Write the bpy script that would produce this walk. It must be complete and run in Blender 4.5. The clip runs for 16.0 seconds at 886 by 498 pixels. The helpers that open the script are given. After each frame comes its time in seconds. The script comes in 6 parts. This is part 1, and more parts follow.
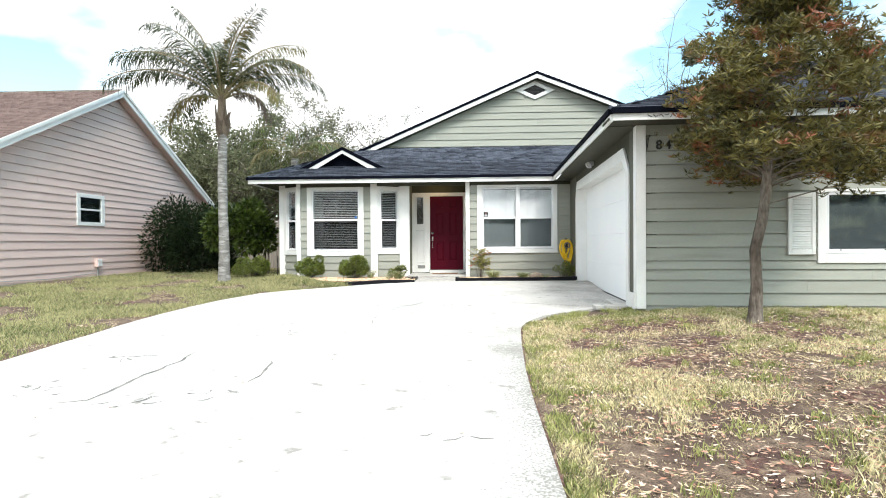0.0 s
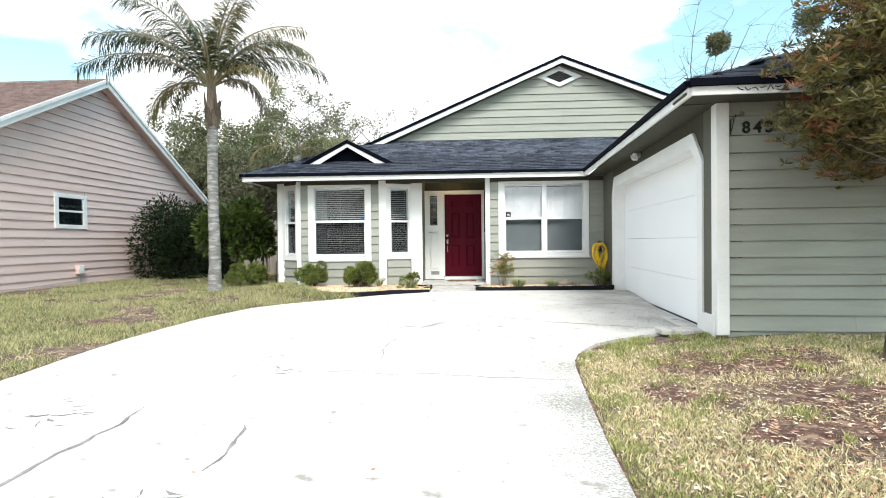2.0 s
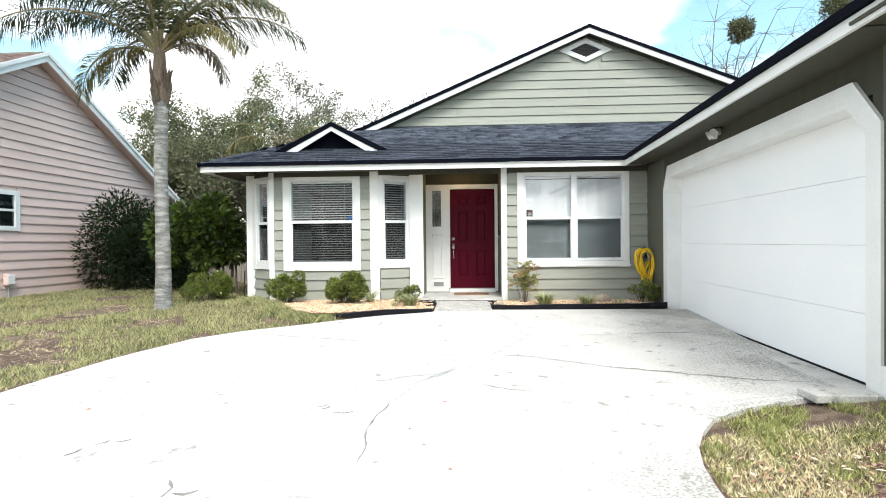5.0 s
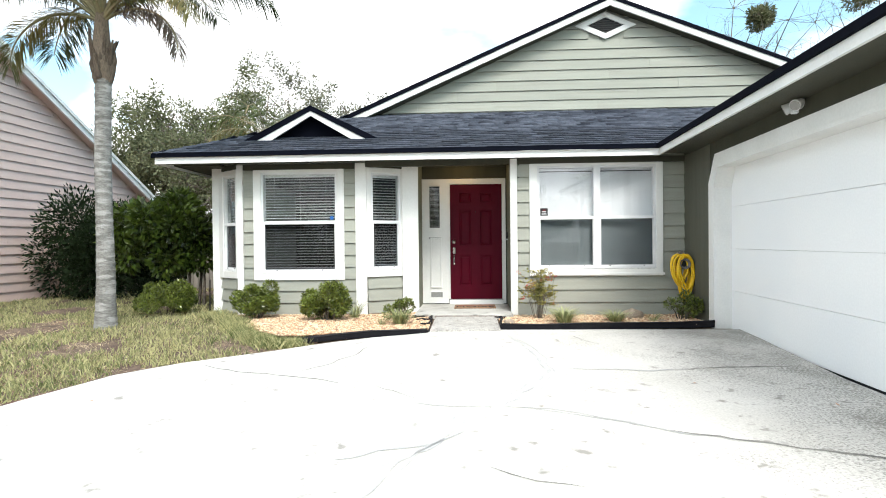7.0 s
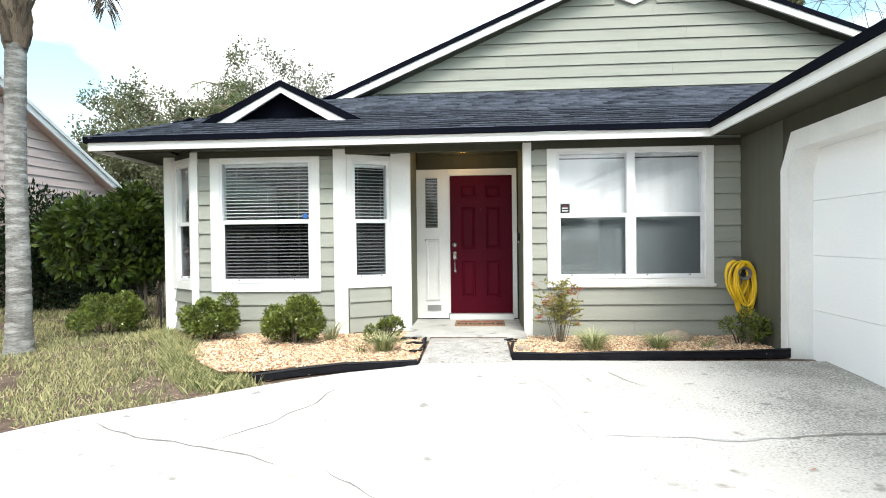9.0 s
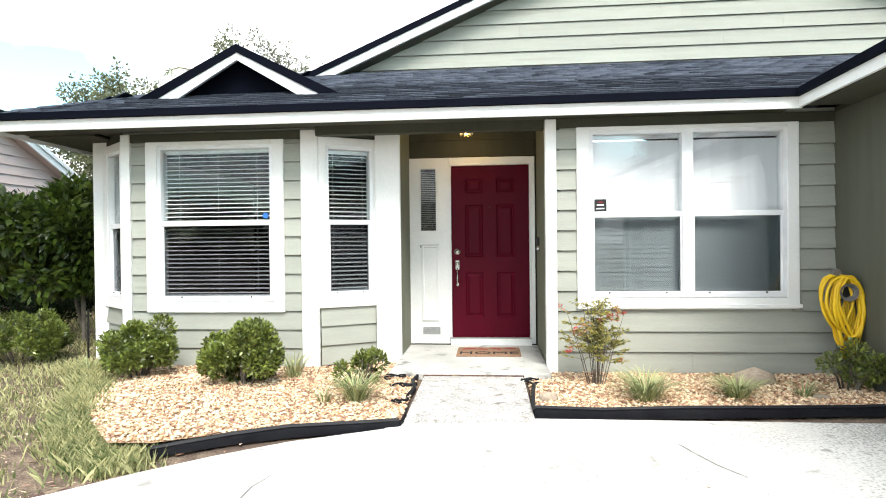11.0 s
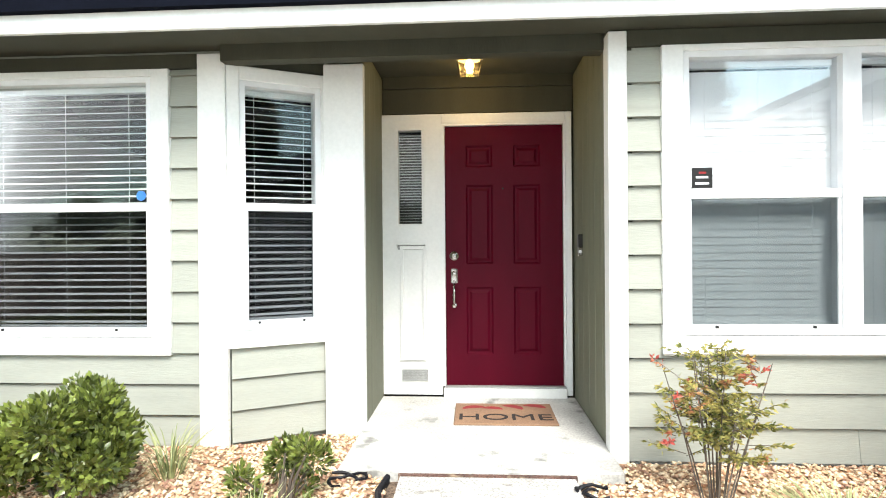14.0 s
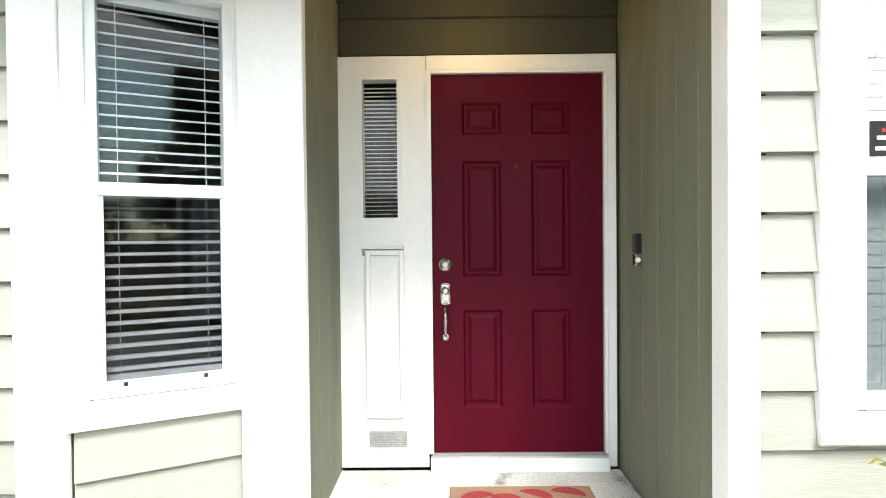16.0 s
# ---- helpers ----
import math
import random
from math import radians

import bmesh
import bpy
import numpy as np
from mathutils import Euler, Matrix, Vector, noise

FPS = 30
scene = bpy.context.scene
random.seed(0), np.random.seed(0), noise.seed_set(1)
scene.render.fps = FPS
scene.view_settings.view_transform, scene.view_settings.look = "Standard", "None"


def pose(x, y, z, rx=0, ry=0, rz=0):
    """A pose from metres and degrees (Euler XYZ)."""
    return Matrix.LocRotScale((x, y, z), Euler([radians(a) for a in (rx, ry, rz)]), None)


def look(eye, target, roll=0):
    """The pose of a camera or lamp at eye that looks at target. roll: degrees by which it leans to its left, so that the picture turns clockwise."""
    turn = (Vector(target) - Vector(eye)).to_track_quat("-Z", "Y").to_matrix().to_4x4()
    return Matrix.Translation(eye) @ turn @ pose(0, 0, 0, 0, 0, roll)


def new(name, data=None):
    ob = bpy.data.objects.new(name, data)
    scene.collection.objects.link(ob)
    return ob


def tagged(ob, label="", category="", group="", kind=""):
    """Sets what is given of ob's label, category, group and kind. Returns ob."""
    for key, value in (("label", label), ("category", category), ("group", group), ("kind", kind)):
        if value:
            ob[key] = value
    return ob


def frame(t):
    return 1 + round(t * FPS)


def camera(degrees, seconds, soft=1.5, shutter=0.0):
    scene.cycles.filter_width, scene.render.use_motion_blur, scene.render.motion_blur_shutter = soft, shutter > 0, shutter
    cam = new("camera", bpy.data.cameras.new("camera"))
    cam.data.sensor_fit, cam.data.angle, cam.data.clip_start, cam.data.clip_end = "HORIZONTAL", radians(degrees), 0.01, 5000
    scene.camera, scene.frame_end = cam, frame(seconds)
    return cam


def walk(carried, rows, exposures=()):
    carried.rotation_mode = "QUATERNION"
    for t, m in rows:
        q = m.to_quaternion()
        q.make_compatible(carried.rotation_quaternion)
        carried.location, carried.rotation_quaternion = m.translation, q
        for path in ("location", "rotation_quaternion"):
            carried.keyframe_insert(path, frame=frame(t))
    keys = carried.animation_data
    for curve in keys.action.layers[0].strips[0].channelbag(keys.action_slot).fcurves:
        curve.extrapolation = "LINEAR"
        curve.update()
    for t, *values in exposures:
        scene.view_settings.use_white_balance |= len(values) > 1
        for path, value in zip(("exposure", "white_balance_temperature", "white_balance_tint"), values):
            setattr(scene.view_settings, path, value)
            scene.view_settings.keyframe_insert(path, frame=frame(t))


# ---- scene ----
cam = camera(76.6, 16.0, soft=1.0)
# seconds, eye, pitch above the horizon, yaw, roll
PATH = [
    (0, (-0.4, -1.384, 1.405), -0.64, 2.53, -0.37),
    (0.5, (-0.47, -1.022, 1.453), -0.78, 2.83, -0.47),
    (1, (-0.546, -0.639, 1.488), -0.76, 3.1, -0.53),
    (1.5, (-0.625, -0.243, 1.512), -0.79, 3.19, -0.57),
    (2, (-0.702, 0.158, 1.529), -0.79, 3.23, -0.58),
    (2.5, (-0.775, 0.562, 1.542), -0.73, 3.21, -0.58),
    (3, (-0.84, 0.967, 1.552), -0.73, 3.09, -0.57),
    (3.5, (-0.896, 1.37, 1.562), -0.67, 2.99, -0.56),
    (4, (-0.943, 1.771, 1.572), -0.63, 2.91, -0.55),
    (6.5, (-1.031, 3.778, 1.645), -0.7, 3.0, -0.58),
    (7, (-1.025, 4.185, 1.663), -0.65, 3.15, -0.6),
    (7.5, (-1.016, 4.595, 1.682), -0.74, 3.31, -0.62),
    (8, (-1.005, 5.008, 1.701), -0.73, 3.51, -0.63),
    (8.5, (-0.993, 5.423, 1.718), -0.72, 3.78, -0.65),
    (9, (-0.982, 5.841, 1.733), -0.83, 3.93, -0.66),
    (11.5, (-1.006, 7.892, 1.767), -0.44, 4.81, -0.62),
    (12, (-1.032, 8.283, 1.764), -0.47, 4.69, -0.59),
    (12.5, (-1.066, 8.663, 1.759), -0.37, 4.48, -0.55),
    (13, (-1.107, 9.032, 1.752), -0.21, 4.36, -0.51),
    (13.5, (-1.154, 9.39, 1.746), -0.2, 3.9, -0.47),
    (14, (-1.203, 9.739, 1.742), -0.15, 3.37, -0.44),
    (14.5, (-1.253, 10.081, 1.743), -0.24, 2.87, -0.42),
    (15, (-1.299, 10.423, 1.751), -0.32, 2.13, -0.42),
    (15.5, (-1.336, 10.771, 1.771), -0.48, 1.24, -0.45),
    (16, (-1.358, 11.135, 1.806), -0.88, 0.53, -0.53),
]
walk(cam, [(t, pose(*eye, 90 + pitch, 0, yaw) @ pose(0, 0, 0, 0, 0, roll)) for t, eye, pitch, yaw, roll in PATH],
     exposures=[(0, 1.0), (4, 1.0), (9, 1.12), (12, 1.5), (14, 1.64), (16, 1.78)])

# ---- world and sun ----
SUN_EL, SUN_AZ = 50, 160
world = bpy.data.worlds.new("world")
scene.world = world
world.use_nodes = True
wn, wl = world.node_tree.nodes, world.node_tree.links
wn.clear()
wout = wn.new("ShaderNodeOutputWorld")
sky = wn.new("ShaderNodeTexSky")
sky.sky_type, sky.sun_disc = "NISHITA", False
sky.ozone_density = 0.4
sky.sun_elevation, sky.sun_rotation = radians(SUN_EL), radians(SUN_AZ)
bg_sky = wn.new("ShaderNodeBackground")
bg_sky.inputs["Strength"].default_value = 0.15
wtint = wn.new("ShaderNodeMix")
wtint.data_type, wtint.blend_type = "RGBA", "MULTIPLY"
wtint.inputs[0].default_value = 1
wtint.inputs[7].default_value = (1.0, 1.22, 1.08, 1)
wl.new(sky.outputs[0], wtint.inputs[6])
wl.new(wtint.outputs[2], bg_sky.inputs["Color"])
bg_cloud = wn.new("ShaderNodeBackground")
bg_cloud.inputs["Color"].default_value = (0.97, 0.99, 1.0, 1)
bg_cloud.inputs["Strength"].default_value = 0.98
wtc = wn.new("ShaderNodeTexCoord")
wmap = wn.new("ShaderNodeMapping")
wmap.inputs["Scale"].default_value = (1.6, 1.6, 3.6)
wmap.inputs["Location"].default_value = (0.35, 0.2, 0.1)
wl.new(wtc.outputs["Generated"], wmap.inputs["Vector"])
wno = wn.new("ShaderNodeTexNoise")
wno.inputs["Scale"].default_value, wno.inputs["Detail"].default_value = 1.6, 6
wno.inputs["Roughness"].default_value = 0.45
wl.new(wmap.outputs[0], wno.inputs["Vector"])
wramp = wn.new("ShaderNodeValToRGB")
wramp.color_ramp.elements[0].position, wramp.color_ramp.elements[1].position = 0.40, 0.50
wramp.color_ramp.elements[0].color = (0.04, 0.04, 0.04, 1)
wsx = wn.new("ShaderNodeSeparateXYZ")
wl.new(wtc.outputs["Generated"], wsx.inputs[0])
wgr = wn.new("ShaderNodeMapRange")
wgr.inputs[1].default_value, wgr.inputs[2].default_value, wgr.inputs[3].default_value, wgr.inputs[4].default_value = 0.14, 0.42, 0.085, -0.19
wl.new(wsx.outputs[0], wgr.inputs[0])
wad = wn.new("ShaderNodeMath")
wad.operation = "ADD"
wl.new(wno.outputs["Fac"], wad.inputs[0])
wl.new(wgr.outputs[0], wad.inputs[1])
wg2 = wn.new("ShaderNodeMapRange")
wg2.inputs[1].default_value, wg2.inputs[2].default_value, wg2.inputs[3].default_value, wg2.inputs[4].default_value = -0.28, -0.6, 0.0, -0.15
wl.new(wsx.outputs[0], wg2.inputs[0])
wad2 = wn.new("ShaderNodeMath")
wad2.operation = "ADD"
wl.new(wad.outputs[0], wad2.inputs[0])
wl.new(wg2.outputs[0], wad2.inputs[1])
wl.new(wad2.outputs[0], wramp.inputs[0])
wmix = wn.new("ShaderNodeMixShader")
wl.new(wramp.outputs[0], wmix.inputs[0])
wl.new(bg_sky.outputs[0], wmix.inputs[1])
wl.new(bg_cloud.outputs[0], wmix.inputs[2])
wl.new(wmix.outputs[0], wout.inputs[0])

sun = new("sun", bpy.data.lights.new("sun", "SUN"))
sun.data.energy, sun.data.angle, sun.data.color = 2.05, radians(24), (1, 0.97, 0.92)
sun.matrix_world = look((0, 0, 0), (-math.sin(radians(SUN_AZ)) * 1.0, -math.cos(radians(SUN_AZ)), -math.tan(radians(SUN_EL))))


# ---- materials ----
def mat(name, col, col2=None, rough=0.7, scale=4.0, fine=60.0, bump=0.15, metal=0.0, stretch=(1, 1, 1), fine_amt=0.25, spec=0.4,
        island=None, objvar=0.0, dirt=None, dirt_lo=0.55, dirt_hi=0.75, dirt_scale=1.2, trans=0.0):
    m = bpy.data.materials.new(name)
    m.use_nodes = True
    n, l = m.node_tree.nodes, m.node_tree.links
    b = n["Principled BSDF"]
    b.inputs["Roughness"].default_value, b.inputs["Metallic"].default_value = rough, metal
    b.inputs["Specular IOR Level"].default_value = spec
    tc = n.new("ShaderNodeTexCoord")
    mp = n.new("ShaderNodeMapping")
    mp.inputs["Scale"].default_value = stretch
    l.new(tc.outputs["Object"], mp.inputs["Vector"])
    n1 = n.new("ShaderNodeTexNoise")
    n1.inputs["Scale"].default_value, n1.inputs["Detail"].default_value = scale, 4
    l.new(mp.outputs[0], n1.inputs["Vector"])
    n2 = n.new("ShaderNodeTexNoise")
    n2.inputs["Scale"].default_value, n2.inputs["Detail"].default_value = fine, 5
    l.new(mp.outputs[0], n2.inputs["Vector"])
    mix = n.new("ShaderNodeMix")
    mix.data_type = "RGBA"
    mix.inputs[6].default_value = (*col, 1)
    mix.inputs[7].default_value = (*(col2 or tuple(c * 0.82 for c in col)), 1)
    r = n.new("ShaderNodeMapRange")
    r.inputs[1].default_value, r.inputs[2].default_value = 0.35, 0.65
    l.new(n1.outputs["Fac"], r.inputs[0])
    fac = r.outputs[0]
    if island:
        gm = n.new("ShaderNodeNewGeometry")
        ma = n.new("ShaderNodeMath")
        ma.operation = "MULTIPLY_ADD"
        ma.use_clamp = True
        l.new(gm.outputs["Random Per Island"], ma.inputs[0])
        ma.inputs[1].default_value = island
        mb = n.new("ShaderNodeMath")
        mb.operation = "MULTIPLY"
        mb.inputs[1].default_value = 1 - island * 0.7
        l.new(fac, mb.inputs[0])
        l.new(mb.outputs[0], ma.inputs[2])
        fac = ma.outputs[0]
    l.new(fac, mix.inputs[0])
    m2 = n.new("ShaderNodeMix")
    m2.data_type, m2.blend_type = "RGBA", "MULTIPLY"
    m2.inputs[0].default_value = fine_amt
    l.new(mix.outputs[2], m2.inputs[6])
    r2 = n.new("ShaderNodeMapRange")
    r2.inputs[1].default_value, r2.inputs[2].default_value, r2.inputs[3].default_value, r2.inputs[4].default_value = 0.3, 0.7, 0.35, 1.35
    l.new(n2.outputs["Fac"], r2.inputs[0])
    cc = n.new("ShaderNodeCombineColor")
    for i in range(3):
        l.new(r2.outputs[0], cc.inputs[i])
    l.new(cc.outputs[0], m2.inputs[7])
    res = m2.outputs[2]
    if objvar:
        oi = n.new("ShaderNodeObjectInfo")
        hv = n.new("ShaderNodeHueSaturation")
        r3 = n.new("ShaderNodeMapRange")
        r3.inputs[3].default_value, r3.inputs[4].default_value = 1 - objvar, 1 + objvar
        l.new(oi.outputs["Random"], r3.inputs[0])
        l.new(r3.outputs[0], hv.inputs["Value"])
        l.new(res, hv.inputs["Color"])
        res = hv.outputs[0]
    if dirt:
        n3 = n.new("ShaderNodeTexNoise")
        n3.inputs["Scale"].default_value, n3.inputs["Detail"].default_value = dirt_scale, 6
        l.new(mp.outputs[0], n3.inputs["Vector"])
        r4 = n.new("ShaderNodeMapRange")
        r4.inputs[1].default_value, r4.inputs[2].default_value = dirt_lo, dirt_hi
        l.new(n3.outputs["Fac"], r4.inputs[0])
        m3 = n.new("ShaderNodeMix")
        m3.data_type = "RGBA"
        l.new(r4.outputs[0], m3.inputs[0])
        l.new(res, m3.inputs[6])
        m3.inputs[7].default_value = (*dirt, 1)
        res = m3.outputs[2]
    l.new(res, b.inputs["Base Color"])
    if bump:
        bp = n.new("ShaderNodeBump")
        bp.inputs["Strength"].default_value, bp.inputs["Distance"].default_value = bump, 0.01
        l.new(n2.outputs["Fac"], bp.inputs["Height"])
        l.new(bp.outputs[0], b.inputs["Normal"])
    if trans:
        tr = n.new("ShaderNodeBsdfTranslucent")
        l.new(res, tr.inputs["Color"])
        ms = n.new("ShaderNodeMixShader")
        ms.inputs[0].default_value = trans
        l.new(b.outputs[0], ms.inputs[1])
        l.new(tr.outputs[0], ms.inputs[2])
        l.new(ms.outputs[0], n["Material Output"].inputs["Surface"])
    return m


SIDING = mat("sage siding paint", (0.335, 0.343, 0.298), (0.305, 0.313, 0.272), 0.75, 1.5, 30, 0.2, stretch=(0.6, 3, 8), objvar=0.05, fine_amt=0.10, dirt=(0.25, 0.255, 0.215), dirt_lo=0.60, dirt_hi=0.75, dirt_scale=0.9)
# olive lifted partway: the light reaching the garage side is in this colour
OLIVE_HALF_LIT = mat("half lit olive wall paint", (0.098, 0.099, 0.075), (0.085, 0.087, 0.065), 0.7, 1.5, 40, 0.15, stretch=(6, 6, 0.6), fine_amt=0.1)
# same olive darkened, so soffits and recess tops carry their shade as colour
OLIVE = mat("shade dark olive paint", (0.056, 0.055, 0.037), (0.048, 0.048, 0.032), 0.75, 1.5, 40, 0.2, stretch=(6, 6, 0.6), fine_amt=0.12)
# lighter copy of the olive paint; bounced light on the recess panels put in
OLIVE_LIT = mat("lit olive panel paint", (0.165, 0.168, 0.115), (0.14, 0.145, 0.10), 0.7, 1.5, 40, 0.15, stretch=(6, 6, 0.6), fine_amt=0.1)
WHITE = mat("white trim paint", (0.80, 0.80, 0.78), (0.74, 0.74, 0.72), 0.5, 2, 45, 0.08, fine_amt=0.06)
WHITE_DOOR = mat("white garage door paint", (0.90, 0.90, 0.90), (0.87, 0.88, 0.89), 0.45, 1.2, 50, 0.08, fine_amt=0.05)
VINYL = mat("white vinyl", (0.80, 0.81, 0.82), None, 0.35, 3, 50, 0.02, fine_amt=0.04)
RED = mat("burgundy door paint", (0.075, 0.0012, 0.010), (0.066, 0.001, 0.009), 0.5, 2, 60, 0.06, spec=0.10, fine_amt=0.1, stretch=(3, 3, 0.7))
SHINGLE = mat("charcoal shingle", (0.016, 0.019, 0.028), (0.095, 0.108, 0.138), 0.9, 3, 170, 0.6, objvar=0.4, spec=0.15, island=0.8, fine_amt=0.8)
SHINGLE_BROWN = mat("brown shingle", (0.135, 0.088, 0.08), (0.215, 0.15, 0.135), 0.9, 3, 90, 0.6, island=0.8, fine_amt=0.6)
BLACK_EDGE = mat("black drip edge", (0.004, 0.005, 0.010), None, 0.8, 3, 60, 0.1, spec=0.04)
BEIGE = mat("pink beige siding paint", (0.69, 0.53, 0.48), (0.65, 0.49, 0.445), 0.8, 1.2, 30, 0.3, stretch=(0.6, 3, 8), objvar=0.04, fine_amt=0.12)
CONCRETE = mat("driveway concrete", (0.60, 0.587, 0.555), (0.52, 0.508, 0.475), 0.9, 0.9, 55, 0.35, fine_amt=0.22, dirt=(0.27, 0.255, 0.235), dirt_lo=0.63, dirt_hi=0.72, dirt_scale=6.5)
WALK = mat("old exposed aggregate walk", (0.56, 0.54, 0.51), (0.42, 0.40, 0.375), 0.95, 6, 75, 0.7, fine_amt=0.8, dirt=(0.19, 0.17, 0.15), dirt_lo=0.58, dirt_hi=0.70, dirt_scale=9)
CONCRETE_OLD = mat("porch concrete", (0.58, 0.57, 0.54), (0.44, 0.43, 0.40), 0.9, 2.5, 70, 0.4, fine_amt=0.4, dirt=(0.20, 0.195, 0.18), dirt_lo=0.6, dirt_hi=0.7, dirt_scale=5)
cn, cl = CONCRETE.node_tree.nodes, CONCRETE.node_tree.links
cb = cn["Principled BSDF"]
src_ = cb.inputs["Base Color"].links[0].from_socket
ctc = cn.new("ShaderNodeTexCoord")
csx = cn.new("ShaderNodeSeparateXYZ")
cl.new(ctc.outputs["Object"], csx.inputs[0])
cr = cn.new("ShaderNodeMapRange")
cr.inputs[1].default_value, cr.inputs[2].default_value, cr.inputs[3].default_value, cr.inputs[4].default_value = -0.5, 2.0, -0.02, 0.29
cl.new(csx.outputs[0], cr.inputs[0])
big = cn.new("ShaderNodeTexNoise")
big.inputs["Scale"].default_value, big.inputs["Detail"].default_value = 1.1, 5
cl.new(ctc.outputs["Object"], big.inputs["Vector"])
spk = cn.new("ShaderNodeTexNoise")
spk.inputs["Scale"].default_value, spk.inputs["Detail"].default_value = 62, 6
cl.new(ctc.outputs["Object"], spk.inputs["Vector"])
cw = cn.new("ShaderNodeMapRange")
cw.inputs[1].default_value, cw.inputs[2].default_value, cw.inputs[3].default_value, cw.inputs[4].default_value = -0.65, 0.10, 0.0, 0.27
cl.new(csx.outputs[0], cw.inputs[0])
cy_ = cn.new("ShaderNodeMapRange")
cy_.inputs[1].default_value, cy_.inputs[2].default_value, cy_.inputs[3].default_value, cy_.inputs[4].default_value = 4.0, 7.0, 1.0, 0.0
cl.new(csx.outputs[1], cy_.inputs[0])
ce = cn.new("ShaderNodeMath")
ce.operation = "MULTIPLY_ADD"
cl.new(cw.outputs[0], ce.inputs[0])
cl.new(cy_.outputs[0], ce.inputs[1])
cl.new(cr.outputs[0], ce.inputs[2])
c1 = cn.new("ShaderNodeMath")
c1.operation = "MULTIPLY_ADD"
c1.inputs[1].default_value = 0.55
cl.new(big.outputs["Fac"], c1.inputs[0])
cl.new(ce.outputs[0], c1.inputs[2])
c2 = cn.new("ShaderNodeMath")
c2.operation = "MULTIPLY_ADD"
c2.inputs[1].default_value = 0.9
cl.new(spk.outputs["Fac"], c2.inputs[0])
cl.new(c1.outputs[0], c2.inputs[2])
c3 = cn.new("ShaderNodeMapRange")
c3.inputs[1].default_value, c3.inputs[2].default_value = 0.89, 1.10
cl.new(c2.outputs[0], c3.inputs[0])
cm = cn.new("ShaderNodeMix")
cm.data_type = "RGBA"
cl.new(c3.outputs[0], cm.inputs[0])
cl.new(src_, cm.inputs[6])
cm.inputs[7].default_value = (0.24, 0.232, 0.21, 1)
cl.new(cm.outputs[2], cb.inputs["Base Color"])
CRACK = mat("crack filler", (0.17, 0.165, 0.155), (0.28, 0.27, 0.25), 0.9, 6, 60, 0.4)
CRACK_PALE = mat("pale crack patch", (0.42, 0.42, 0.42), (0.5, 0.5, 0.49), 0.9, 6, 60, 0.4)
# brown earth, darkened further to hold the shadow between grass blades
SOIL = mat("shade darkened lawn soil", (0.24, 0.175, 0.125), (0.11, 0.075, 0.055), 1.0, 9, 90, 1.0, fine_amt=1.0, dirt=(0.10, 0.066, 0.050), dirt_lo=0.50, dirt_hi=0.58, dirt_scale=1.3)
GRASS = mat("grass blades", (0.085, 0.10, 0.03), (0.98, 0.86, 0.54), 0.7, 1.3, 30, 0, island=0.95, fine_amt=0.2, trans=0.35)
GRASS_FRESH = mat("fresh grass blades", (0.08, 0.11, 0.03), (0.55, 0.55, 0.22), 0.7, 1.3, 30, 0, island=0.95, fine_amt=0.2, trans=0.35)
GRASS_GREEN = mat("greener grass blades", (0.05, 0.095, 0.018), (0.60, 0.56, 0.29), 0.75, 1.3, 30, 0, island=0.95, fine_amt=0.2, trans=0.35)
STRAW = mat("dry thatch", (0.86, 0.73, 0.46), (0.36, 0.27, 0.17), 0.85, 2, 30, 0, island=1.0, fine_amt=0.2)
MULCH = mat("bare earth", (0.16, 0.085, 0.065), (0.07, 0.042, 0.036), 1.0, 7, 90, 1.0, fine_amt=1.0, dirt=(0.26, 0.19, 0.13), dirt_lo=0.5, dirt_hi=0.62, dirt_scale=14)
DEADLEAF = mat("dead leaves", (0.88, 0.76, 0.60), (0.40, 0.20, 0.13), 0.8, 2, 30, 0, island=1.0, fine_amt=0.2)
PEBBLE = mat("river pebble chips", (0.50, 0.23, 0.11), (0.92, 0.76, 0.53), 0.85, 4, 60, 0.2, island=1.0, fine_amt=0.35, dirt=(0.34, 0.19, 0.13), dirt_lo=0.54, dirt_hi=0.62, dirt_scale=16)
BEDSOIL = mat("bed soil", (0.48, 0.31, 0.19), (0.30, 0.19, 0.12), 1.0, 9, 60, 0.8, fine_amt=0.5)
PLASTIC_BLACK = mat("black plastic edging", (0.007, 0.007, 0.010), (0.013, 0.013, 0.016), 0.5, 5, 40, 0.2, spec=0.15)
GLOSS_BLACK = mat("black metal", (0.015, 0.015, 0.015), None, 0.35, 5, 40, 0.05)
NICKEL = mat("satin nickel", (0.62, 0.60, 0.58), None, 0.22, 5, 60, 0.02, metal=1.0, fine_amt=0.05)
GREYMETAL = mat("grey painted metal", (0.38, 0.38, 0.37), None, 0.5, 5, 60, 0.05)
HANGER = mat("grey brown plastic", (0.17, 0.155, 0.145), (0.13, 0.12, 0.115), 0.55, 6, 60, 0.05)
YELLOW = mat("yellow hose rubber", (0.80, 0.52, 0.015), (0.72, 0.44, 0.01), 0.45, 6, 60, 0.05, fine_amt=0.1)
SLAT = mat("white blind slat", (0.84, 0.85, 0.85), None, 0.5, 6, 60, 0, fine_amt=0.04)
# near black: the dimness indoors is given by this colour
ROOM = mat("shade dark room paint", (0.07, 0.07, 0.07), None, 0.9, 2, 30, 0)
MAT_COIR = mat("coir doormat", (0.33, 0.20, 0.12), (0.27, 0.16, 0.10), 1.0, 5, 160, 0.9, fine_amt=0.5)
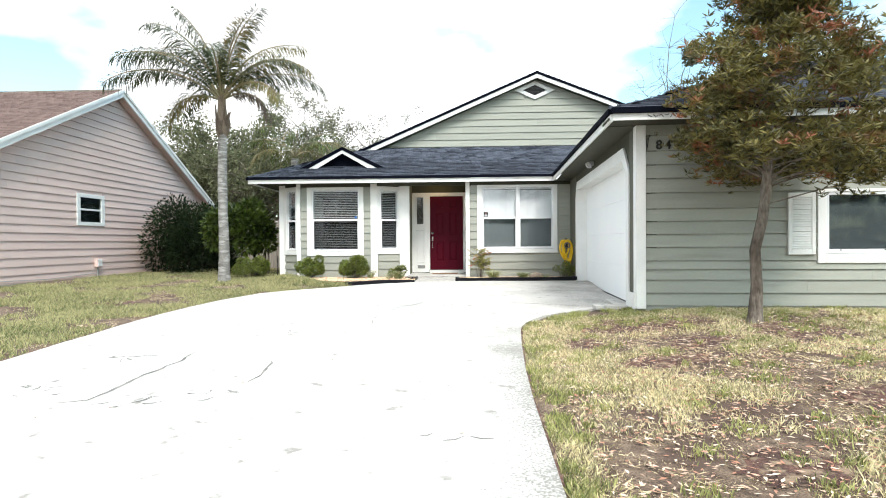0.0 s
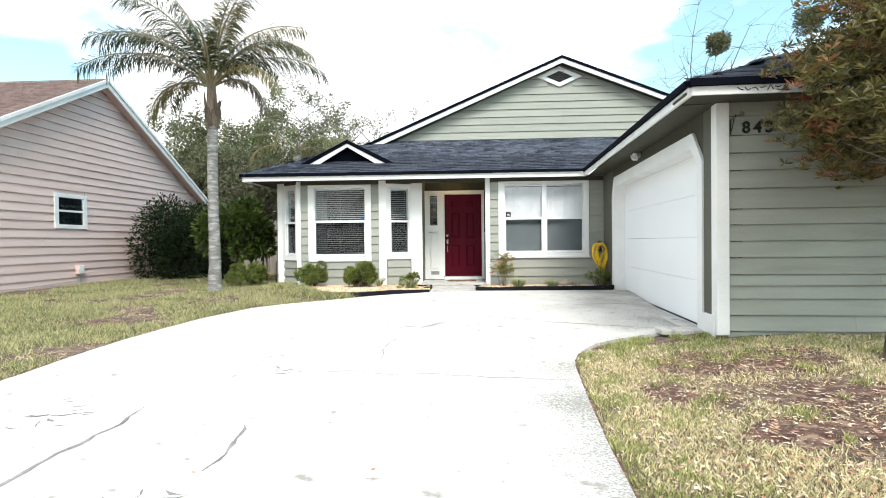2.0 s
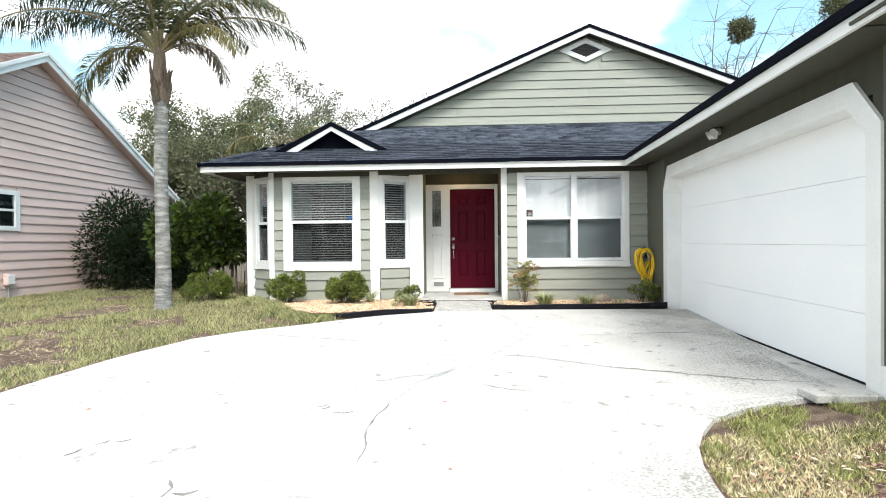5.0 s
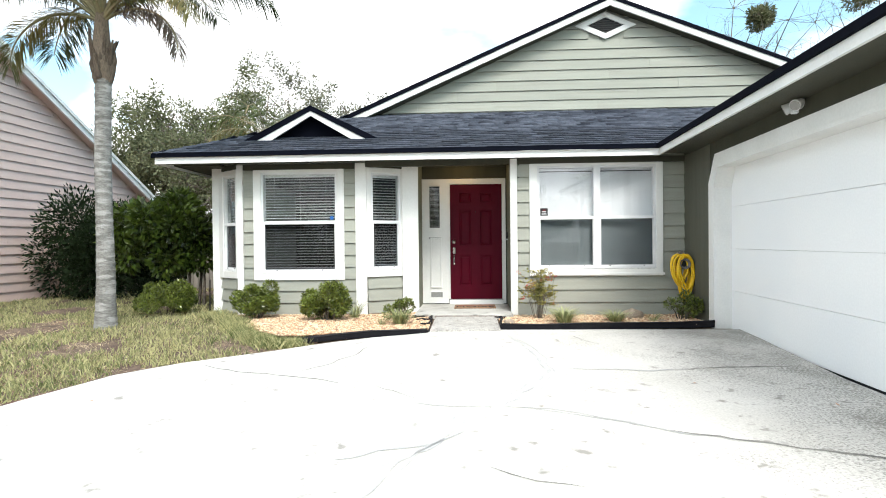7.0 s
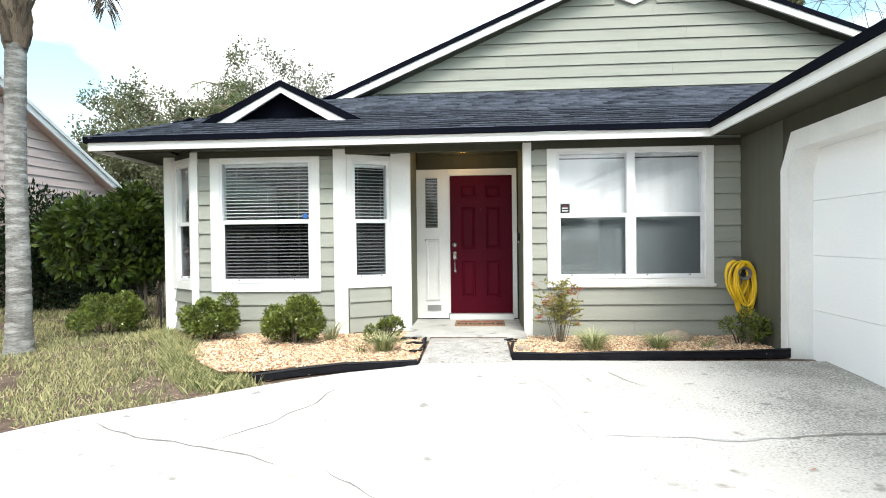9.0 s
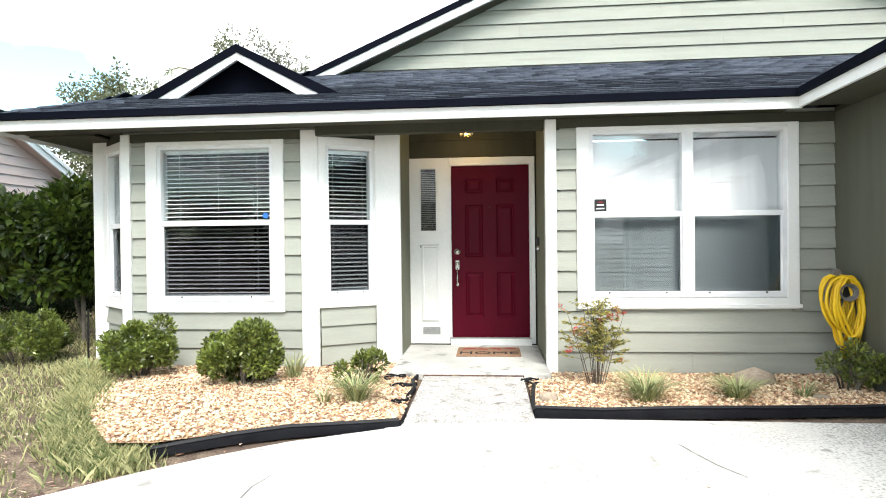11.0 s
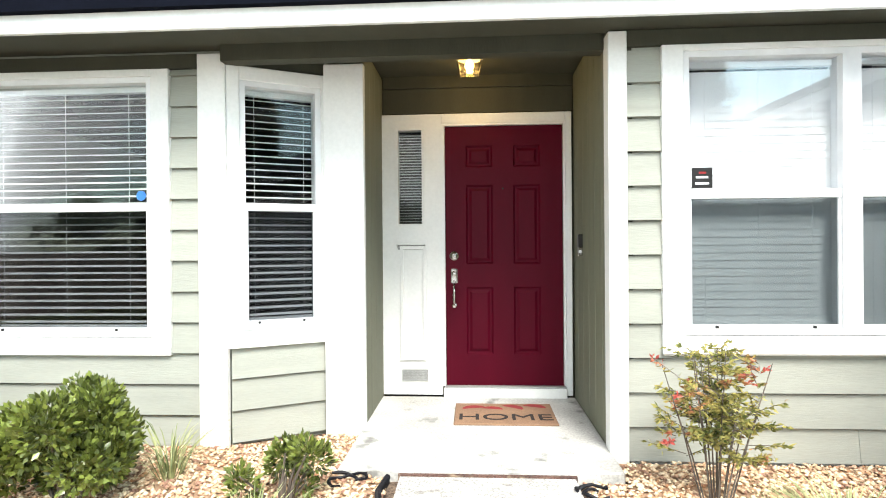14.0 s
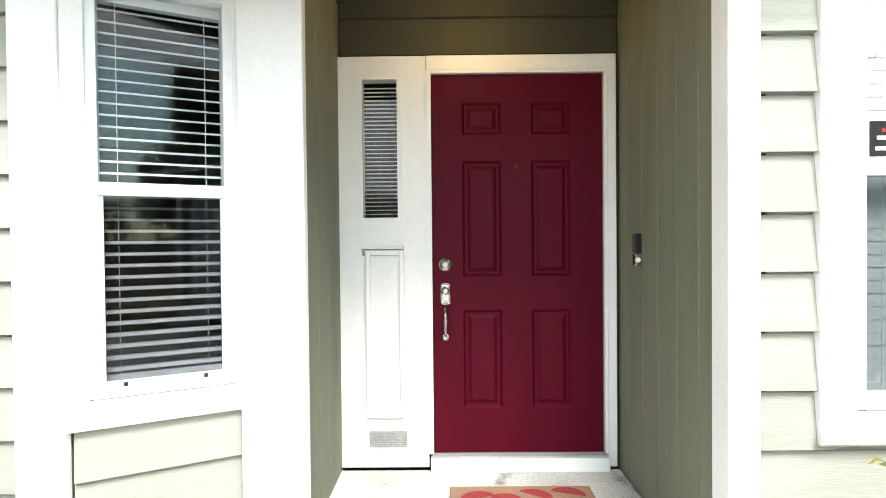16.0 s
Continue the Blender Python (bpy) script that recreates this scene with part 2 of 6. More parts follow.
MAT_RED = mat("doormat red print", (0.33, 0.035, 0.04), (0.26, 0.03, 0.03), 1.0, 5, 160, 0.9, fine_amt=0.4)
MAT_DARK = mat("doormat dark print", (0.03, 0.022, 0.02), None, 1.0, 5, 160, 0.9, fine_amt=0.4)
BARK = mat("grey brown bark", (0.085, 0.065, 0.05), (0.20, 0.17, 0.14), 0.95, 5, 40, 1.0, stretch=(1, 1, 0.35), fine_amt=0.7)
PALMBARK = mat("palm trunk bark", (0.27, 0.262, 0.245), (0.17, 0.162, 0.15), 0.95, 3, 26, 1.0, stretch=(1, 1, 4), fine_amt=0.6, dirt=(0.34, 0.33, 0.315), dirt_lo=0.5, dirt_hi=0.6, dirt_scale=4)
BOOT = mat("palm boot fibre", (0.06, 0.042, 0.032), (0.20, 0.155, 0.115), 0.95, 8, 40, 1.0, stretch=(3, 3, 0.6), fine_amt=0.7, island=0.8)
FROND = mat("palm frond", (0.022, 0.042, 0.024), (0.07, 0.088, 0.036), 0.45, 1.5, 20, 0, island=0.6, trans=0.25)
FROND_BROWN = mat("dry palm frond", (0.26, 0.20, 0.075), (0.13, 0.13, 0.045), 0.6, 1.5, 20, 0, island=0.7, trans=0.25)
STALK = mat("palm stalk", (0.16, 0.17, 0.09), (0.28, 0.20, 0.11), 0.6, 2, 20, 0.1)
LEAF_DARK = mat("dark hedge leaf", (0.007, 0.013, 0.006), (0.018, 0.032, 0.010), 0.7, 1.5, 20, 0, island=0.8, trans=0.05, spec=0.12)
LEAF_BRIGHT = mat("glossy bright leaf", (0.010, 0.022, 0.005), (0.11, 0.16, 0.025), 0.3, 1.2, 20, 0, island=0.95, trans=0.2)
LEAF_BOX = mat("boxwood leaf", (0.005, 0.012, 0.005), (0.23, 0.28, 0.055), 0.3, 7, 20, 0, island=0.75, trans=0.15, spec=0.6)
LEAF_TREE = mat("bottlebrush leaf", (0.012, 0.018, 0.009), (0.21, 0.18, 0.05), 0.5, 2.2, 20, 0, island=0.9, trans=0.2, dirt=(0.27, 0.095, 0.05), dirt_lo=0.56, dirt_hi=0.66, dirt_scale=2.2)
LEAF_NANDINA = mat("nandina leaf", (0.07, 0.11, 0.03), (0.46, 0.40, 0.12), 0.45, 4, 20, 0, island=0.9, trans=0.3, dirt=(0.50, 0.10, 0.085), dirt_lo=0.555, dirt_hi=0.63, dirt_scale=4)
LEAF_OAK = mat("oak foliage", (0.045, 0.06, 0.03), (0.20, 0.21, 0.11), 0.7, 1, 20, 0, island=0.9, trans=0.3)
LEAF_GREY = mat("sparse grey foliage", (0.075, 0.078, 0.055), (0.24, 0.24, 0.17), 0.8, 1, 20, 0, island=0.9, trans=0.3)
STRAP = mat("strappy leaf", (0.05, 0.10, 0.025), (0.50, 0.52, 0.26), 0.5, 4, 20, 0, island=0.9, trans=0.25)
WOOD_GREY = mat("weathered fence wood", (0.33, 0.30, 0.26), (0.22, 0.20, 0.17), 0.95, 3, 40, 0.6, stretch=(6, 6, 0.6), objvar=0.15, fine_amt=0.4)
ROCK = mat("tan field stone", (0.42, 0.34, 0.26), (0.32, 0.26, 0.2), 0.95, 6, 50, 0.8, fine_amt=0.5)
BLUE = mat("blue plastic", (0.03, 0.16, 0.55), None, 0.4, 6, 50, 0)
SCREEN_GREY = mat("grey sheet behind glass", (0.30, 0.35, 0.35), (0.27, 0.32, 0.32), 0.7, 2, 200, 0.1, fine_amt=0.1)


def glass_mat(name, tint=(1, 1, 1), gloss=0.12):
    m = bpy.data.materials.new(name)
    m.use_nodes = True
    n, l = m.node_tree.nodes, m.node_tree.links
    n.remove(n["Principled BSDF"])
    t = n.new("ShaderNodeBsdfTransparent")
    t.inputs["Color"].default_value = (*tint, 1)
    g = n.new("ShaderNodeBsdfGlossy")
    g.inputs["Roughness"].default_value = 0.02
    f = n.new("ShaderNodeFresnel")
    f.inputs["IOR"].default_value = 1.5
    a = n.new("ShaderNodeMath")
    a.operation = "MULTIPLY_ADD"
    a.use_clamp = True
    a.inputs[1].default_value, a.inputs[2].default_value = 0.6, gloss
    l.new(f.outputs[0], a.inputs[0])
    s = n.new("ShaderNodeMixShader")
    l.new(a.outputs[0], s.inputs[0])
    l.new(t.outputs[0], s.inputs[1])
    l.new(g.outputs[0], s.inputs[2])
    l.new(s.outputs[0], n["Material Output"].inputs["Surface"])
    return m


GLASS = glass_mat("window glass", (0.95, 0.97, 0.97), 0.0)
GLASS_SKY = glass_mat("reflective window glass", (0.97, 0.98, 0.99), 0.05)
SCREEN = glass_mat("insect screen and glass", (0.52, 0.54, 0.56), 0.0)
SCREEN_PALE = glass_mat("pale insect screen and glass", (0.52, 0.555, 0.565), 0.02)


def emit_mat(name, col, strength):
    m = bpy.data.materials.new(name)
    m.use_nodes = True
    b = m.node_tree.nodes["Principled BSDF"]
    b.inputs["Emission Color"].default_value, b.inputs["Emission Strength"].default_value = (*col, 1), strength
    b.inputs["Base Color"].default_value = (*col, 1)
    return m


BULB = emit_mat("warm bulb", (1.0, 0.62, 0.2), 9)


# ---- mesh helpers ----
def empty(name, m=Matrix.Identity(4), parent=None, **tags):
    ob = new(name)
    ob.parent = parent
    ob.matrix_basis = m
    return tagged(ob, **tags)


def part(name, bm, material, parent=None, label="", m=None, fix=True, smooth=False, **tags):
    if fix:
        bmesh.ops.recalc_face_normals(bm, faces=bm.faces[:])
    me = bpy.data.meshes.new(name)
    bm.to_mesh(me)
    bm.free()
    for mm in (material if isinstance(material, (list, tuple)) else (material,)):
        me.materials.append(mm)
    if smooth:
        me.shade_smooth()
    ob = new(name, me)
    ob.parent = parent
    if m is not None:
        ob.matrix_basis = m
    return tagged(ob, label=label, **tags)


def raw(name, verts, faces, material, parent=None, label="", smooth=False, **tags):
    me = bpy.data.meshes.new(name)
    verts = np.asarray(verts, dtype=np.float32)
    faces = np.asarray(faces, dtype=np.int32)
    k = faces.shape[1]
    me.vertices.add(len(verts))
    me.vertices.foreach_set("co", verts.ravel())
    me.loops.add(faces.size)
    me.loops.foreach_set("vertex_index", faces.ravel())
    me.polygons.add(len(faces))
    me.polygons.foreach_set("loop_start", np.arange(0, faces.size, k, dtype=np.int32))
    me.update(calc_edges=True)
    me.materials.append(material)
    if smooth:
        me.shade_smooth()
    ob = new(name, me)
    ob.parent = parent
    return tagged(ob, label=label, **tags)


def box(bm, x0, x1, y0, y1, z0, z1, bevel=0.0):
    vs = [bm.verts.new((x, y, z)) for x in (x0, x1) for y in (y0, y1) for z in (z0, z1)]
    fs = [bm.faces.new([vs[i] for i in f]) for f in ((0, 1, 3, 2), (4, 6, 7, 5), (0, 4, 5, 1), (2, 3, 7, 6), (0, 2, 6, 4), (1, 5, 7, 3))]
    if bevel:
        es = list({e for f in fs for e in f.edges})
        bmesh.ops.bevel(bm, geom=es, offset=bevel, segments=1, affect="EDGES")
    return bm


def boxes(*rows, bevel=0.0):
    bm = bmesh.new()
    for r in rows:
        box(bm, *r, bevel=bevel)
    return bm


def prism(pts, y0, y1, bm=None):
    """A prism of the outline pts (x, z) from y0 to y1."""
    bm = bm or bmesh.new()
    a = [bm.verts.new((x, y0, z)) for x, z in pts]
    b = [bm.verts.new((x, y1, z)) for x, z in pts]
    bm.faces.new(a)
    bm.faces.new(b[::-1])
    n = len(pts)
    for i in range(n):
        bm.faces.new((a[i], b[i], b[(i + 1) % n], a[(i + 1) % n]))
    return bm


def slab(pts, t, bm=None):
    """A plate of thickness t under the outline pts (x, y, z)."""
    bm = bm or bmesh.new()
    a = [bm.verts.new(p) for p in pts]
    b = [bm.verts.new((p[0], p[1], p[2] - t)) for p in pts]
    bm.faces.new(a)
    bm.faces.new(b[::-1])
    n = len(pts)
    for i in range(n):
        bm.faces.new((a[i], b[i], b[(i + 1) % n], a[(i + 1) % n]))
    return bm


def tube(bm, pts, radii, sides=8, jitter=0.0, cap=True):
    pts = [Vector(p) for p in pts]
    if not hasattr(radii, "__len__"):
        radii = [radii] * len(pts)
    rings = []
    up = Vector((0.31, 0.2, 0.93)).normalized()
    for i, p in enumerate(pts):
        d = (pts[min(i + 1, len(pts) - 1)] - pts[max(i - 1, 0)]).normalized()
        s = d.cross(up)
        if s.length < 0.05:
            s = d.cross(Vector((1, 0, 0)))
        s.normalize()
        u = s.cross(d)
        ring = []
        for k in range(sides):
            a = 2 * math.pi * k / sides
            r = radii[i] * (1 + (random.random() - 0.5) * jitter)
            ring.append(bm.verts.new(p + s * math.cos(a) * r + u * math.sin(a) * r))
        rings.append(ring)
    for a, b in zip(rings, rings[1:]):
        for k in range(sides):
            bm.faces.new((a[k], a[(k + 1) % sides], b[(k + 1) % sides], b[k]))
    if cap:
        bm.faces.new(rings[0][::-1])
        bm.faces.new(rings[-1])
    return bm


def lathe(bm, prof, centre=(0, 0, 0), axis="Z", sides=16):
    c = Vector(centre)
    rings = []
    for r, h in prof:
        ring = []
        for k in range(sides):
            a = 2 * math.pi * k / sides
            q = (r * math.cos(a), r * math.sin(a), h) if axis == "Z" else (r * math.cos(a), h, r * math.sin(a))
            ring.append(bm.verts.new(c + Vector(q)))
        rings.append(ring)
    for a, b in zip(rings, rings[1:]):
        for k in range(sides):
            bm.faces.new((a[k], a[(k + 1) % sides], b[(k + 1) % sides], b[k]))
    bm.faces.new(rings[0][::-1])
    bm.faces.new(rings[-1])
    return bm


# ---- the lie of the land ----
def step(a, b, v):
    q = min(1, max(0, (v - a) / (b - a)))
    return q * q * (3 - 2 * q)


def g(x, y):
    return 0.12 + 0.032 * min(12, max(-6, y)) + 0.2 * step(0.3, 2.8, x) * (1 - step(6.6, 7.4, y))


LEFT = [(-40, -4.9), (3.9, -4.95), (6.2, -5.0), (7.3, -4.92), (8.3, -4.75), (9.3, -4.4), (9.75, -3.97), (10.15, -3.42), (10.5, -3.0), (10.95, -2.4), (11.3, -1.6), (12, -1.6)]
RIGHT = [(-40, 0.05), (1.3, 0.06), (2.8, 0.08), (3.65, 0.11), (4.6, 0.17), (5.5, 0.24), (5.9, 0.3), (6.3, 0.5), (6.5, 0.65), (6.65, 0.95), (6.75, 1.4), (6.85, 1.97), (12, 2.40)]


def bedz(y):
    return 0.552 - 0.024 * (y - 11.4)


def edge(tab, y):
    return float(np.interp(y, [a for a, b in tab], [b for a, b in tab]))


def axis(lo, hi, fine, far):
    a = list(np.arange(lo, hi + 1e-6, fine))
    out, s = [], fine
    v = hi
    while v < far:
        s *= 1.5
        v += s
        out.append(v)
    back, s, v = [], fine, lo
    while v > -far:
        s *= 1.5
        v -= s
        back.append(v)
    return back[::-1] + a + out


xs, ys = axis(-14, 9, 0.3, 900), axis(-6, 20, 0.3, 900)
verts = [(x, y, g(x, y) + (0.012 * noise.noise(Vector((x * 1.3, y * 1.3, 0))) if -14 <= x <= 9 and -6 <= y <= 20 else 0)) for y in ys for x in xs]
W = len(xs)
raw("ground", verts, [(j * W + i, j * W + i + 1, (j + 1) * W + i + 1, (j + 1) * W + i) for j in range(len(ys) - 1) for i in range(W - 1)], SOIL, smooth=True,
    kind="structure", label="patchy lawn ground with bare brown soil", category="ground")

bm = bmesh.new()
rows = []
ylist = sorted(set([-30, -20, -12, -8] + list(np.arange(-6, 11.65, 0.25)) + [6.65, 6.75, 6.85]))
for y in ylist:
    a, b = edge(LEFT, y), edge(RIGHT, y)
    wob = 0.025 * noise.noise(Vector((0, y * 2, 3)))
    a += wob
    xx = np.linspace(a, b, 14)
    rows.append([bm.verts.new((x, y, g(x, y) + 0.035)) for x in xx])
low = [[bm.verts.new((r[i].co.x, r[i].co.y, r[i].co.z - 0.1)) for i in (0, -1)] for r in rows]
for r, q, la, lb in zip(rows, rows[1:], low, low[1:]):
    for i in range(13):
        bm.faces.new((r[i], r[i + 1], q[i + 1], q[i]))
    bm.faces.new((r[0], q[0], lb[0], la[0]))
    bm.faces.new((r[13], la[1], lb[1], q[13]))
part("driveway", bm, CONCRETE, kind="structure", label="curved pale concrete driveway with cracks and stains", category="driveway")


def ribbon(name, pts, w, material, lift, jag=0.04, label=""):
    P = []
    for (x0, y0), (x1, y1) in zip(pts, pts[1:]):
        n = max(2, int(math.hypot(x1 - x0, y1 - y0) / 0.07))
        for k in range(n):
            P.append((x0 + (x1 - x0) * k / n, y0 + (y1 - y0) * k / n))
    P.append(pts[-1])
    bm = bmesh.new()
    prev = None
    for i, (x, y) in enumerate(P):
        a, b = P[max(0, i - 1)], P[min(len(P) - 1, i + 1)]
        d = Vector((b[0] - a[0], b[1] - a[1], 0)).normalized()
        nn = Vector((-d.y, d.x, 0))
        off = jag * noise.noise(Vector((x * 5, y * 5, 1)))
        ww = w * (0.35 + 0.9 * random.random()) * min(1, 0.3 + i / 6, 0.3 + (len(P) - 1 - i) / 6)
        c = Vector((x, y, 0)) + nn * off
        cur = [bm.verts.new((q.x, q.y, g(q.x, q.y) + 0.035 + lift)) for q in (c + nn * ww / 2, c - nn * ww / 2)]
        if prev:
            bm.faces.new((prev[0], prev[1], cur[1], cur[0]))
        prev = cur
    return part(name, bm, material, kind="structure", label=label)


for pts, w in (([(0.9, 9.50), (1.31, 9.59), (2.0, 9.62)], 0.045),
               ([(0.24, 7.96), (0.6, 7.8), (1.33, 7.53), (1.9, 7.4)], 0.025),
               ([(-3.77, 9.65), (-3.28, 9.39), (-2.75, 9.26), (-2.19, 9.01)], 0.018),
               ([(-2.76, 9.30), (-2.49, 9.68), (-2.29, 10.13), (-2.23, 10.53)], 0.014),
               ([(-3.44, 2.62), (-3.27, 2.70), (-3.24, 3.08), (-3.25, 3.41), (-3.19, 3.63), (-3.19, 3.99), (-3.22, 4.27)], 0.03),
               ([(-2.24, 3.19), (-2.20, 3.42), (-2.27, 3.83), (-2.30, 3.90)], 0.035),
               ([(-1.66, 5.72), (-1.72, 6.26), (-1.64, 6.89)], 0.014),
               ([(-1.89, 8.95), (-1.65, 8.73), (-1.49, 8.60)], 0.016),
               ([(0.12, 11.15), (0.25, 10.85), (0.38, 10.62)], 0.016),
               ([(-0.95, 7.35), (-0.7, 7.2), (-0.45, 7.12)], 0.014),
               ):
    ribbon("driveway_crack", pts, w, CRACK, 0.003, label="dark jagged crack in pale concrete")
for pts, w in (([(-0.61, 11.15), (-0.48, 10.6), (-0.38, 9.95), (-0.35, 9.4), (-0.52, 9.0), (-0.70, 8.62), (-0.80, 8.42)], 0.045),
               ([(-0.55, 11.05), (-0.40, 10.5), (-0.30, 9.9), (-0.30, 9.4), (-0.45, 8.95), (-0.62, 8.62)], 0.022),
               ([(-0.42, 9.6), (-0.44, 9.3), (-0.62, 8.95), (-0.78, 8.6)], 0.022),
               ([(-0.29, 9.50), (0.12, 9.52), (0.58, 9.47), (0.95, 9.50)], 0.035),
               ([(-0.80, 8.41), (-1.2, 8.41), (-1.6, 8.5)], 0.02),
               ([(-0.80, 8.41), (-0.4, 8.33), (-0.19, 8.22), (0.24, 7.96)], 0.03),
               ([(-0.60, 8.34), (-0.15, 8.16), (0.30, 7.91), (0.62, 7.76)], 0.016),
               ([(-1.15, 8.38), (-1.20, 7.95), (-1.28, 7.64), (-1.52, 7.36), (-1.58, 7.06), (-1.62, 6.9)], 0.07),
               ([(-1.10, 8.20), (-1.12, 7.9), (-1.35, 7.55), (-1.45, 7.3)], 0.025),
               ([(-1.28, 7.66), (-1.55, 7.60), (-1.85, 7.42)], 0.04),
               ([(-1.52, 5.21), (-1.60, 5.50), (-1.66, 5.72)], 0.018),
               ([(-2.3, 5.25), (-1.9, 5.33), (-1.52, 5.21), (-1.05, 5.24), (-0.66, 5.14), (0.17, 5.06)], 0.022)):
    ribbon("driveway_patch", pts, w, CRACK_PALE, 0.004, label="greyish patched crack in concrete")
rs = np.random.RandomState(17)
for cx_, cy_, n_ in ((-2.46, 2.9, 5), (-3.93, 4.35, 3), (-3.7, 4.05, 6), (-2.65, 5.3, 3), (-4.0, 2.95, 9), (-3.95, 3.9, 5), (-2.9, 2.6, 5), (-2.15, 6.75, 3), (-3.3, 6.0, 3), (-0.6, 1.9, 3)):
    for k in range(n_):
        x, y = cx_ + rs.normal(0, 0.13), cy_ + rs.normal(0, 0.12)
        a, l = rs.normal(0.2, 0.5), rs.uniform(0.03, 0.10)
        ribbon("driveway_stain", [(x, y), (x + l * math.cos(a), y + l * math.sin(a)), (x + 1.9 * l * math.cos(a + 0.3), y + 1.9 * l * math.sin(a + 0.3))],
               rs.uniform(0.018, 0.045), CRACK, 0.003, 0.03, label="small dark stain on pale concrete")


# ---- walls ----
def wall_mesh(bm, x0, x1, z0, z1, y0, y1, holes):
    X = sorted({x0, x1, *[v for h in holes for v in (h[0], h[1]) if x0 < v < x1]})
    Z = sorted({z0, z1, *[v for h in holes for v in (h[2], h[3]) if z0 < v < z1]})
    for a, b in zip(X, X[1:]):
        for c, d in zip(Z, Z[1:]):
            if not any(h[0] < (a + b) / 2 < h[1] and h[2] < (c + d) / 2 < h[3] for h in holes):
                box(bm, a, b, y0, y1, c, d)
    return bm


def boards(wall, x0, x1, z0, z1, material, holes=(), exposure=0.2, span=None, out=0.0, name="plank", joint=3.6, levels=()):
    """Lap siding on the outer face (local y = out) of a wall; span(z) gives the ends of a sloping outline."""
    k = 0
    z = z0
    while z < z1 - 0.02:
        if levels:
            exposure = min((v for v in levels if v > z + 0.01), default=z1) - z
        top = min(z + exposure, z1)
        segs = [(x0, x1)]
        for h in holes:
            if h[2] < (z + top) / 2 < h[3]:
                segs = [s for a, b in segs for s in ((a, min(b, h[0])), (max(a, h[1]), b)) if s[1] - s[0] > 0.02]
        cut = []
        for a, b in segs:
            j = a + joint * (0.35 + 0.6 * ((k * 0.37) % 1))
            while j < b - 0.6:
                cut.append((a, j - 0.001))
                a = j + 0.001
                j += joint
            cut.append((a, b))
        for a, b in cut:
            ab, bb, at, bt = a, b, a, b
            if span:
                (l0, r0), (l1, r1) = span(z), span(top)
                ab, bb, at, bt = max(a, l0), min(b, r0), max(a, l1), min(b, r1)
                if bb - ab < 0.03:
                    continue
                bt = max(bt, at + 0.005)
            bm = bmesh.new()
            zg_ = z + 0.010
            q = [(ab, out - 0.032, zg_), (bb, out - 0.032, zg_), (bt, out - 0.010, top), (at, out - 0.010, top),
                 (ab, out + 0.0, zg_), (bb, out + 0.0, zg_), (bt, out + 0.0, top), (at, out + 0.0, top)]
            v = [bm.verts.new(p) for p in q]
            for f in ((0, 1, 2, 3), (5, 4, 7, 6), (1, 5, 6, 2), (4, 0, 3, 7), (4, 5, 1, 0), (3, 2, 6, 7)):
                bm.faces.new([v[i] for i in f])
            part(name, bm, material, wall)
        z += exposure
        k += 1


TH = radians(-2.86)
M_FRONT = Matrix.Translation((0, 13.0, 0))
M_BAY = Matrix.Translation((0, 13.17, 0))
M_GFRONT = Matrix.Translation((1.88, 6.3, 0)) @ Matrix.Rotation(TH, 4, "Z")
M_GSIDE = M_GFRONT @ Matrix.Rotation(radians(-90), 4, "Z")
M_NEIGH = Matrix.Translation((-10.9, 0, 0)) @ Matrix.Rotation(radians(90), 4, "Z")
M_BR = Matrix.Translation((-2.76, 13.17, 0)) @ Matrix.Rotation(math.atan2(0.31, 0.57), 4, "Z")
M_BL = Matrix.Translation((-5.40, 13.60, 0)) @ Matrix.Rotation(math.atan2(-0.43, 0.55), 4, "Z")

RW = (-0.155, 1.876, 1.125, 2.87)
hole_r = (RW[0] + 0.1, RW[1] - 0.1, RW[2] + 0.1, RW[3] - 0.05)
wf = part("wall_front", wall_mesh(bmesh.new(), -0.305, 2.4, 0.35, 3.0, 0, 0.14, [hole_r]), SIDING, m=M_FRONT, kind="structure",
          label="sage green lap siding front wall beside the entry", category="wall")
CW = (-4.60, -3.11, 1.08, 2.87)
hole_c = (CW[0] + 0.1, CW[1] - 0.1, CW[2] + 0.1, CW[3] - 0.05)
wb = part("wall_bay", wall_mesh(bmesh.new(), -4.86, -2.76, 0.35, 3.0, 0, 0.12, [hole_c]), SIDING, m=M_BAY, kind="structure",
          label="sage green lap siding wall of the bay window", category="wall")
LR = 0.65
hole_br = (0.09, 0.57, 1.23, 2.79)
wbr = part("wall_bay_side", wall_mesh(bmesh.new(), 0.02, LR, 0.35, 3.0, 0, 0.1, [hole_br]), SIDING, m=M_BR, kind="structure",
           label="angled sage green wall of the bay window", category="wall")
LL = 0.69
hole_bl = (0.25, 0.64, 1.23, 2.79)
wbl = part("wall_bay_side", wall_mesh(bmesh.new(), 0.0, LL, 0.35, 3.0, 0, 0.1, [hole_bl]), SIDING, m=M_BL, kind="structure",
           label="angled sage green wall of the bay window", category="wall")
part("wall_west", boxes((-5.42, -5.28, 13.66, 27.0, 0.3, 3.0)), SIDING, kind="structure", label="sage green side wall of the house", category="wall")
part("wall_back", boxes((-5.42, 9.0, 27.0, 27.15, 0.3, 3.0)), SIDING, kind="structure", label="plain sage green back wall", category="wall")
M_DOOR = Matrix.Translation((0, 14.15, 0))
hole_d = (-1.945 + 0.02, -0.46 - 0.02, 0.45, 2.77)
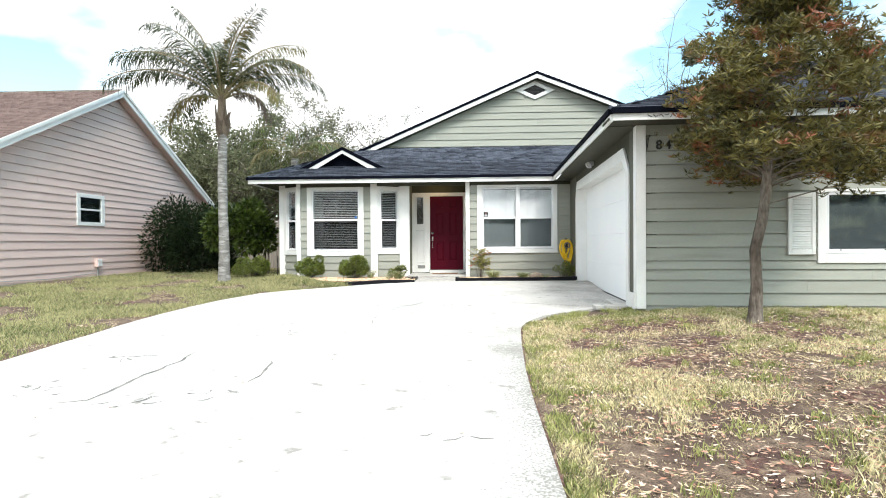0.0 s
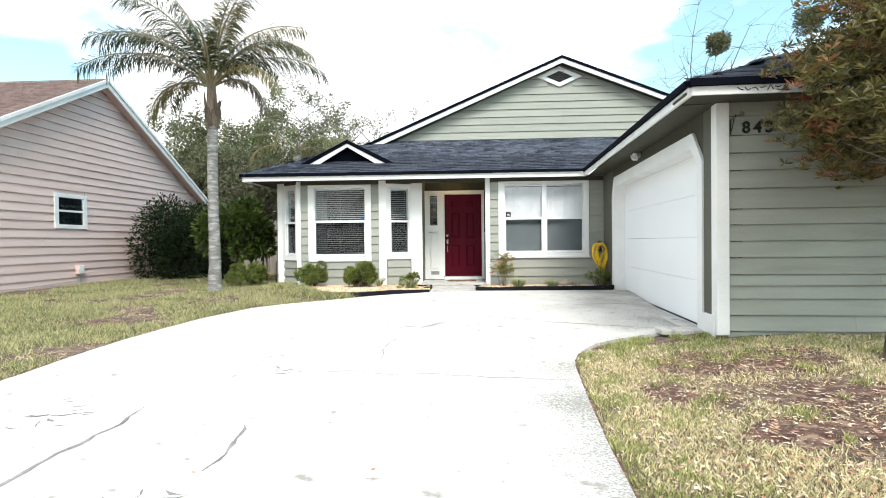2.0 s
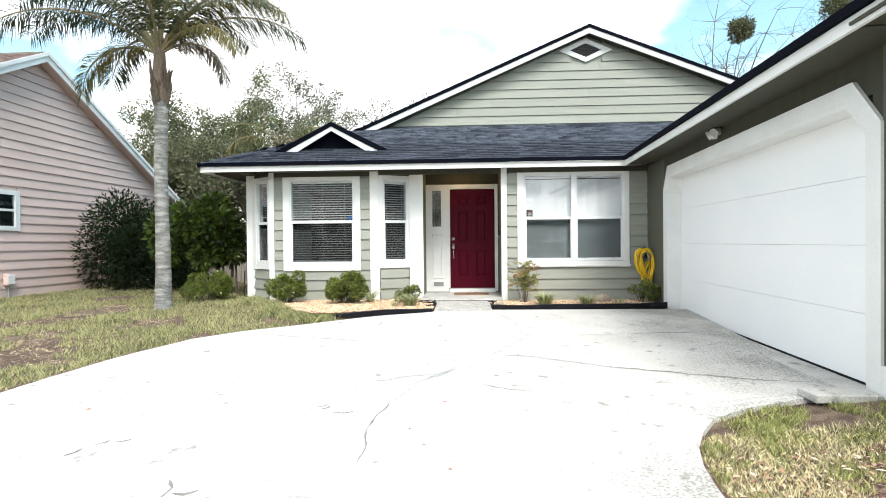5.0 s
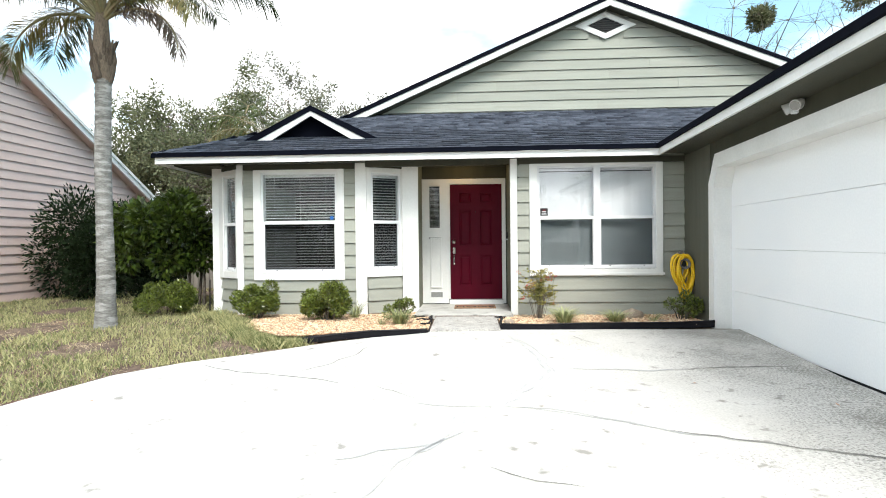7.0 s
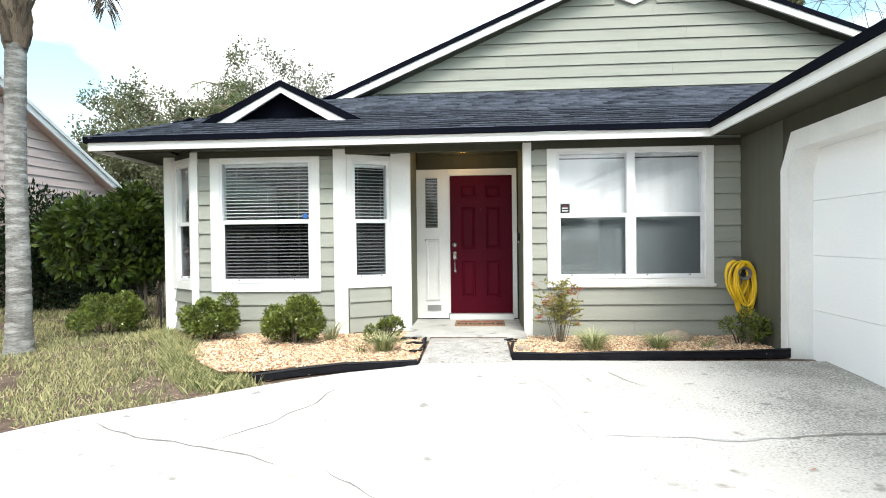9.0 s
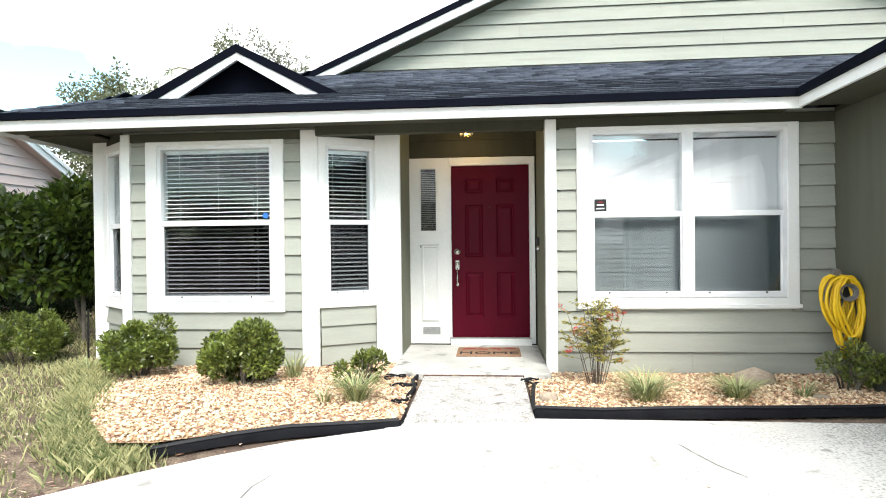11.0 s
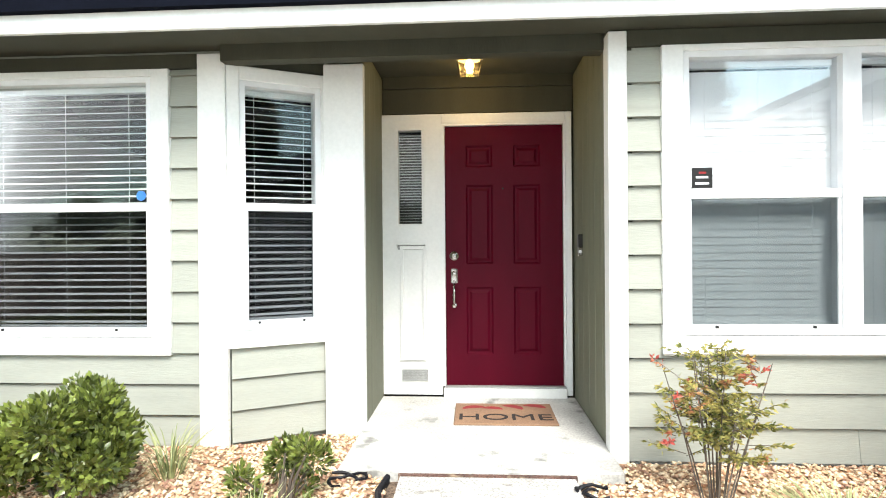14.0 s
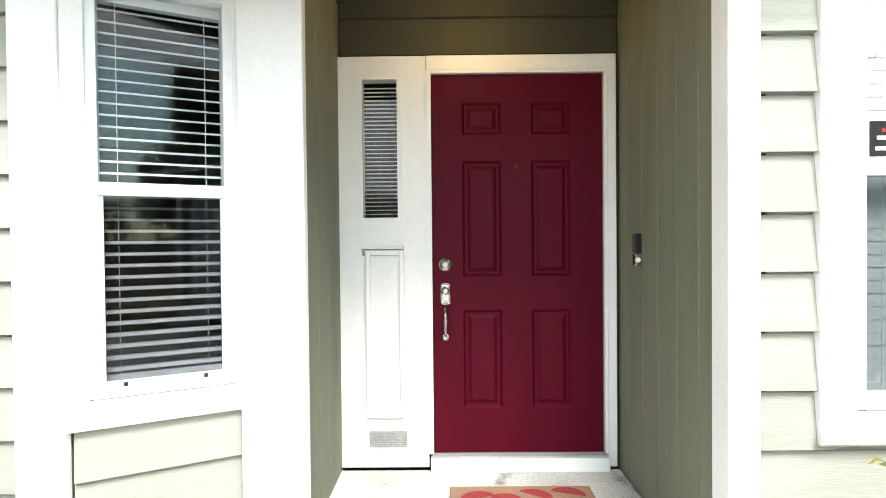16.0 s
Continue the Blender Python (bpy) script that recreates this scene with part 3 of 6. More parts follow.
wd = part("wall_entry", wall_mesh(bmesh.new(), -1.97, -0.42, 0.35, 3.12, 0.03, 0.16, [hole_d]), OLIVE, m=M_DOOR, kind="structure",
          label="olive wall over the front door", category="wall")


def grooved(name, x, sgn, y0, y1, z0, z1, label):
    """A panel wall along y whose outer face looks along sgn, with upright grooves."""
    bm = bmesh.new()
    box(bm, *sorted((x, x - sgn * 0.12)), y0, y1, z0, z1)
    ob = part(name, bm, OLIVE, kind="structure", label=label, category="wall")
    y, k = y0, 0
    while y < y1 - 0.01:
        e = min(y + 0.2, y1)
        # face panels take the lightened olive, the wall behind keeps the dark one
        part("panel", boxes((*sorted((x, x + sgn * 0.010)), y + 0.002, e - 0.002, z0 + 0.03, z1 - 0.02), bevel=0.002), OLIVE_LIT, ob)
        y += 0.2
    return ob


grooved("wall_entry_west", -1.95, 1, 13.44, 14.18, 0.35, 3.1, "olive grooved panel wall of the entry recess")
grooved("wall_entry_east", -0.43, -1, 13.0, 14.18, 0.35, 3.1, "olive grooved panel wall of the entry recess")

boards(wf, -0.345, 2.22, 0.514, 2.87, SIDING, [(RW[0] + 0.05, RW[1] - 0.05, RW[2], 2.87)], exposure=0.195)
boards(wb, -4.77, -2.92, 0.505, 2.87, SIDING, [(CW[0] + 0.05, CW[1] - 0.05, CW[2], 2.87)], exposure=0.193)
part("foundation", boxes((-0.33, 2.22, -0.012, 0.0, 0.40, 0.515)), CONCRETE_OLD, wf)
boards(wbr, 0.02, 0.64, 0.52, 1.12, SIDING)
boards(wbl, 0.06, 0.64, 0.52, 1.12, SIDING)
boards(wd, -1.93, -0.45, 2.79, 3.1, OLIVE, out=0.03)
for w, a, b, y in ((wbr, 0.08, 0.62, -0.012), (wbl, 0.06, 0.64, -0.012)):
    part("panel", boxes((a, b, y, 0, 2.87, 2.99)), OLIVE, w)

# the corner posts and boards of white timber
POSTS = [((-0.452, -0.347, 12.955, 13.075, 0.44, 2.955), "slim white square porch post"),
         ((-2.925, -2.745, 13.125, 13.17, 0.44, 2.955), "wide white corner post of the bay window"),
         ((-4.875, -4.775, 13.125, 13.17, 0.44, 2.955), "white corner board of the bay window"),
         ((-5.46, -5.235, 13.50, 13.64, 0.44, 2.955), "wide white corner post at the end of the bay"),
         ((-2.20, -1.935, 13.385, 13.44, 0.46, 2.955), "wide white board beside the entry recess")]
# olive strips over the siding tops stand in for the eave shadow
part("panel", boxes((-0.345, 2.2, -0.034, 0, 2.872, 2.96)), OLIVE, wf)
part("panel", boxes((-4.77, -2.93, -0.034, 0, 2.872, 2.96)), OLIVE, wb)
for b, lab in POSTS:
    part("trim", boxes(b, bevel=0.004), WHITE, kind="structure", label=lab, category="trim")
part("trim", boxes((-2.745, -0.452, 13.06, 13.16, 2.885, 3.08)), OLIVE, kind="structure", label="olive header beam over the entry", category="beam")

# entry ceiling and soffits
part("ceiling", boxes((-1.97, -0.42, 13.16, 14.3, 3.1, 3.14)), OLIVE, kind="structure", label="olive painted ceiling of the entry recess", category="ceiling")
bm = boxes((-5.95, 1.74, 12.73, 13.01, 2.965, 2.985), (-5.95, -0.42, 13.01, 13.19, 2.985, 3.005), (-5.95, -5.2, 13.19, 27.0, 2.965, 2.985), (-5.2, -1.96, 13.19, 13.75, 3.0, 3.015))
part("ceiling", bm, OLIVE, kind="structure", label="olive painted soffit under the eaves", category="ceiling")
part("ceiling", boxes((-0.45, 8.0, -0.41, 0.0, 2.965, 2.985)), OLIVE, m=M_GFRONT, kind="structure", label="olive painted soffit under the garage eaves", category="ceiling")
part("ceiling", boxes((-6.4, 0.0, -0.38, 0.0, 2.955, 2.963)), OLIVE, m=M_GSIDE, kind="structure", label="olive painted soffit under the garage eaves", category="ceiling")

# ---- garage wing ----
DN, DF = 0.49, 5.49      # ends of the door opening along the side wall
hole_g = (-DF, -DN, 0.0, 2.64)
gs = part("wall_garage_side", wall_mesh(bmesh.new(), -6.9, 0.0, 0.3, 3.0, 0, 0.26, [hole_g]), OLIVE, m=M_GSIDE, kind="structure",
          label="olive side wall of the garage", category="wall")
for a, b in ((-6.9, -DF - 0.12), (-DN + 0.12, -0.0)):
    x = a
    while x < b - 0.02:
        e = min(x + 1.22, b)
        part("panel", boxes((x + 0.001, e - 0.001, -0.010, 0, 0.46, 2.95), bevel=0.001), OLIVE_HALF_LIT, gs)
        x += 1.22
GW = (2.29, 4.4, 1.11, 2.07)
hole_gw = (GW[0] + 0.1, GW[1] - 0.1, GW[2] + 0.12, GW[3] - 0.06)
gf = part("wall_garage_front", wall_mesh(bmesh.new(), 0.0, 8.0, 0.3, 3.0, 0.0, 0.16, [hole_gw]), SIDING, m=M_GFRONT, kind="structure",
          label="sage green lap siding front wall of the garage", category="wall")
# the garage boards are laid to uneven heights
boards(gf, 0.112, 8.0, 0.535, 2.98, SIDING, [(GW[0] + 0.05, GW[1] - 0.05, GW[2], GW[3])], levels=(0.705, 0.88, 1.018, 1.138, 1.318, 1.492, 1.666, 1.834, 2.049, 2.241, 2.426, 2.611, 2.816))
part("panel", boxes((0.112, 8.0, -0.008, 0, 0.40, 0.533)), SIDING, gf)
part("wall_garage_east", boxes((7.9, 8.0, 0.16, 18, 0.3, 3.0)), SIDING, m=M_GFRONT, kind="structure", label="plain sage green end wall", category="wall")
part("trim", boxes((-0.02, 0.110, -0.05, -0.0, 0.50, 2.96), bevel=0.004), WHITE, m=M_GFRONT, kind="structure", label="white corner board of the garage", category="trim")
part("trim", boxes((-0.02, 0.0, 0.0, 0.10, 0.50, 2.96)), WHITE, m=M_GFRONT, kind="structure", label="white corner board of the garage", category="trim")

# white frame of the garage door with clipped corners
bm = bmesh.new()
o, i_ = 0.13, 0.0
ZT = 2.64
C = 0.42
outer = [(-DF - o, 0.40), (-DF - o, ZT - 0.22), (-DF - o + 0.22, ZT + 0.14), (-DN + o - 0.32, ZT + 0.14), (-DN + o, ZT - 0.22), (-DN + o, 0.40)]
inner = [(-DF, 0.40), (-DF, ZT - 0.27), (-DF + 0.15, ZT), (-DN - 0.25, ZT), (-DN, ZT - 0.27), (-DN, 0.40)]
for k in range(5):
    prism([outer[k], outer[k + 1], inner[k + 1], inner[k]], -0.032, 0.0, bm)
part("trim", bm, WHITE, m=M_GSIDE, kind="structure", label="white clipped corner frame of the garage door", category="trim")
bm = bmesh.new()
jam = [(p[0] * 1.0, p[1]) for p in inner]
inner2 = [(-DF + 0.04, 0.40), (-DF + 0.04, ZT - 0.29), (-DF + 0.17, ZT - 0.04), (-DN - 0.27, ZT - 0.04), (-DN - 0.04, ZT - 0.29), (-DN - 0.04, 0.40)]
for k in range(5):
    prism([inner[k], inner[k + 1], inner2[k + 1], inner2[k]], -0.028, 0.255, bm)
part("trim", bm, WHITE, m=M_GSIDE, kind="structure", label="white jamb of the garage door", category="trim")
bm = bmesh.new()
prism([(-DF, ZT - 0.27), (-DF, ZT), (-DF + 0.15, ZT)], 0.03, 0.25, bm)
prism([(-DN, ZT - 0.27), (-DN - 0.25, ZT), (-DN, ZT)], 0.03, 0.25, bm)
part("trim", bm, OLIVE, m=M_GSIDE, kind="structure", label="corner filler of the garage door", category="trim")
part("trim", boxes((-DN + 0.132, -0.002, -0.034, -0.001, 0.44, 0.70), bevel=0.004), WHITE, m=M_GSIDE, kind="structure", label="white base board beside the garage door", category="trim")
gd = empty("garage_door", M_GSIDE, label="closed white sectional garage door", category="garage door", kind="structure")
zb = 0.445
hh = (ZT - zb) / 4
for k in range(4):
    bm = boxes((-DF + 0.02, -DN - 0.02, 0.20, 0.245, zb + k * hh + 0.002, zb + (k + 1) * hh - 0.001), bevel=0.0015)
    part("panel", bm, WHITE_DOOR, gd)
part("seal", boxes((-DF + 0.02, -DN - 0.02, 0.20, 0.24, 0.40, 0.446)), PLASTIC_BLACK, gd, "black rubber bottom seal")
part("threshold", boxes((-DF + 0.002, -DN - 0.002, -0.05, 0.27, 0.30, 0.425)), CONCRETE_OLD, m=M_GSIDE, kind="structure", label="concrete garage threshold", category="threshold")
# small slab at the near end of the door
part("splash_block", boxes((1.40, 1.86, 6.62, 6.86, 0.44, 0.50), bevel=0.008), CONCRETE_OLD, label="small pale concrete block on the driveway edge", category="block")


# ---- roofs ----
def quad_shingles(name, roof, A, B, U, rows_n, cover, material, near=0, width=0.3, exp=0.143):
    """Shingle tabs up a slope: A to B is the eave, U the unit way up the slope; cover(s, r) tells whether the tab at s, row r is on the roof."""
    A, B, U = Vector(A), Vector(B), Vector(U).normalized()
    E = (B - A).normalized()
    N = E.cross(U).normalized()
    if N.z < 0:
        N = -N
    L = (B - A).length
    V, F = [], []
    made = 0
    mesh = None
    for r in range(rows_n):
        s = -width * (0.5 if r % 2 else 0.0) - 0.11 * ((r * 7) % 3) / 3
        while s < L:
            w = width * (0.55 + 0.45 * (((r * 13 + int(s * 10) * 7) % 5) / 4))
            a, b = max(s + 0.002, 0), min(s + w - 0.002, L)
            s += w
            if b - a < 0.03 or not cover((a + b) / 2, (r + 0.5) * exp):
                continue
            lift = 0.017 + 0.009 * (((r * 5 + int(s * 31)) % 3) / 2)
            if near and made < near and a > 1.1:
                if mesh is None:
                    bm = bmesh.new()
                    q = [(0, 0, 0), (1, 0, 0), (1, exp + 0.02, 0), (0, exp + 0.02, 0), (0, 0, 1), (1, 0, 1), (1, exp + 0.02, 0.25), (0, exp + 0.02, 0.25)]
                    v = [bm.verts.new(p) for p in q]
                    for f in ((0, 3, 2, 1), (4, 5, 6, 7), (0, 1, 5, 4), (1, 2, 6, 5), (2, 3, 7, 6), (3, 0, 4, 7)):
                        bm.faces.new([v[i] for i in f])
                    mesh = bpy.data.meshes.new("shingle")
                    bm.to_mesh(mesh)
                    bm.free()
                    mesh.materials.append(material)
                ob = new("shingle", mesh)
                ob.parent = roof
                o = A + E * a + U * (r * exp)
                R = Matrix((E, U, N)).transposed().to_4x4()
                ob.matrix_basis = Matrix.Translation(o) @ R @ Matrix.Diagonal((b - a, 1, lift, 1))
                made += 1
                continue
            o = A + U * (r * exp)
            P = [o + E * a, o + E * b, o + E * b + U * (exp + 0.02), o + E * a + U * (exp + 0.02)]
            i = len(V)
            V += [tuple(p) for p in P] + [tuple(P[0] + N * lift), tuple(P[1] + N * lift), tuple(P[2] + N * lift * 0.25), tuple(P[3] + N * lift * 0.25)]
            F += [(i + 4, i + 5, i + 6, i + 7), (i, i + 1, i + 5, i + 4), (i + 1, i + 2, i + 6, i + 5), (i + 3, i, i + 4, i + 7)]
    raw(name, V, F, material, roof, kind="stuff", label="overlapping shingles")


SL = 0.4085
EV = 3.085
roof = empty("roof", label="charcoal shingle roof of the green house", category="roof", kind="structure")
# front slope, west slope with its gable end, east slope
hipx, gy = -3.62, 15.35
zt = EV + SL * (gy - 12.67)
HIP = (hipx, gy, zt)
front = slab([(-5.99, 12.67, EV), (1.74, 12.67, EV), (5.0, 15.8, EV + SL * 3.13), (5.0, 15.9, EV + SL * 3.23), (-3.1, 15.9, EV + SL * 3.23), HIP], 0.05)
part("deck", front, BLACK_EDGE, roof, "black roof deck")
ws = (zt - EV) / (hipx + 5.99)
PK = (1.67, gy, zt + 0.427 * (1.67 - hipx))
west = slab([(-5.99, 12.67, EV), HIP, (hipx, 27.2, zt), (-5.99, 27.2, EV)], 0.05)
part("deck", west, BLACK_EDGE, roof, "black roof deck")
bm = slab([HIP, PK, (1.67, 27.2, PK[2]), (hipx, 27.2, zt)], 0.14)
part("deck", bm, SHINGLE, roof, "charcoal shingles of the gable roof")
bm = slab([PK, (9.6, gy, PK[2] - 0.395 * 7.93), (9.6, 27.2, PK[2] - 0.395 * 7.93), (1.67, 27.2, PK[2])], 0.14)
part("deck", bm, SHINGLE, roof, "charcoal shingles of the gable roof")
up = Vector((0, 1, SL)).normalized()
slope_len = (15.65 - 12.67) * math.sqrt(1 + SL * SL)
quad_shingles("shingles", roof, (-5.99, 12.67, EV), (5.0, 12.67, EV), up, 22,
              lambda s, r: (r * up.y < 3.0) and (s > r * up.y * (hipx + 5.99) / (gy - 12.67) + 0.0) and (s < 7.79 + r * up.y * 1.0), SHINGLE, near=280)
wu = Vector((1, 0, ws)).normalized()
quad_shingles("shingles", roof, (-5.99, 27.2, EV), (-5.99, 12.67, EV), wu, 19, lambda s, r: s < 14.53 - r * wu.x * (gy - 12.67) / (hipx + 5.99), SHINGLE, width=0.4)
# hip cap
bm = bmesh.new()
hp = Vector((-5.99, 12.67, EV + 0.02))
hq = Vector(HIP) + Vector((0, 0, 0.02))
hd = (hq - hp)
nseg = 16
for k in range(nseg):
    a, b = hp + hd * (k / nseg), hp + hd * ((k + 1.15) / nseg)
    sd = Vector((1, -0.9, 0)).normalized() * 0.12
    dn = Vector((0, 0, -0.035))
    v = [bm.verts.new(p) for p in (a + sd + dn, a + Vector((0, 0, 0.012)), a - sd + dn, b - sd + dn, b, b + sd + dn)]
    bm.faces.new((v[0], v[1], v[4], v[5]))
    bm.faces.new((v[1], v[2], v[3], v[4]))
part("ridge_cap", bm, SHINGLE, roof, fix=False)


def fascia(name, pts, z0, z1, t, material, out, label):
    """A board along pts (x, y); out is the side to which it is thick."""
    bm = bmesh.new()
    for (x0, y0), (x1, y1) in zip(pts, pts[1:]):
        d = Vector((x1 - x0, y1 - y0, 0)).normalized()
        n = Vector((d.y, -d.x, 0)) * out * t
        a = [(x0, y0), (x1, y1), (x1 + n.x, y1 + n.y), (x0 + n.x, y0 + n.y)]
        v0 = [bm.verts.new((*p, z0)) for p in a]
        v1 = [bm.verts.new((*p, z1)) for p in a]
        bm.faces.new(v0)
        bm.faces.new(v1[::-1])
        for i in range(4):
            bm.faces.new((v0[i], v0[(i + 1) % 4], v1[(i + 1) % 4], v1[i]))
    return part(name, bm, material, kind="structure", label=label, category="trim")


EC = M_GFRONT @ Vector((-0.40, -0.45, 0))
EE = M_GFRONT @ Vector((8.3, -0.45, 0))
EI = (1.755, 12.70)
fascia("trim", [(-5.96, 27.0), (-5.96, 12.70)], 2.93, 3.03, 0.03, WHITE, 1, "white fascia board along the west eave")
fascia("trim", [(-5.96, 12.70), (EI[0], EI[1])], 2.93, 3.03, 0.03, WHITE, 1, "white fascia board over the front")
fascia("trim", [(EI[0], EI[1]), (EC.x, EC.y)], 2.937, 3.027, 0.03, WHITE, 1, "white fascia board over the garage door")
fascia("trim", [(EC.x, EC.y), (EE.x, EE.y)], 2.945, 3.028, 0.03, WHITE, 1, "white fascia board over the garage front")
fascia("trim", [(-5.99, 27.0), (-5.99, 12.67), (EI[0] - 0.02, 12.67)], 3.032, 3.098, 0.045, BLACK_EDGE, 1, "black drip edge over the front")
fascia("trim", [(EI[0] - 0.02, 12.67), (EC.x - 0.02, EC.y)], 3.029, 3.096, 0.045, BLACK_EDGE, 1, "black drip edge over the garage side")
fascia("trim", [(EC.x - 0.03, EC.y - 0.03), (EE.x, EE.y - 0.03)], 3.03, 3.100, 0.045, BLACK_EDGE, 1, "black drip edge over the garage front")

# gable wall and its raking boards
M_GABLE = Matrix.Translation((0, 15.6, 0))
zg = EV + SL * (15.6 - 12.67)
r1 = lambda x: PK[2] - 0.14 - 0.427 * (1.67 - x)
r2 = lambda x: PK[2] - 0.14 - 0.395 * (x - 1.67)
bm = prism([(-3.0, zg - 0.3), (8.0, zg - 0.3), (8.0, r2(8.0)), (1.67, PK[2] - 0.14), (-3.0, r1(-3.0))], 0, 0.15)
gw = part("wall_gable", bm, SIDING, m=M_GABLE, kind="structure", label="sage green lap siding gable above the roof", category="wall")
boards(gw, -3.4, 8.0, zg + 0.01, PK[2] - 0.2, SIDING, [(1.3, 2.0, 5.78, 6.2)], exposure=0.2,
       span=lambda z: (1.67 - (PK[2] - 0.16 - z) / 0.427, 1.67 + (PK[2] - 0.16 - z) / 0.395))
bm = bmesh.new()
prism([(hipx + 0.1, zt - 0.02), (1.67, PK[2] - 0.06), (1.67, PK[2] - 0.18), (hipx + 0.35, zt - 0.04)], 0, 0.04, bm)
prism([(1.67, PK[2] - 0.18), (1.67, PK[2] - 0.06), (9.5, PK[2] - 0.06 - 0.395 * 7.83), (9.5, PK[2] - 0.18 - 0.395 * 7.83)], 0, 0.04, bm)
part("trim", bm, WHITE, m=Matrix.Translation((0, gy - 0.03, 0)), kind="structure", label="white raking board of the gable", category="trim")
bm = bmesh.new()
prism([(hipx - 0.04, zt + 0.0), (1.67, PK[2] + 0.015), (1.67, PK[2] - 0.06), (hipx + 0.12, zt - 0.02)], 0, 0.06, bm)
prism([(1.67, PK[2] - 0.06), (1.67, PK[2] + 0.015), (9.5, PK[2] + 0.015 - 0.395 * 7.83), (9.5, PK[2] - 0.06 - 0.395 * 7.83)], 0, 0.06, bm)
part("trim", bm, BLACK_EDGE, m=Matrix.Translation((0, gy - 0.05, 0)), kind="structure", label="black drip edge of the gable", category="trim")
bm = bmesh.new()
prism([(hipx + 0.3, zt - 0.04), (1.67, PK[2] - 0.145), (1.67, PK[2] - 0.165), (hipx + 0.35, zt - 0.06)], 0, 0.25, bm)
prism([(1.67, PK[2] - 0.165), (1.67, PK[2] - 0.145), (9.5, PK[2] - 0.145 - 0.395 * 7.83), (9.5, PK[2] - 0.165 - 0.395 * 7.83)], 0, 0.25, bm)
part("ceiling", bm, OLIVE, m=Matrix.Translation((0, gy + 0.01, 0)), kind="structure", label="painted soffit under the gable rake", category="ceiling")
# diamond gable vent
gv = empty("gable_vent", Matrix.Translation((1.63, 15.6, 5.95)), label="white framed diamond gable vent with dark louvres", category="vent", kind="structure")
bm = bmesh.new()
o4 = [(-0.60, 0), (0, 0.27), (0.60, 0), (0, -0.27)]
i4 = [(-0.36, 0), (0, 0.16), (0.36, 0), (0, -0.16)]
for k in range(4):
    prism([o4[k], o4[(k + 1) % 4], i4[(k + 1) % 4], i4[k]], -0.06, -0.02, bm)
part("frame", bm, WHITE, gv)
part("backing", prism(i4, -0.024, -0.018), GLOSS_BLACK, gv)
for k in range(-3, 4):
    z = k * 0.042
    h = 0.36 * (1 - abs(z) / 0.16) - 0.01
    if h > 0.02:
        part("louvre", boxes((-h, h, -0.05, -0.028, z - 0.006, z + 0.006)), GLOSS_BLACK, gv)

# small decorative gable over the bay
dg = empty("dormer", label="small decorative roof gable with white rake boards and shadow-black face", category="dormer", kind="structure")
DX, DY, DZ, DW = -3.72, 13.45, 3.97, 1.08
db = EV + SL * (DY - 12.67)
sl = (DZ - db) / DW
bm = slab([(DX - DW, DY, db), (DX, DY, DZ), (DX, DY + (DZ - EV) / SL - (DY - 12.67), DZ)], 0.04)
slab([(DX, DY, DZ), (DX + DW, DY, db), (DX, DY + (DZ - EV) / SL - (DY - 12.67), DZ)], 0.04, bm)
part("roof", bm, SHINGLE, dg, "charcoal shingles")
bm = bmesh.new()
prism([(DX - DW - 0.06, db - 0.005), (DX, DZ + 0.0), (DX, DZ - 0.09), (DX - DW + 0.16, db - 0.005)], DY - 0.05, DY + 0.02, bm)
prism([(DX, DZ - 0.09), (DX, DZ + 0.0), (DX + DW + 0.06, db - 0.005), (DX + DW - 0.16, db - 0.005)], DY - 0.05, DY + 0.02, bm)
part("edge", bm, BLACK_EDGE, dg, "black drip edge")
bm = bmesh.new()
prism([(DX - DW + 0.16, db - 0.005), (DX, DZ - 0.09), (DX, DZ - 0.17), (DX - DW + 0.40, db - 0.005)], DY - 0.035, DY + 0.0, bm)
prism([(DX, DZ - 0.17), (DX, DZ - 0.09), (DX + DW - 0.16, db - 0.005), (DX + DW - 0.40, db - 0.005)], DY - 0.035, DY + 0.0, bm)
part("rake_board", bm, WHITE, dg, "white rake boards")
# black face stands in for the shadow under the dormer rakes
part("backing", prism([(DX - DW + 0.2, db - 0.01), (DX, DZ - 0.1), (DX + DW - 0.2, db - 0.01)], DY + 0.15, DY + 0.17), BLACK_EDGE, dg, "recessed face painted black for its shadow")

# hipped roof of the garage wing
groof = empty("roof_garage", M_GFRONT, label="charcoal shingle hipped roof of the garage", category="roof", kind="structure")
S4 = 4.1
z4 = EV + 0.42 * S4
bm = bmesh.new()
slab([(-0.44, -0.49, EV), (8.3, -0.49, EV), (8.3, -0.54 + S4, z4), (-0.5 + S4, -0.54 + S4, z4)], 0.05, bm)
slab([(-0.44, -0.49, EV), (-0.5 + S4, -0.54 + S4, z4), (-0.5 + S4, 7.6 - S4 + 0.1, z4), (-0.5 + 1.2, 7.6, EV + 0.42 * 1.2), (-0.44, 6.45, EV)], 0.05, bm)
slab([(-0.5 + S4, -0.54 + S4, z4), (8.3, -0.54 + S4, z4), (8.3, 9.5, EV + 0.3), (0.7, 9.5, EV + 0.3)], 0.05, bm)
part("deck", bm, BLACK_EDGE, groof)
gu = Vector((0, 1, 0.42)).normalized()
quad_shingles("shingles", groof, (-0.44, -0.49, EV), (8.3, -0.49, EV), gu, 31, lambda s, r: s > r * gu.y and r * gu.y < S4, SHINGLE, width=0.34)
gu2 = Vector((1, 0, 0.42)).normalized()
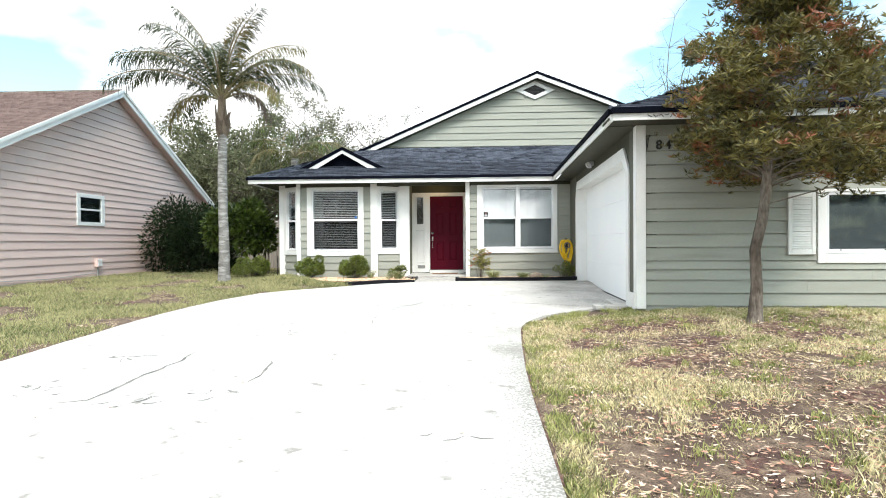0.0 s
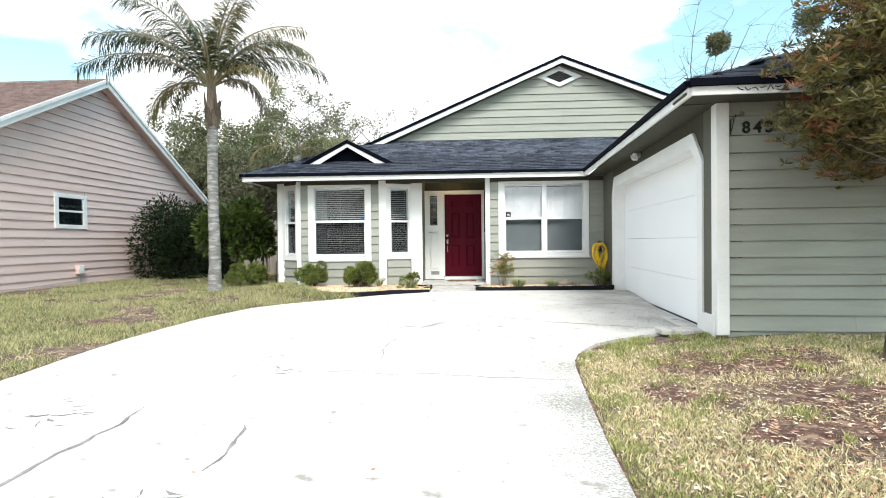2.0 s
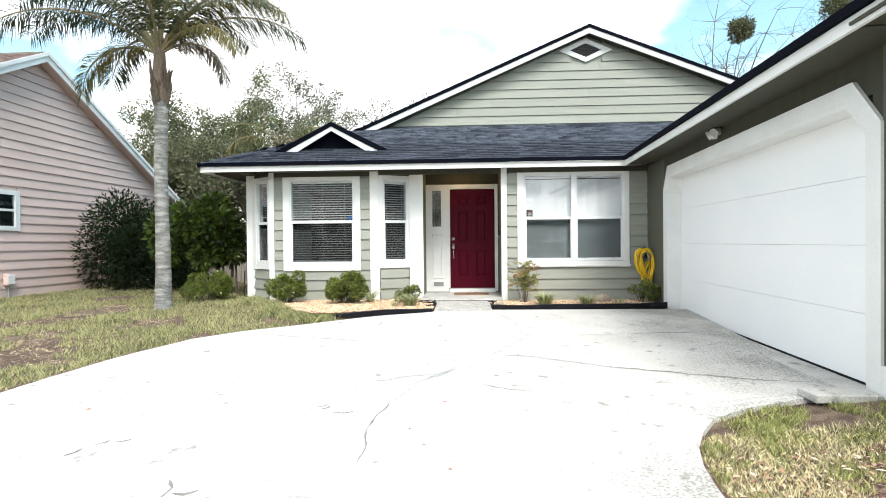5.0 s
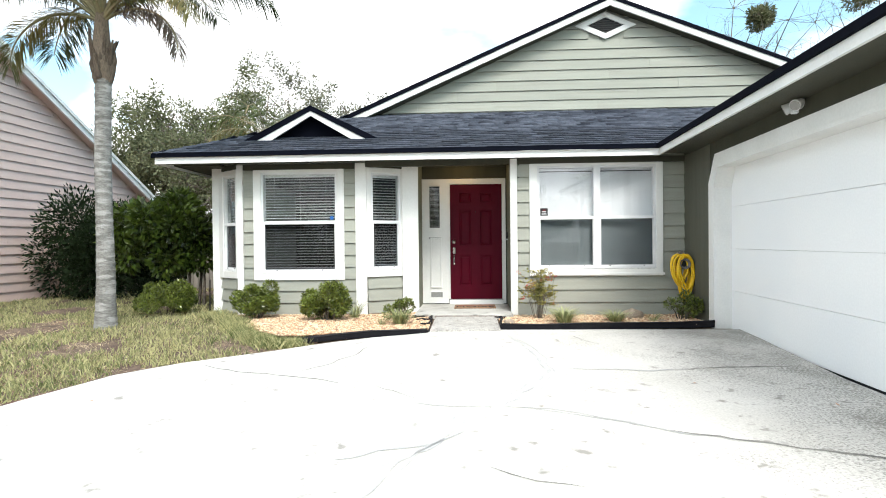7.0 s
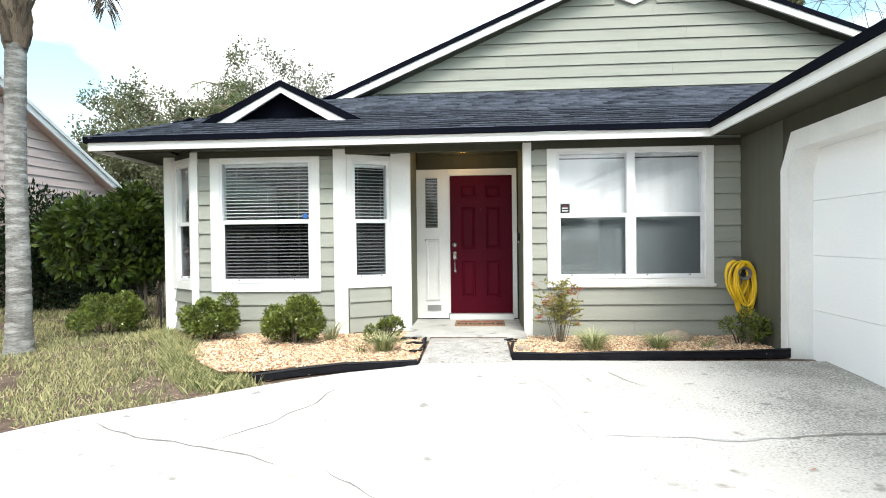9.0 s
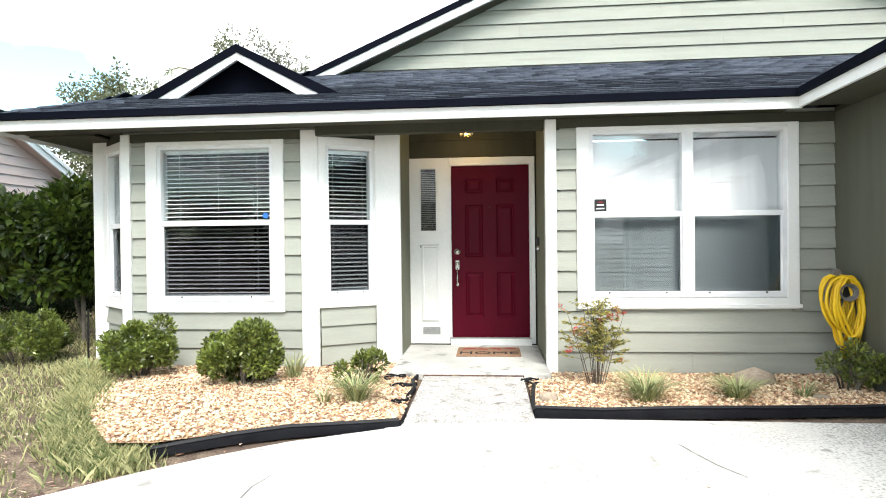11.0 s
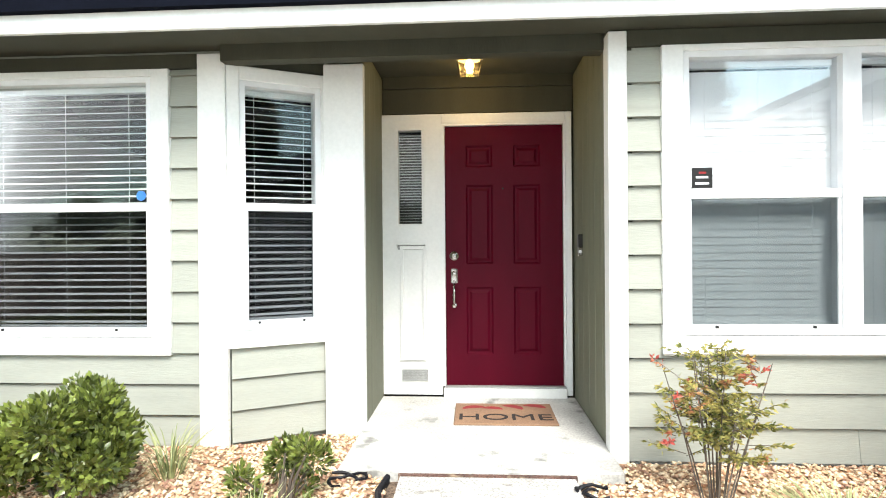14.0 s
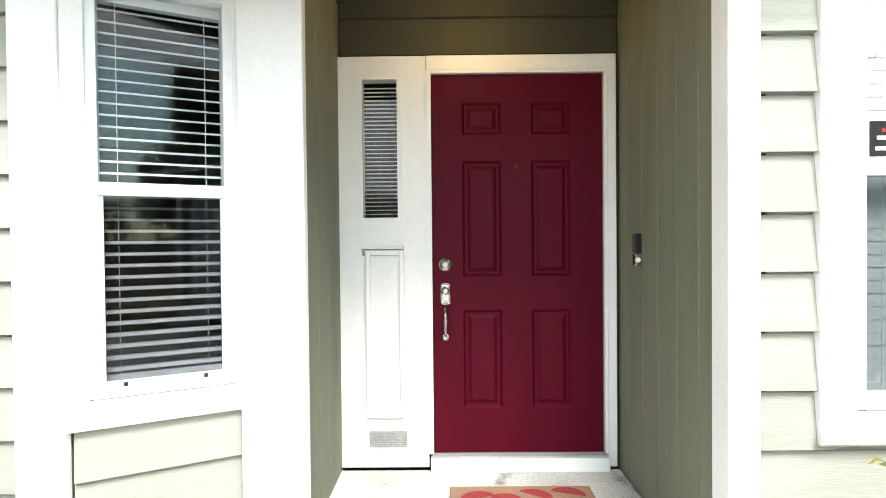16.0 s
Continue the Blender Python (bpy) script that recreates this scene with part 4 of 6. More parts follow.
quad_shingles("shingles", groof, (-0.44, 6.4, EV), (-0.44, -0.49, EV), gu2, 26, lambda s, r: s < 6.94 - r * gu2.x, SHINGLE, width=0.34)


# ---- windows ----
def window(name, M, x0, x1, z0, z1, glass_x, gz0, gz1, rail, label, trim=True, slats=None, closed=False, tint=GLASS, lower=None, depth=0.10, trim_w=None):
    w = empty(name, M, label=label, category="window", kind="structure")
    gx0, gx1 = glass_x[0][0], glass_x[-1][1]
    if trim:
        bm = boxes((x0, gx0 - 0.035, -0.045, -0.003, z0, z1), (gx1 + 0.035, x1, -0.045, -0.003, z0, z1),
                   (gx0 - 0.035, gx1 + 0.035, -0.045, -0.003, gz1 + 0.035, z1), (gx0 - 0.035, gx1 + 0.035, -0.045, -0.003, z0, gz0 - 0.04), bevel=0.003)
        part("trim_board", bm, WHITE, w)
    f = 0.035
    bm = boxes((gx0 - f, gx0, -0.03, depth, gz0 - f, gz1 + f), (gx1, gx1 + f, -0.03, depth, gz0 - f, gz1 + f),
               (gx0, gx1, -0.03, depth, gz1, gz1 + f), (gx0, gx1, -0.035, depth, gz0 - f, gz0))
    for (a, b), (c, d) in zip(glass_x, glass_x[1:]):
        box(bm, b, c, -0.03, depth, gz0, gz1)
    part("window_frame", bm, VINYL, w)
    for a, b in glass_x:
        part("meeting_rail", boxes((a, b, -0.022, 0.035, rail - 0.025, rail + 0.025), bevel=0.003), VINYL, w)
        part("sash", boxes((a, a + 0.015, -0.012, 0.02, gz0, rail - 0.025), (b - 0.015, b, -0.012, 0.02, gz0, rail - 0.025),
                           (a + 0.015, b - 0.015, -0.012, 0.02, gz0, gz0 + 0.02)), VINYL, w)
        p = part("pane", boxes((a, b, 0.022, 0.026, rail + 0.02, gz1)), tint, w)
        q = part("pane", boxes((a + 0.01, b - 0.01, 0.000, 0.004, gz0 + 0.02, rail - 0.02)), lower or SCREEN, w)
        p.visible_shadow = q.visible_shadow = False
        for fx in (0.18, 0.82):
            cx = a + (b - a) * fx
            part("clip", boxes((cx - 0.008, cx + 0.008, -0.026, -0.012, gz0 - 0.012, gz0 + 0.016), bevel=0.002), GLOSS_BLACK, w)
    if slats:
        for a, b in glass_x:
            bl = empty("window_blind", M, label=("closed white slatted blind behind the window" if closed else "lowered white slatted blind with open slats behind the window"),
                       category="blind", group="window blinds")
            part("headrail", boxes((a - 0.01, b + 0.01, 0.06, 0.10, gz1 - 0.035, gz1 + 0.02)), SLAT, bl)
            mesh = None
            z = gz0 + 0.05
            while z < gz1 - 0.05:
                if mesh is None:
                    ang = radians(85 if closed else 14)
                    hw = 0.0275 if closed else 0.02
                    c, s = math.cos(ang) * hw, math.sin(ang) * hw
                    bm = bmesh.new()
                    q = [(a, 0.08 - c, -s), (b, 0.08 - c, -s), (b, 0.08, 0.004), (a, 0.08, 0.004), (b, 0.08 + c, s), (a, 0.08 + c, s)]
                    v = [bm.verts.new(p) for p in q] + [bm.verts.new((p[0], p[1], p[2] - 0.003)) for p in q]
                    for fc in ((0, 1, 2, 3), (3, 2, 4, 5), (7, 6, 9, 8), (8, 9, 11, 10), (0, 6, 7, 1), (5, 4, 10, 11)):
                        bm.faces.new([v[i] for i in fc])
                    ob = part("slat", bm, SLAT, bl)
                    mesh = ob.data
                else:
                    ob = new("slat", mesh)
                    ob.parent = bl
                ob.location = (0, 0, z)
                z += slats
            part("bottom_rail", boxes((a, b, 0.06, 0.10, gz0 + 0.005, gz0 + 0.03)), SLAT, bl)
            n = 2 if b - a < 0.5 else 3
            for k in range(n):
                cx = a + (b - a) * (0.14 + 0.72 * k / (n - 1))
                part("cord", boxes((cx - 0.0012, cx + 0.0012, 0.052, 0.055, gz0 + 0.02, gz1 - 0.03)), SLAT, bl)
    return w


window("window_1", M_BAY, CW[0], CW[1], CW[2], CW[3], [(-4.44, -3.26)], 1.23, 2.79, 2.01, "white framed bay window with slatted blind", slats=0.045)
window("window_2", M_BR, 0.0, 0.655, 1.12, 2.89, [(0.11, 0.55)], 1.265, 2.77, 2.01, "narrow white framed angled bay window with slatted blind", slats=0.045)
window("window_3", M_BL, 0.10, 0.69, 1.11, 2.89, [(0.27, 0.62)], 1.265, 2.77, 2.0, "narrow white framed angled bay window", slats=0.045)
window("window_4", M_FRONT, RW[0], RW[1], RW[2], RW[3], [(0.0, 0.83), (0.93, 1.74)], 1.275, 2.80, 2.03, "wide white framed double window reflecting the sky", slats=0.045, closed=True, tint=GLASS_SKY, lower=SCREEN_PALE)
w5 = window("window_5", M_GFRONT, GW[0], GW[1], GW[2], GW[3], [(2.43, 3.28), (3.36, 4.24)], 1.27, 2.0, 2.02, "white framed garage window with grey shade", trim=True)
part("roller_shade", boxes((2.4, 4.27, 0.06, 0.066, 1.25, 2.03)), SCREEN_GREY, w5, "grey drawn shade")
part("trim", boxes((RW[0] - 0.005, RW[1] + 0.02, -0.06, -0.046, RW[2] + 0.01, RW[2] + 0.05), bevel=0.003), WHITE, m=M_FRONT, kind="structure", label="white window sill nose", category="trim")

# rooms behind the windows, indoor shade painted into their near-black walls
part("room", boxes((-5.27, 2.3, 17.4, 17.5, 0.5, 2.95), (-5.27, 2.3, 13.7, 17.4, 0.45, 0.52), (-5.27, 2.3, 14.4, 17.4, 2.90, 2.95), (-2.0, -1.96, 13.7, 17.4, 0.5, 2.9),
                   (-0.42, -0.38, 14.3, 17.4, 0.5, 2.9), (2.25, 2.3, 13.15, 17.4, 0.5, 2.9)), ROOM, kind="structure", label="plain rooms behind the windows, painted dark for indoor shade", category="room")
part("room", boxes((2.2, 4.5, 0.9, 0.95, 0.5, 2.5)), ROOM, m=M_GFRONT, kind="structure", label="plain room behind the garage window, painted dark for indoor shade", category="room")

# ---- front door ----
door = empty("door_1", M_DOOR, label="closed burgundy six panel front door with nickel hardware", category="door", kind="structure")
DX0, DX1, DZ0, DZ1 = -1.44, -0.53, 0.66, 2.69
pan = [(0.16, 0.37), (0.53, 0.74)]
pz = [(0.24, 0.77), (0.95, 1.57), (1.71, 1.88)]
bm = bmesh.new()
holes = [(DX0 + a, DX0 + b, DZ0 + c, DZ0 + d) for a, b in pan for c, d in pz]
wall_mesh(bm, DX0, DX1, DZ0, DZ1, 0.0, 0.02, holes)
box(bm, DX0, DX1, 0.0201, 0.044, DZ0, DZ1)
part("leaf", bm, RED, door)
for a, b, c, d in holes:
    bm = bmesh.new()
    o = [(a, c), (b, c), (b, d), (a, d)]
    for k, (ins, y) in enumerate(((0.0, 0.001), (0.012, 0.014), (0.022, 0.014), (0.042, 0.004))):
        pass
    rings = []
    for ins, y in ((0.0, 0.0), (0.014, 0.015), (0.026, 0.015), (0.046, 0.003)):
        rings.append([bm.verts.new(p) for p in ((a + ins, y, c + ins), (b - ins, y, c + ins), (b - ins, y, d - ins), (a + ins, y, d - ins))])
    for r, q in zip(rings, rings[1:]):
        for k in range(4):
            bm.faces.new((r[k], r[(k + 1) % 4], q[(k + 1) % 4], q[k]))
    bm.faces.new(rings[-1])
    part("door_panel", bm, RED, door, fix=False)
part("peephole", lathe(bmesh.new(), [(0.008, 0), (0.008, -0.006), (0.004, -0.008)], (DX0 + 0.45, 0, DZ0 + 1.54), "Y", 10), GLOSS_BLACK, door)
bm = bmesh.new()
lathe(bm, [(0.036, 0), (0.036, -0.008), (0.028, -0.016), (0.016, -0.022), (0.014, -0.024)], (DX0 + 0.065, 0, 1.675), "Y", 20)
part("deadbolt", bm, NICKEL, door, "round nickel deadbolt")
h = part("handle", boxes((DX0 + 0.04, DX0 + 0.09, -0.012, 0.0, 1.46, 1.575), bevel=0.008), NICKEL, door, "nickel handle set")
part("cylinder", lathe(bmesh.new(), [(0.022, -0.01), (0.022, -0.02), (0.012, -0.026)], (DX0 + 0.065, 0, 1.535), "Y", 16), NICKEL, h)
part("thumb_latch", boxes((DX0 + 0.055, DX0 + 0.075, -0.04, -0.01, 1.472, 1.48), bevel=0.003), NICKEL, h)
bm = tube(bmesh.new(), [(DX0 + 0.065, -0.008, 1.45), (DX0 + 0.065, -0.045, 1.435), (DX0 + 0.065, -0.052, 1.38), (DX0 + 0.065, -0.042, 1.31), (DX0 + 0.065, -0.008, 1.29)], [0.008, 0.009, 0.011, 0.009, 0.008], 10)
part("grip", bm, NICKEL, h, smooth=True)
part("grip_base", lathe(bmesh.new(), [(0.018, 0), (0.018, -0.01), (0.008, -0.014)], (DX0 + 0.065, 0, 1.285), "Y", 14), NICKEL, h)

fr = empty("door_frame", M_DOOR, label="white front door frame with narrow sidelight panel", category="door frame", kind="structure")
SX0, SX1, SZ0, SZ1 = -1.81, -1.625, 1.93, 2.665
bm = bmesh.new()
wall_mesh(bm, -1.945, DX0 - 0.03, 0.585, 2.79, -0.01, 0.06, [(SX0, SX1, SZ0, SZ1)])
part("side_panel", bm, WHITE, fr)
part("casing", boxes((DX1 + 0.02, -0.46, -0.02, 0.06, 0.585, 2.79), (DX0 - 0.03, DX1 + 0.02, -0.02, 0.06, 2.71, 2.79), bevel=0.004), WHITE, fr)
part("stop", boxes((DX0 - 0.03, DX0 - 0.004, -0.026, 0.05, DZ0, 2.71), (DX1 + 0.004, DX1 + 0.02, -0.026, 0.05, DZ0, 2.71), (DX0 - 0.004, DX1 + 0.004, -0.026, 0.05, 2.694, 2.71)), WHITE, fr)
part("threshold", boxes((DX0 - 0.02, DX1 + 0.02, -0.06, 0.05, 0.572, 0.645), bevel=0.004), WHITE, fr, "worn white door sill")
part("sill_plate", boxes((DX0 - 0.01, DX1 + 0.01, -0.05, 0.02, 0.646, 0.657)), GREYMETAL, fr, "grey metal sill plate")
sb = boxes((SX0 - 0.022, SX0, -0.024, 0.0, SZ0 - 0.022, SZ1 + 0.022), (SX1, SX1 + 0.022, -0.024, 0.0, SZ0 - 0.022, SZ1 + 0.022), (SX0, SX1, -0.024, 0.0, SZ0 - 0.022, SZ0), (SX0, SX1, -0.024, 0.0, SZ1, SZ1 + 0.022))
part("sidelight_frame", sb, WHITE, fr)
p = part("pane", boxes((SX0, SX1, 0.012, 0.016, SZ0, SZ1)), GLASS, fr)
p.visible_shadow = False
bl = empty("window_blind", M_DOOR, label="narrow white slatted blind in the sidelight", category="blind", group="window blinds")
z = SZ0 + 0.02
while z < SZ1 - 0.02:
    part("slat", boxes((SX0 + 0.003, SX1 - 0.003, 0.035, 0.052, z, z + 0.003)), SLAT, bl)
    z += 0.022
for q in ((-1.80, -1.775, 0.86, 1.755), (-1.62, -1.595, 0.86, 1.755), (-1.775, -1.62, 1.73, 1.755), (-1.775, -1.62, 0.86, 0.885)):
    part("batten", boxes((q[0], q[1], -0.032, -0.01, q[2], q[3]), bevel=0.002), WHITE, fr)
ms = empty("mail_slot", M_DOOR, label="white mail slot, raised flap greyed for its shading", category="mail slot")
# grey colour on the flap paints in its shading
part("flap", boxes((-1.82, -1.60, -0.022, -0.010, 1.728, 1.762), bevel=0.004), GREYMETAL, ms)
part("lip", boxes((-1.825, -1.595, -0.045, -0.011, 1.763, 1.777), bevel=0.002), WHITE, ms)
dv = empty("door_vent", M_DOOR, label="small grey vent low in the white panel", category="vent")
part("frame", boxes((-1.80, -1.575, -0.018, -0.010, 0.688, 0.795), bevel=0.002), WHITE, dv)
part("grille", boxes((-1.79, -1.585, -0.022, -0.0185, 0.698, 0.785)), GREYMETAL, dv)
for k in range(7):
    part("louvre", boxes((-1.787, -1.588, -0.026, -0.0225, 0.702 + k * 0.012, 0.708 + k * 0.012)), GREYMETAL, dv)

# doorbell on the east wall of the recess
db_ = empty("doorbell", label="slim black and silver video doorbell", category="doorbell")
part("body", boxes((-0.472, -0.441, 13.80, 13.85, 1.735, 1.83), bevel=0.004), GLOSS_BLACK, db_)
part("faceplate", boxes((-0.470, -0.441, 13.80, 13.85, 1.675, 1.734), bevel=0.004), NICKEL, db_)
part("button", lathe(bmesh.new(), [(0.012, -0.004), (0.012, 0.0)], (-0.46, 13.799, 1.705), "Y", 12), VINYL, db_)

# entry lamp
lp = empty("ceiling_lamp", Matrix.Translation((-1.24, 13.72, 3.1)), label="lit warm yellow glass and brass ceiling lantern in the entry", category="lamp")
part("base", lathe(bmesh.new(), [(0.10, 0), (0.10, -0.02), (0.085, -0.03)], sides=12), VINYL, lp)
bm = bmesh.new()
for s in (1,):
    v = [bm.verts.new(p) for p in ((-0.085, -0.085, -0.03), (0.085, -0.085, -0.03), (0.085, 0.085, -0.03), (-0.085, 0.085, -0.03),
                                   (-0.062, -0.062, -0.13), (0.062, -0.062, -0.13), (0.062, 0.062, -0.13), (-0.062, 0.062, -0.13))]
    for f in ((0, 1, 5, 4), (1, 2, 6, 5), (2, 3, 7, 6), (3, 0, 4, 7), (4, 5, 6, 7)):
        bm.faces.new([v[i] for i in f])
sh = part("shade", bm, glass_mat("lantern glass", (0.95, 0.85, 0.6), 0.1), lp, "clear bevelled glass")
sh.visible_shadow = False
bm = bmesh.new()
for sx in (-1, 1):
    for sy in (-1, 1):
        tube(bm, [(0.087 * sx, 0.087 * sy, -0.03), (0.064 * sx, 0.064 * sy, -0.132)], 0.005, 5)
part("frame", bm, NICKEL, lp)
part("bulb", lathe(bmesh.new(), [(0.012, -0.03), (0.03, -0.06), (0.034, -0.08), (0.02, -0.105), (0.005, -0.112)], sides=12), BULB, lp, "glowing warm bulb")
lamp = new("ceiling_lamp_light", bpy.data.lights.new("ceiling_lamp_light", "POINT"))
lamp.data.energy, lamp.data.color, lamp.data.shadow_soft_size = 1.3, (1.0, 0.66, 0.25), 0.04
lamp.parent, lamp.location = lp, (0, 0, -0.16)

# pad, walk and doormat
part("pavement_pad", boxes((-1.95, -0.44, 12.68, 14.14, 0.38, 0.572), bevel=0.01), CONCRETE_OLD, kind="structure", label="worn concrete porch slab before the door", category="porch")
bm = slab([(-1.60, 11.36, g(0, 11.4) + 0.055), (-0.69, 11.42, g(0, 11.4) + 0.055), (-0.70, 12.665, 0.545), (-1.61, 12.665, 0.545)], 0.12)
part("pavement_walk", bm, WALK, kind="structure", label="short worn concrete walk to the porch", category="path")
part("seam", boxes((-1.62, -0.69, 12.655, 12.685, 0.50, 0.553)), MULCH, kind="structure", label="dark joint between the porch slab and the walk")
dm = empty("doormat", Matrix.Translation((-1.015, 13.66, 0.572)), label="brown coir doormat with red fruit print and the word HOME", category="doormat")
part("mat", boxes((-0.345, 0.345, -0.24, 0.24, 0.0, 0.014), bevel=0.004), MAT_COIR, dm)


def text_mesh(s, size, thick, material, parent, m, label="", name="lettering", font_scale=1.0):
    cu = bpy.data.curves.new("txt", "FONT")
    cu.body, cu.size, cu.extrude = s, size, thick
    cu.align_x, cu.align_y = "CENTER", "CENTER"
    cu.offset = 0.0035 * font_scale if s != 'HOME' else 0.0
    ob = bpy.data.objects.new("txt", cu)
    scene.collection.objects.link(ob)
    dg_ = bpy.context.evaluated_depsgraph_get()
    me = bpy.data.meshes.new_from_object(ob.evaluated_get(dg_))
    bpy.data.objects.remove(ob)
    me.materials.clear()
    me.materials.append(material)
    o = new(name, me)
    o.parent = parent
    o.matrix_basis = m
    return tagged(o, label=label)


text_mesh("HOME", 0.185, 0.0015, MAT_DARK, dm, Matrix.Translation((0, -0.10, 0.0155)) @ Matrix.Diagonal((1.25, 1, 1, 1)), "dark word HOME")
for cx, cy, r, tilt in ((-0.21, 0.11, 0.085, 0.25), (-0.08, 0.095, 0.075, -0.2), (0.06, 0.13, 0.085, -0.6), (0.22, 0.15, 0.085, -0.35)):
    bm = bmesh.new()
    ring = [(r * math.cos(math.pi * k / 10), r * math.sin(math.pi * k / 10) * 0.85) for k in range(11)]
    v = [bm.verts.new((cx + x * math.cos(tilt) - y * math.sin(tilt), cy + x * math.sin(tilt) + y * math.cos(tilt), 0.0152)) for x, y in ring]
    bm.faces.new(v)
    part("print", bm, MAT_RED, dm)

# window stickers
st = empty("window_sticker", M_FRONT, label="small black security sticker on the window", category="sticker")
part("label", boxes((-0.0 + 0.012, 0.125, -0.028, -0.0265, 2.065, 2.18)), GLOSS_BLACK, st)
for k, (a, b, z, mm) in enumerate(((0.05, 0.09, 2.145, MAT_RED), (0.035, 0.10, 2.12, VINYL), (0.03, 0.105, 2.085, VINYL))):
    part("bar", boxes((a, b, -0.0295, -0.0283, z, z + 0.012)), mm, st)
part("window_sticker", lathe(bmesh.new(), [(0.032, 0), (0.032, -0.003)], (-3.325, 13.188, 2.085), "Y", 12), BLUE, label="small round blue sticker on the bay window", category="sticker")

# shutter beside the garage window
su = empty("shutter", M_GFRONT, label="white louvred window shutter", category="shutter")
bm = boxes((1.92, 1.965, -0.06, -0.028, 1.22, 2.03), (2.21, 2.255, -0.06, -0.028, 1.22, 2.03), (1.965, 2.21, -0.06, -0.028, 1.97, 2.03), (1.965, 2.21, -0.06, -0.028, 1.22, 1.29), bevel=0.003)
part("frame", bm, WHITE, su)
z = 1.30
while z < 1.96:
    bm = bmesh.new()
    v = [bm.verts.new(p) for p in ((1.965, -0.055, z), (2.21, -0.055, z), (2.21, -0.035, z + 0.03), (1.965, -0.035, z + 0.03), (1.965, -0.049, z - 0.004), (2.21, -0.049, z - 0.004), (2.21, -0.03, z + 0.026), (1.965, -0.03, z + 0.026))]
    for f in ((0, 1, 2, 3), (7, 6, 5, 4), (0, 4, 5, 1), (3, 2, 6, 7), (1, 5, 6, 2), (4, 0, 3, 7)):
        bm.faces.new([v[i] for i in f])
    part("louvre", bm, WHITE, su)
    z += 0.032

# house number and bracket
RX = Matrix.Rotation(radians(90), 4, "X")
hn = empty("house_number", M_GFRONT, label="black metal house number on the garage siding", category="house number")
for k, ch in enumerate("843"):
    text_mesh(ch, 0.17, 0.006, GLOSS_BLACK, hn, Matrix.Translation((0.285 + 0.115 * k, -0.035, 2.69)) @ RX, name="numeral")
br = empty("wall_bracket", M_GFRONT, label="black iron hanging bracket on the white corner board", category="bracket")
part("plate", boxes((0.115, 0.127, -0.062, -0.051, 2.62, 2.78)), GLOSS_BLACK, br)
part("arm", tube(bmesh.new(), [(0.12, -0.06, 2.77), (0.12, -0.17, 2.775), (0.12, -0.19, 2.80)], 0.005, 6), GLOSS_BLACK, br)
part("brace", tube(bmesh.new(), [(0.12, -0.06, 2.64), (0.12, -0.10, 2.68), (0.12, -0.15, 2.77)], 0.005, 6), GLOSS_BLACK, br)

kn = empty("wall_sensor", M_GFRONT, label="small round metal fitting above the house number", category="sensor")
part("body", lathe(bmesh.new(), [(0.022, -0.03), (0.026, -0.045), (0.018, -0.06)], (0.24, 0, 2.84), "Y", 12), NICKEL, kn)
bm = bmesh.new()
rnd = random.Random(77)
for k in range(7):
    x0_ = 0.02 + 0.07 * k
    tube(bm, [(x0_, -0.483, 2.965 + rnd.uniform(0, 0.05)), (x0_ + 0.03, -0.483, 2.965 + rnd.uniform(0, 0.06)), (x0_ + 0.055, -0.483, 2.965 + rnd.uniform(0, 0.05))], 0.005, 5)
part("fascia_mark", bm, MAT_DARK, m=M_GFRONT, kind="structure", label="dark flaked paint marks on the white fascia")
part("garden_stake", tube(bmesh.new(), [(-5.49, 13.42, 0.4), (-5.48, 13.42, 1.08)], 0.012, 6), GLOSS_BLACK, label="thin black stake beside the white corner post", category="stake")
part("wall_cable", tube(bmesh.new(), [(14.0, -0.05, 0.62), (13.4, -0.05, 0.60), (12.2, -0.05, 0.56), (10.5, -0.05, 0.60), (9.3, -0.05, 0.6)], 0.009, 5), GREYMETAL, m=M_NEIGH, label="thin grey cable low on the neighbouring wall", category="cable")

# twin flood light over the garage door
fl = empty("flood_light", M_GSIDE @ Matrix.Translation((-3.3, 0, 2.93)), label="white twin head security flood light with sensor", category="lamp")
part("base", lathe(bmesh.new(), [(0.055, 0), (0.055, -0.03), (0.03, -0.045)], (0, -0.01, 0.0), "Y", 14), VINYL, fl)
for s in (-1, 1):
    R = Matrix.Translation((0.075 * s, -0.07, -0.02)) @ Matrix.Rotation(radians(28 * s), 4, "Z") @ Matrix.Rotation(radians(25), 4, "X")
    hd_ = part("head", lathe(bmesh.new(), [(0.02, 0.05), (0.035, 0.03), (0.05, -0.03), (0.055, -0.06), (0.05, -0.062)], (0, 0, 0), "Y", 14), VINYL, fl, m=R)
    part("lens", lathe(bmesh.new(), [(0.047, -0.063), (0.047, -0.066)], (0, 0, 0), "Y", 14), GREYMETAL, hd_)
    part("arm", tube(bmesh.new(), [(0.01 * s, -0.035, 0), (0.07 * s, -0.05, -0.005)], 0.012, 8), VINYL, fl)
part("sensor", boxes((-0.03, 0.03, -0.10, -0.045, -0.10, -0.05), bevel=0.008), VINYL, fl)

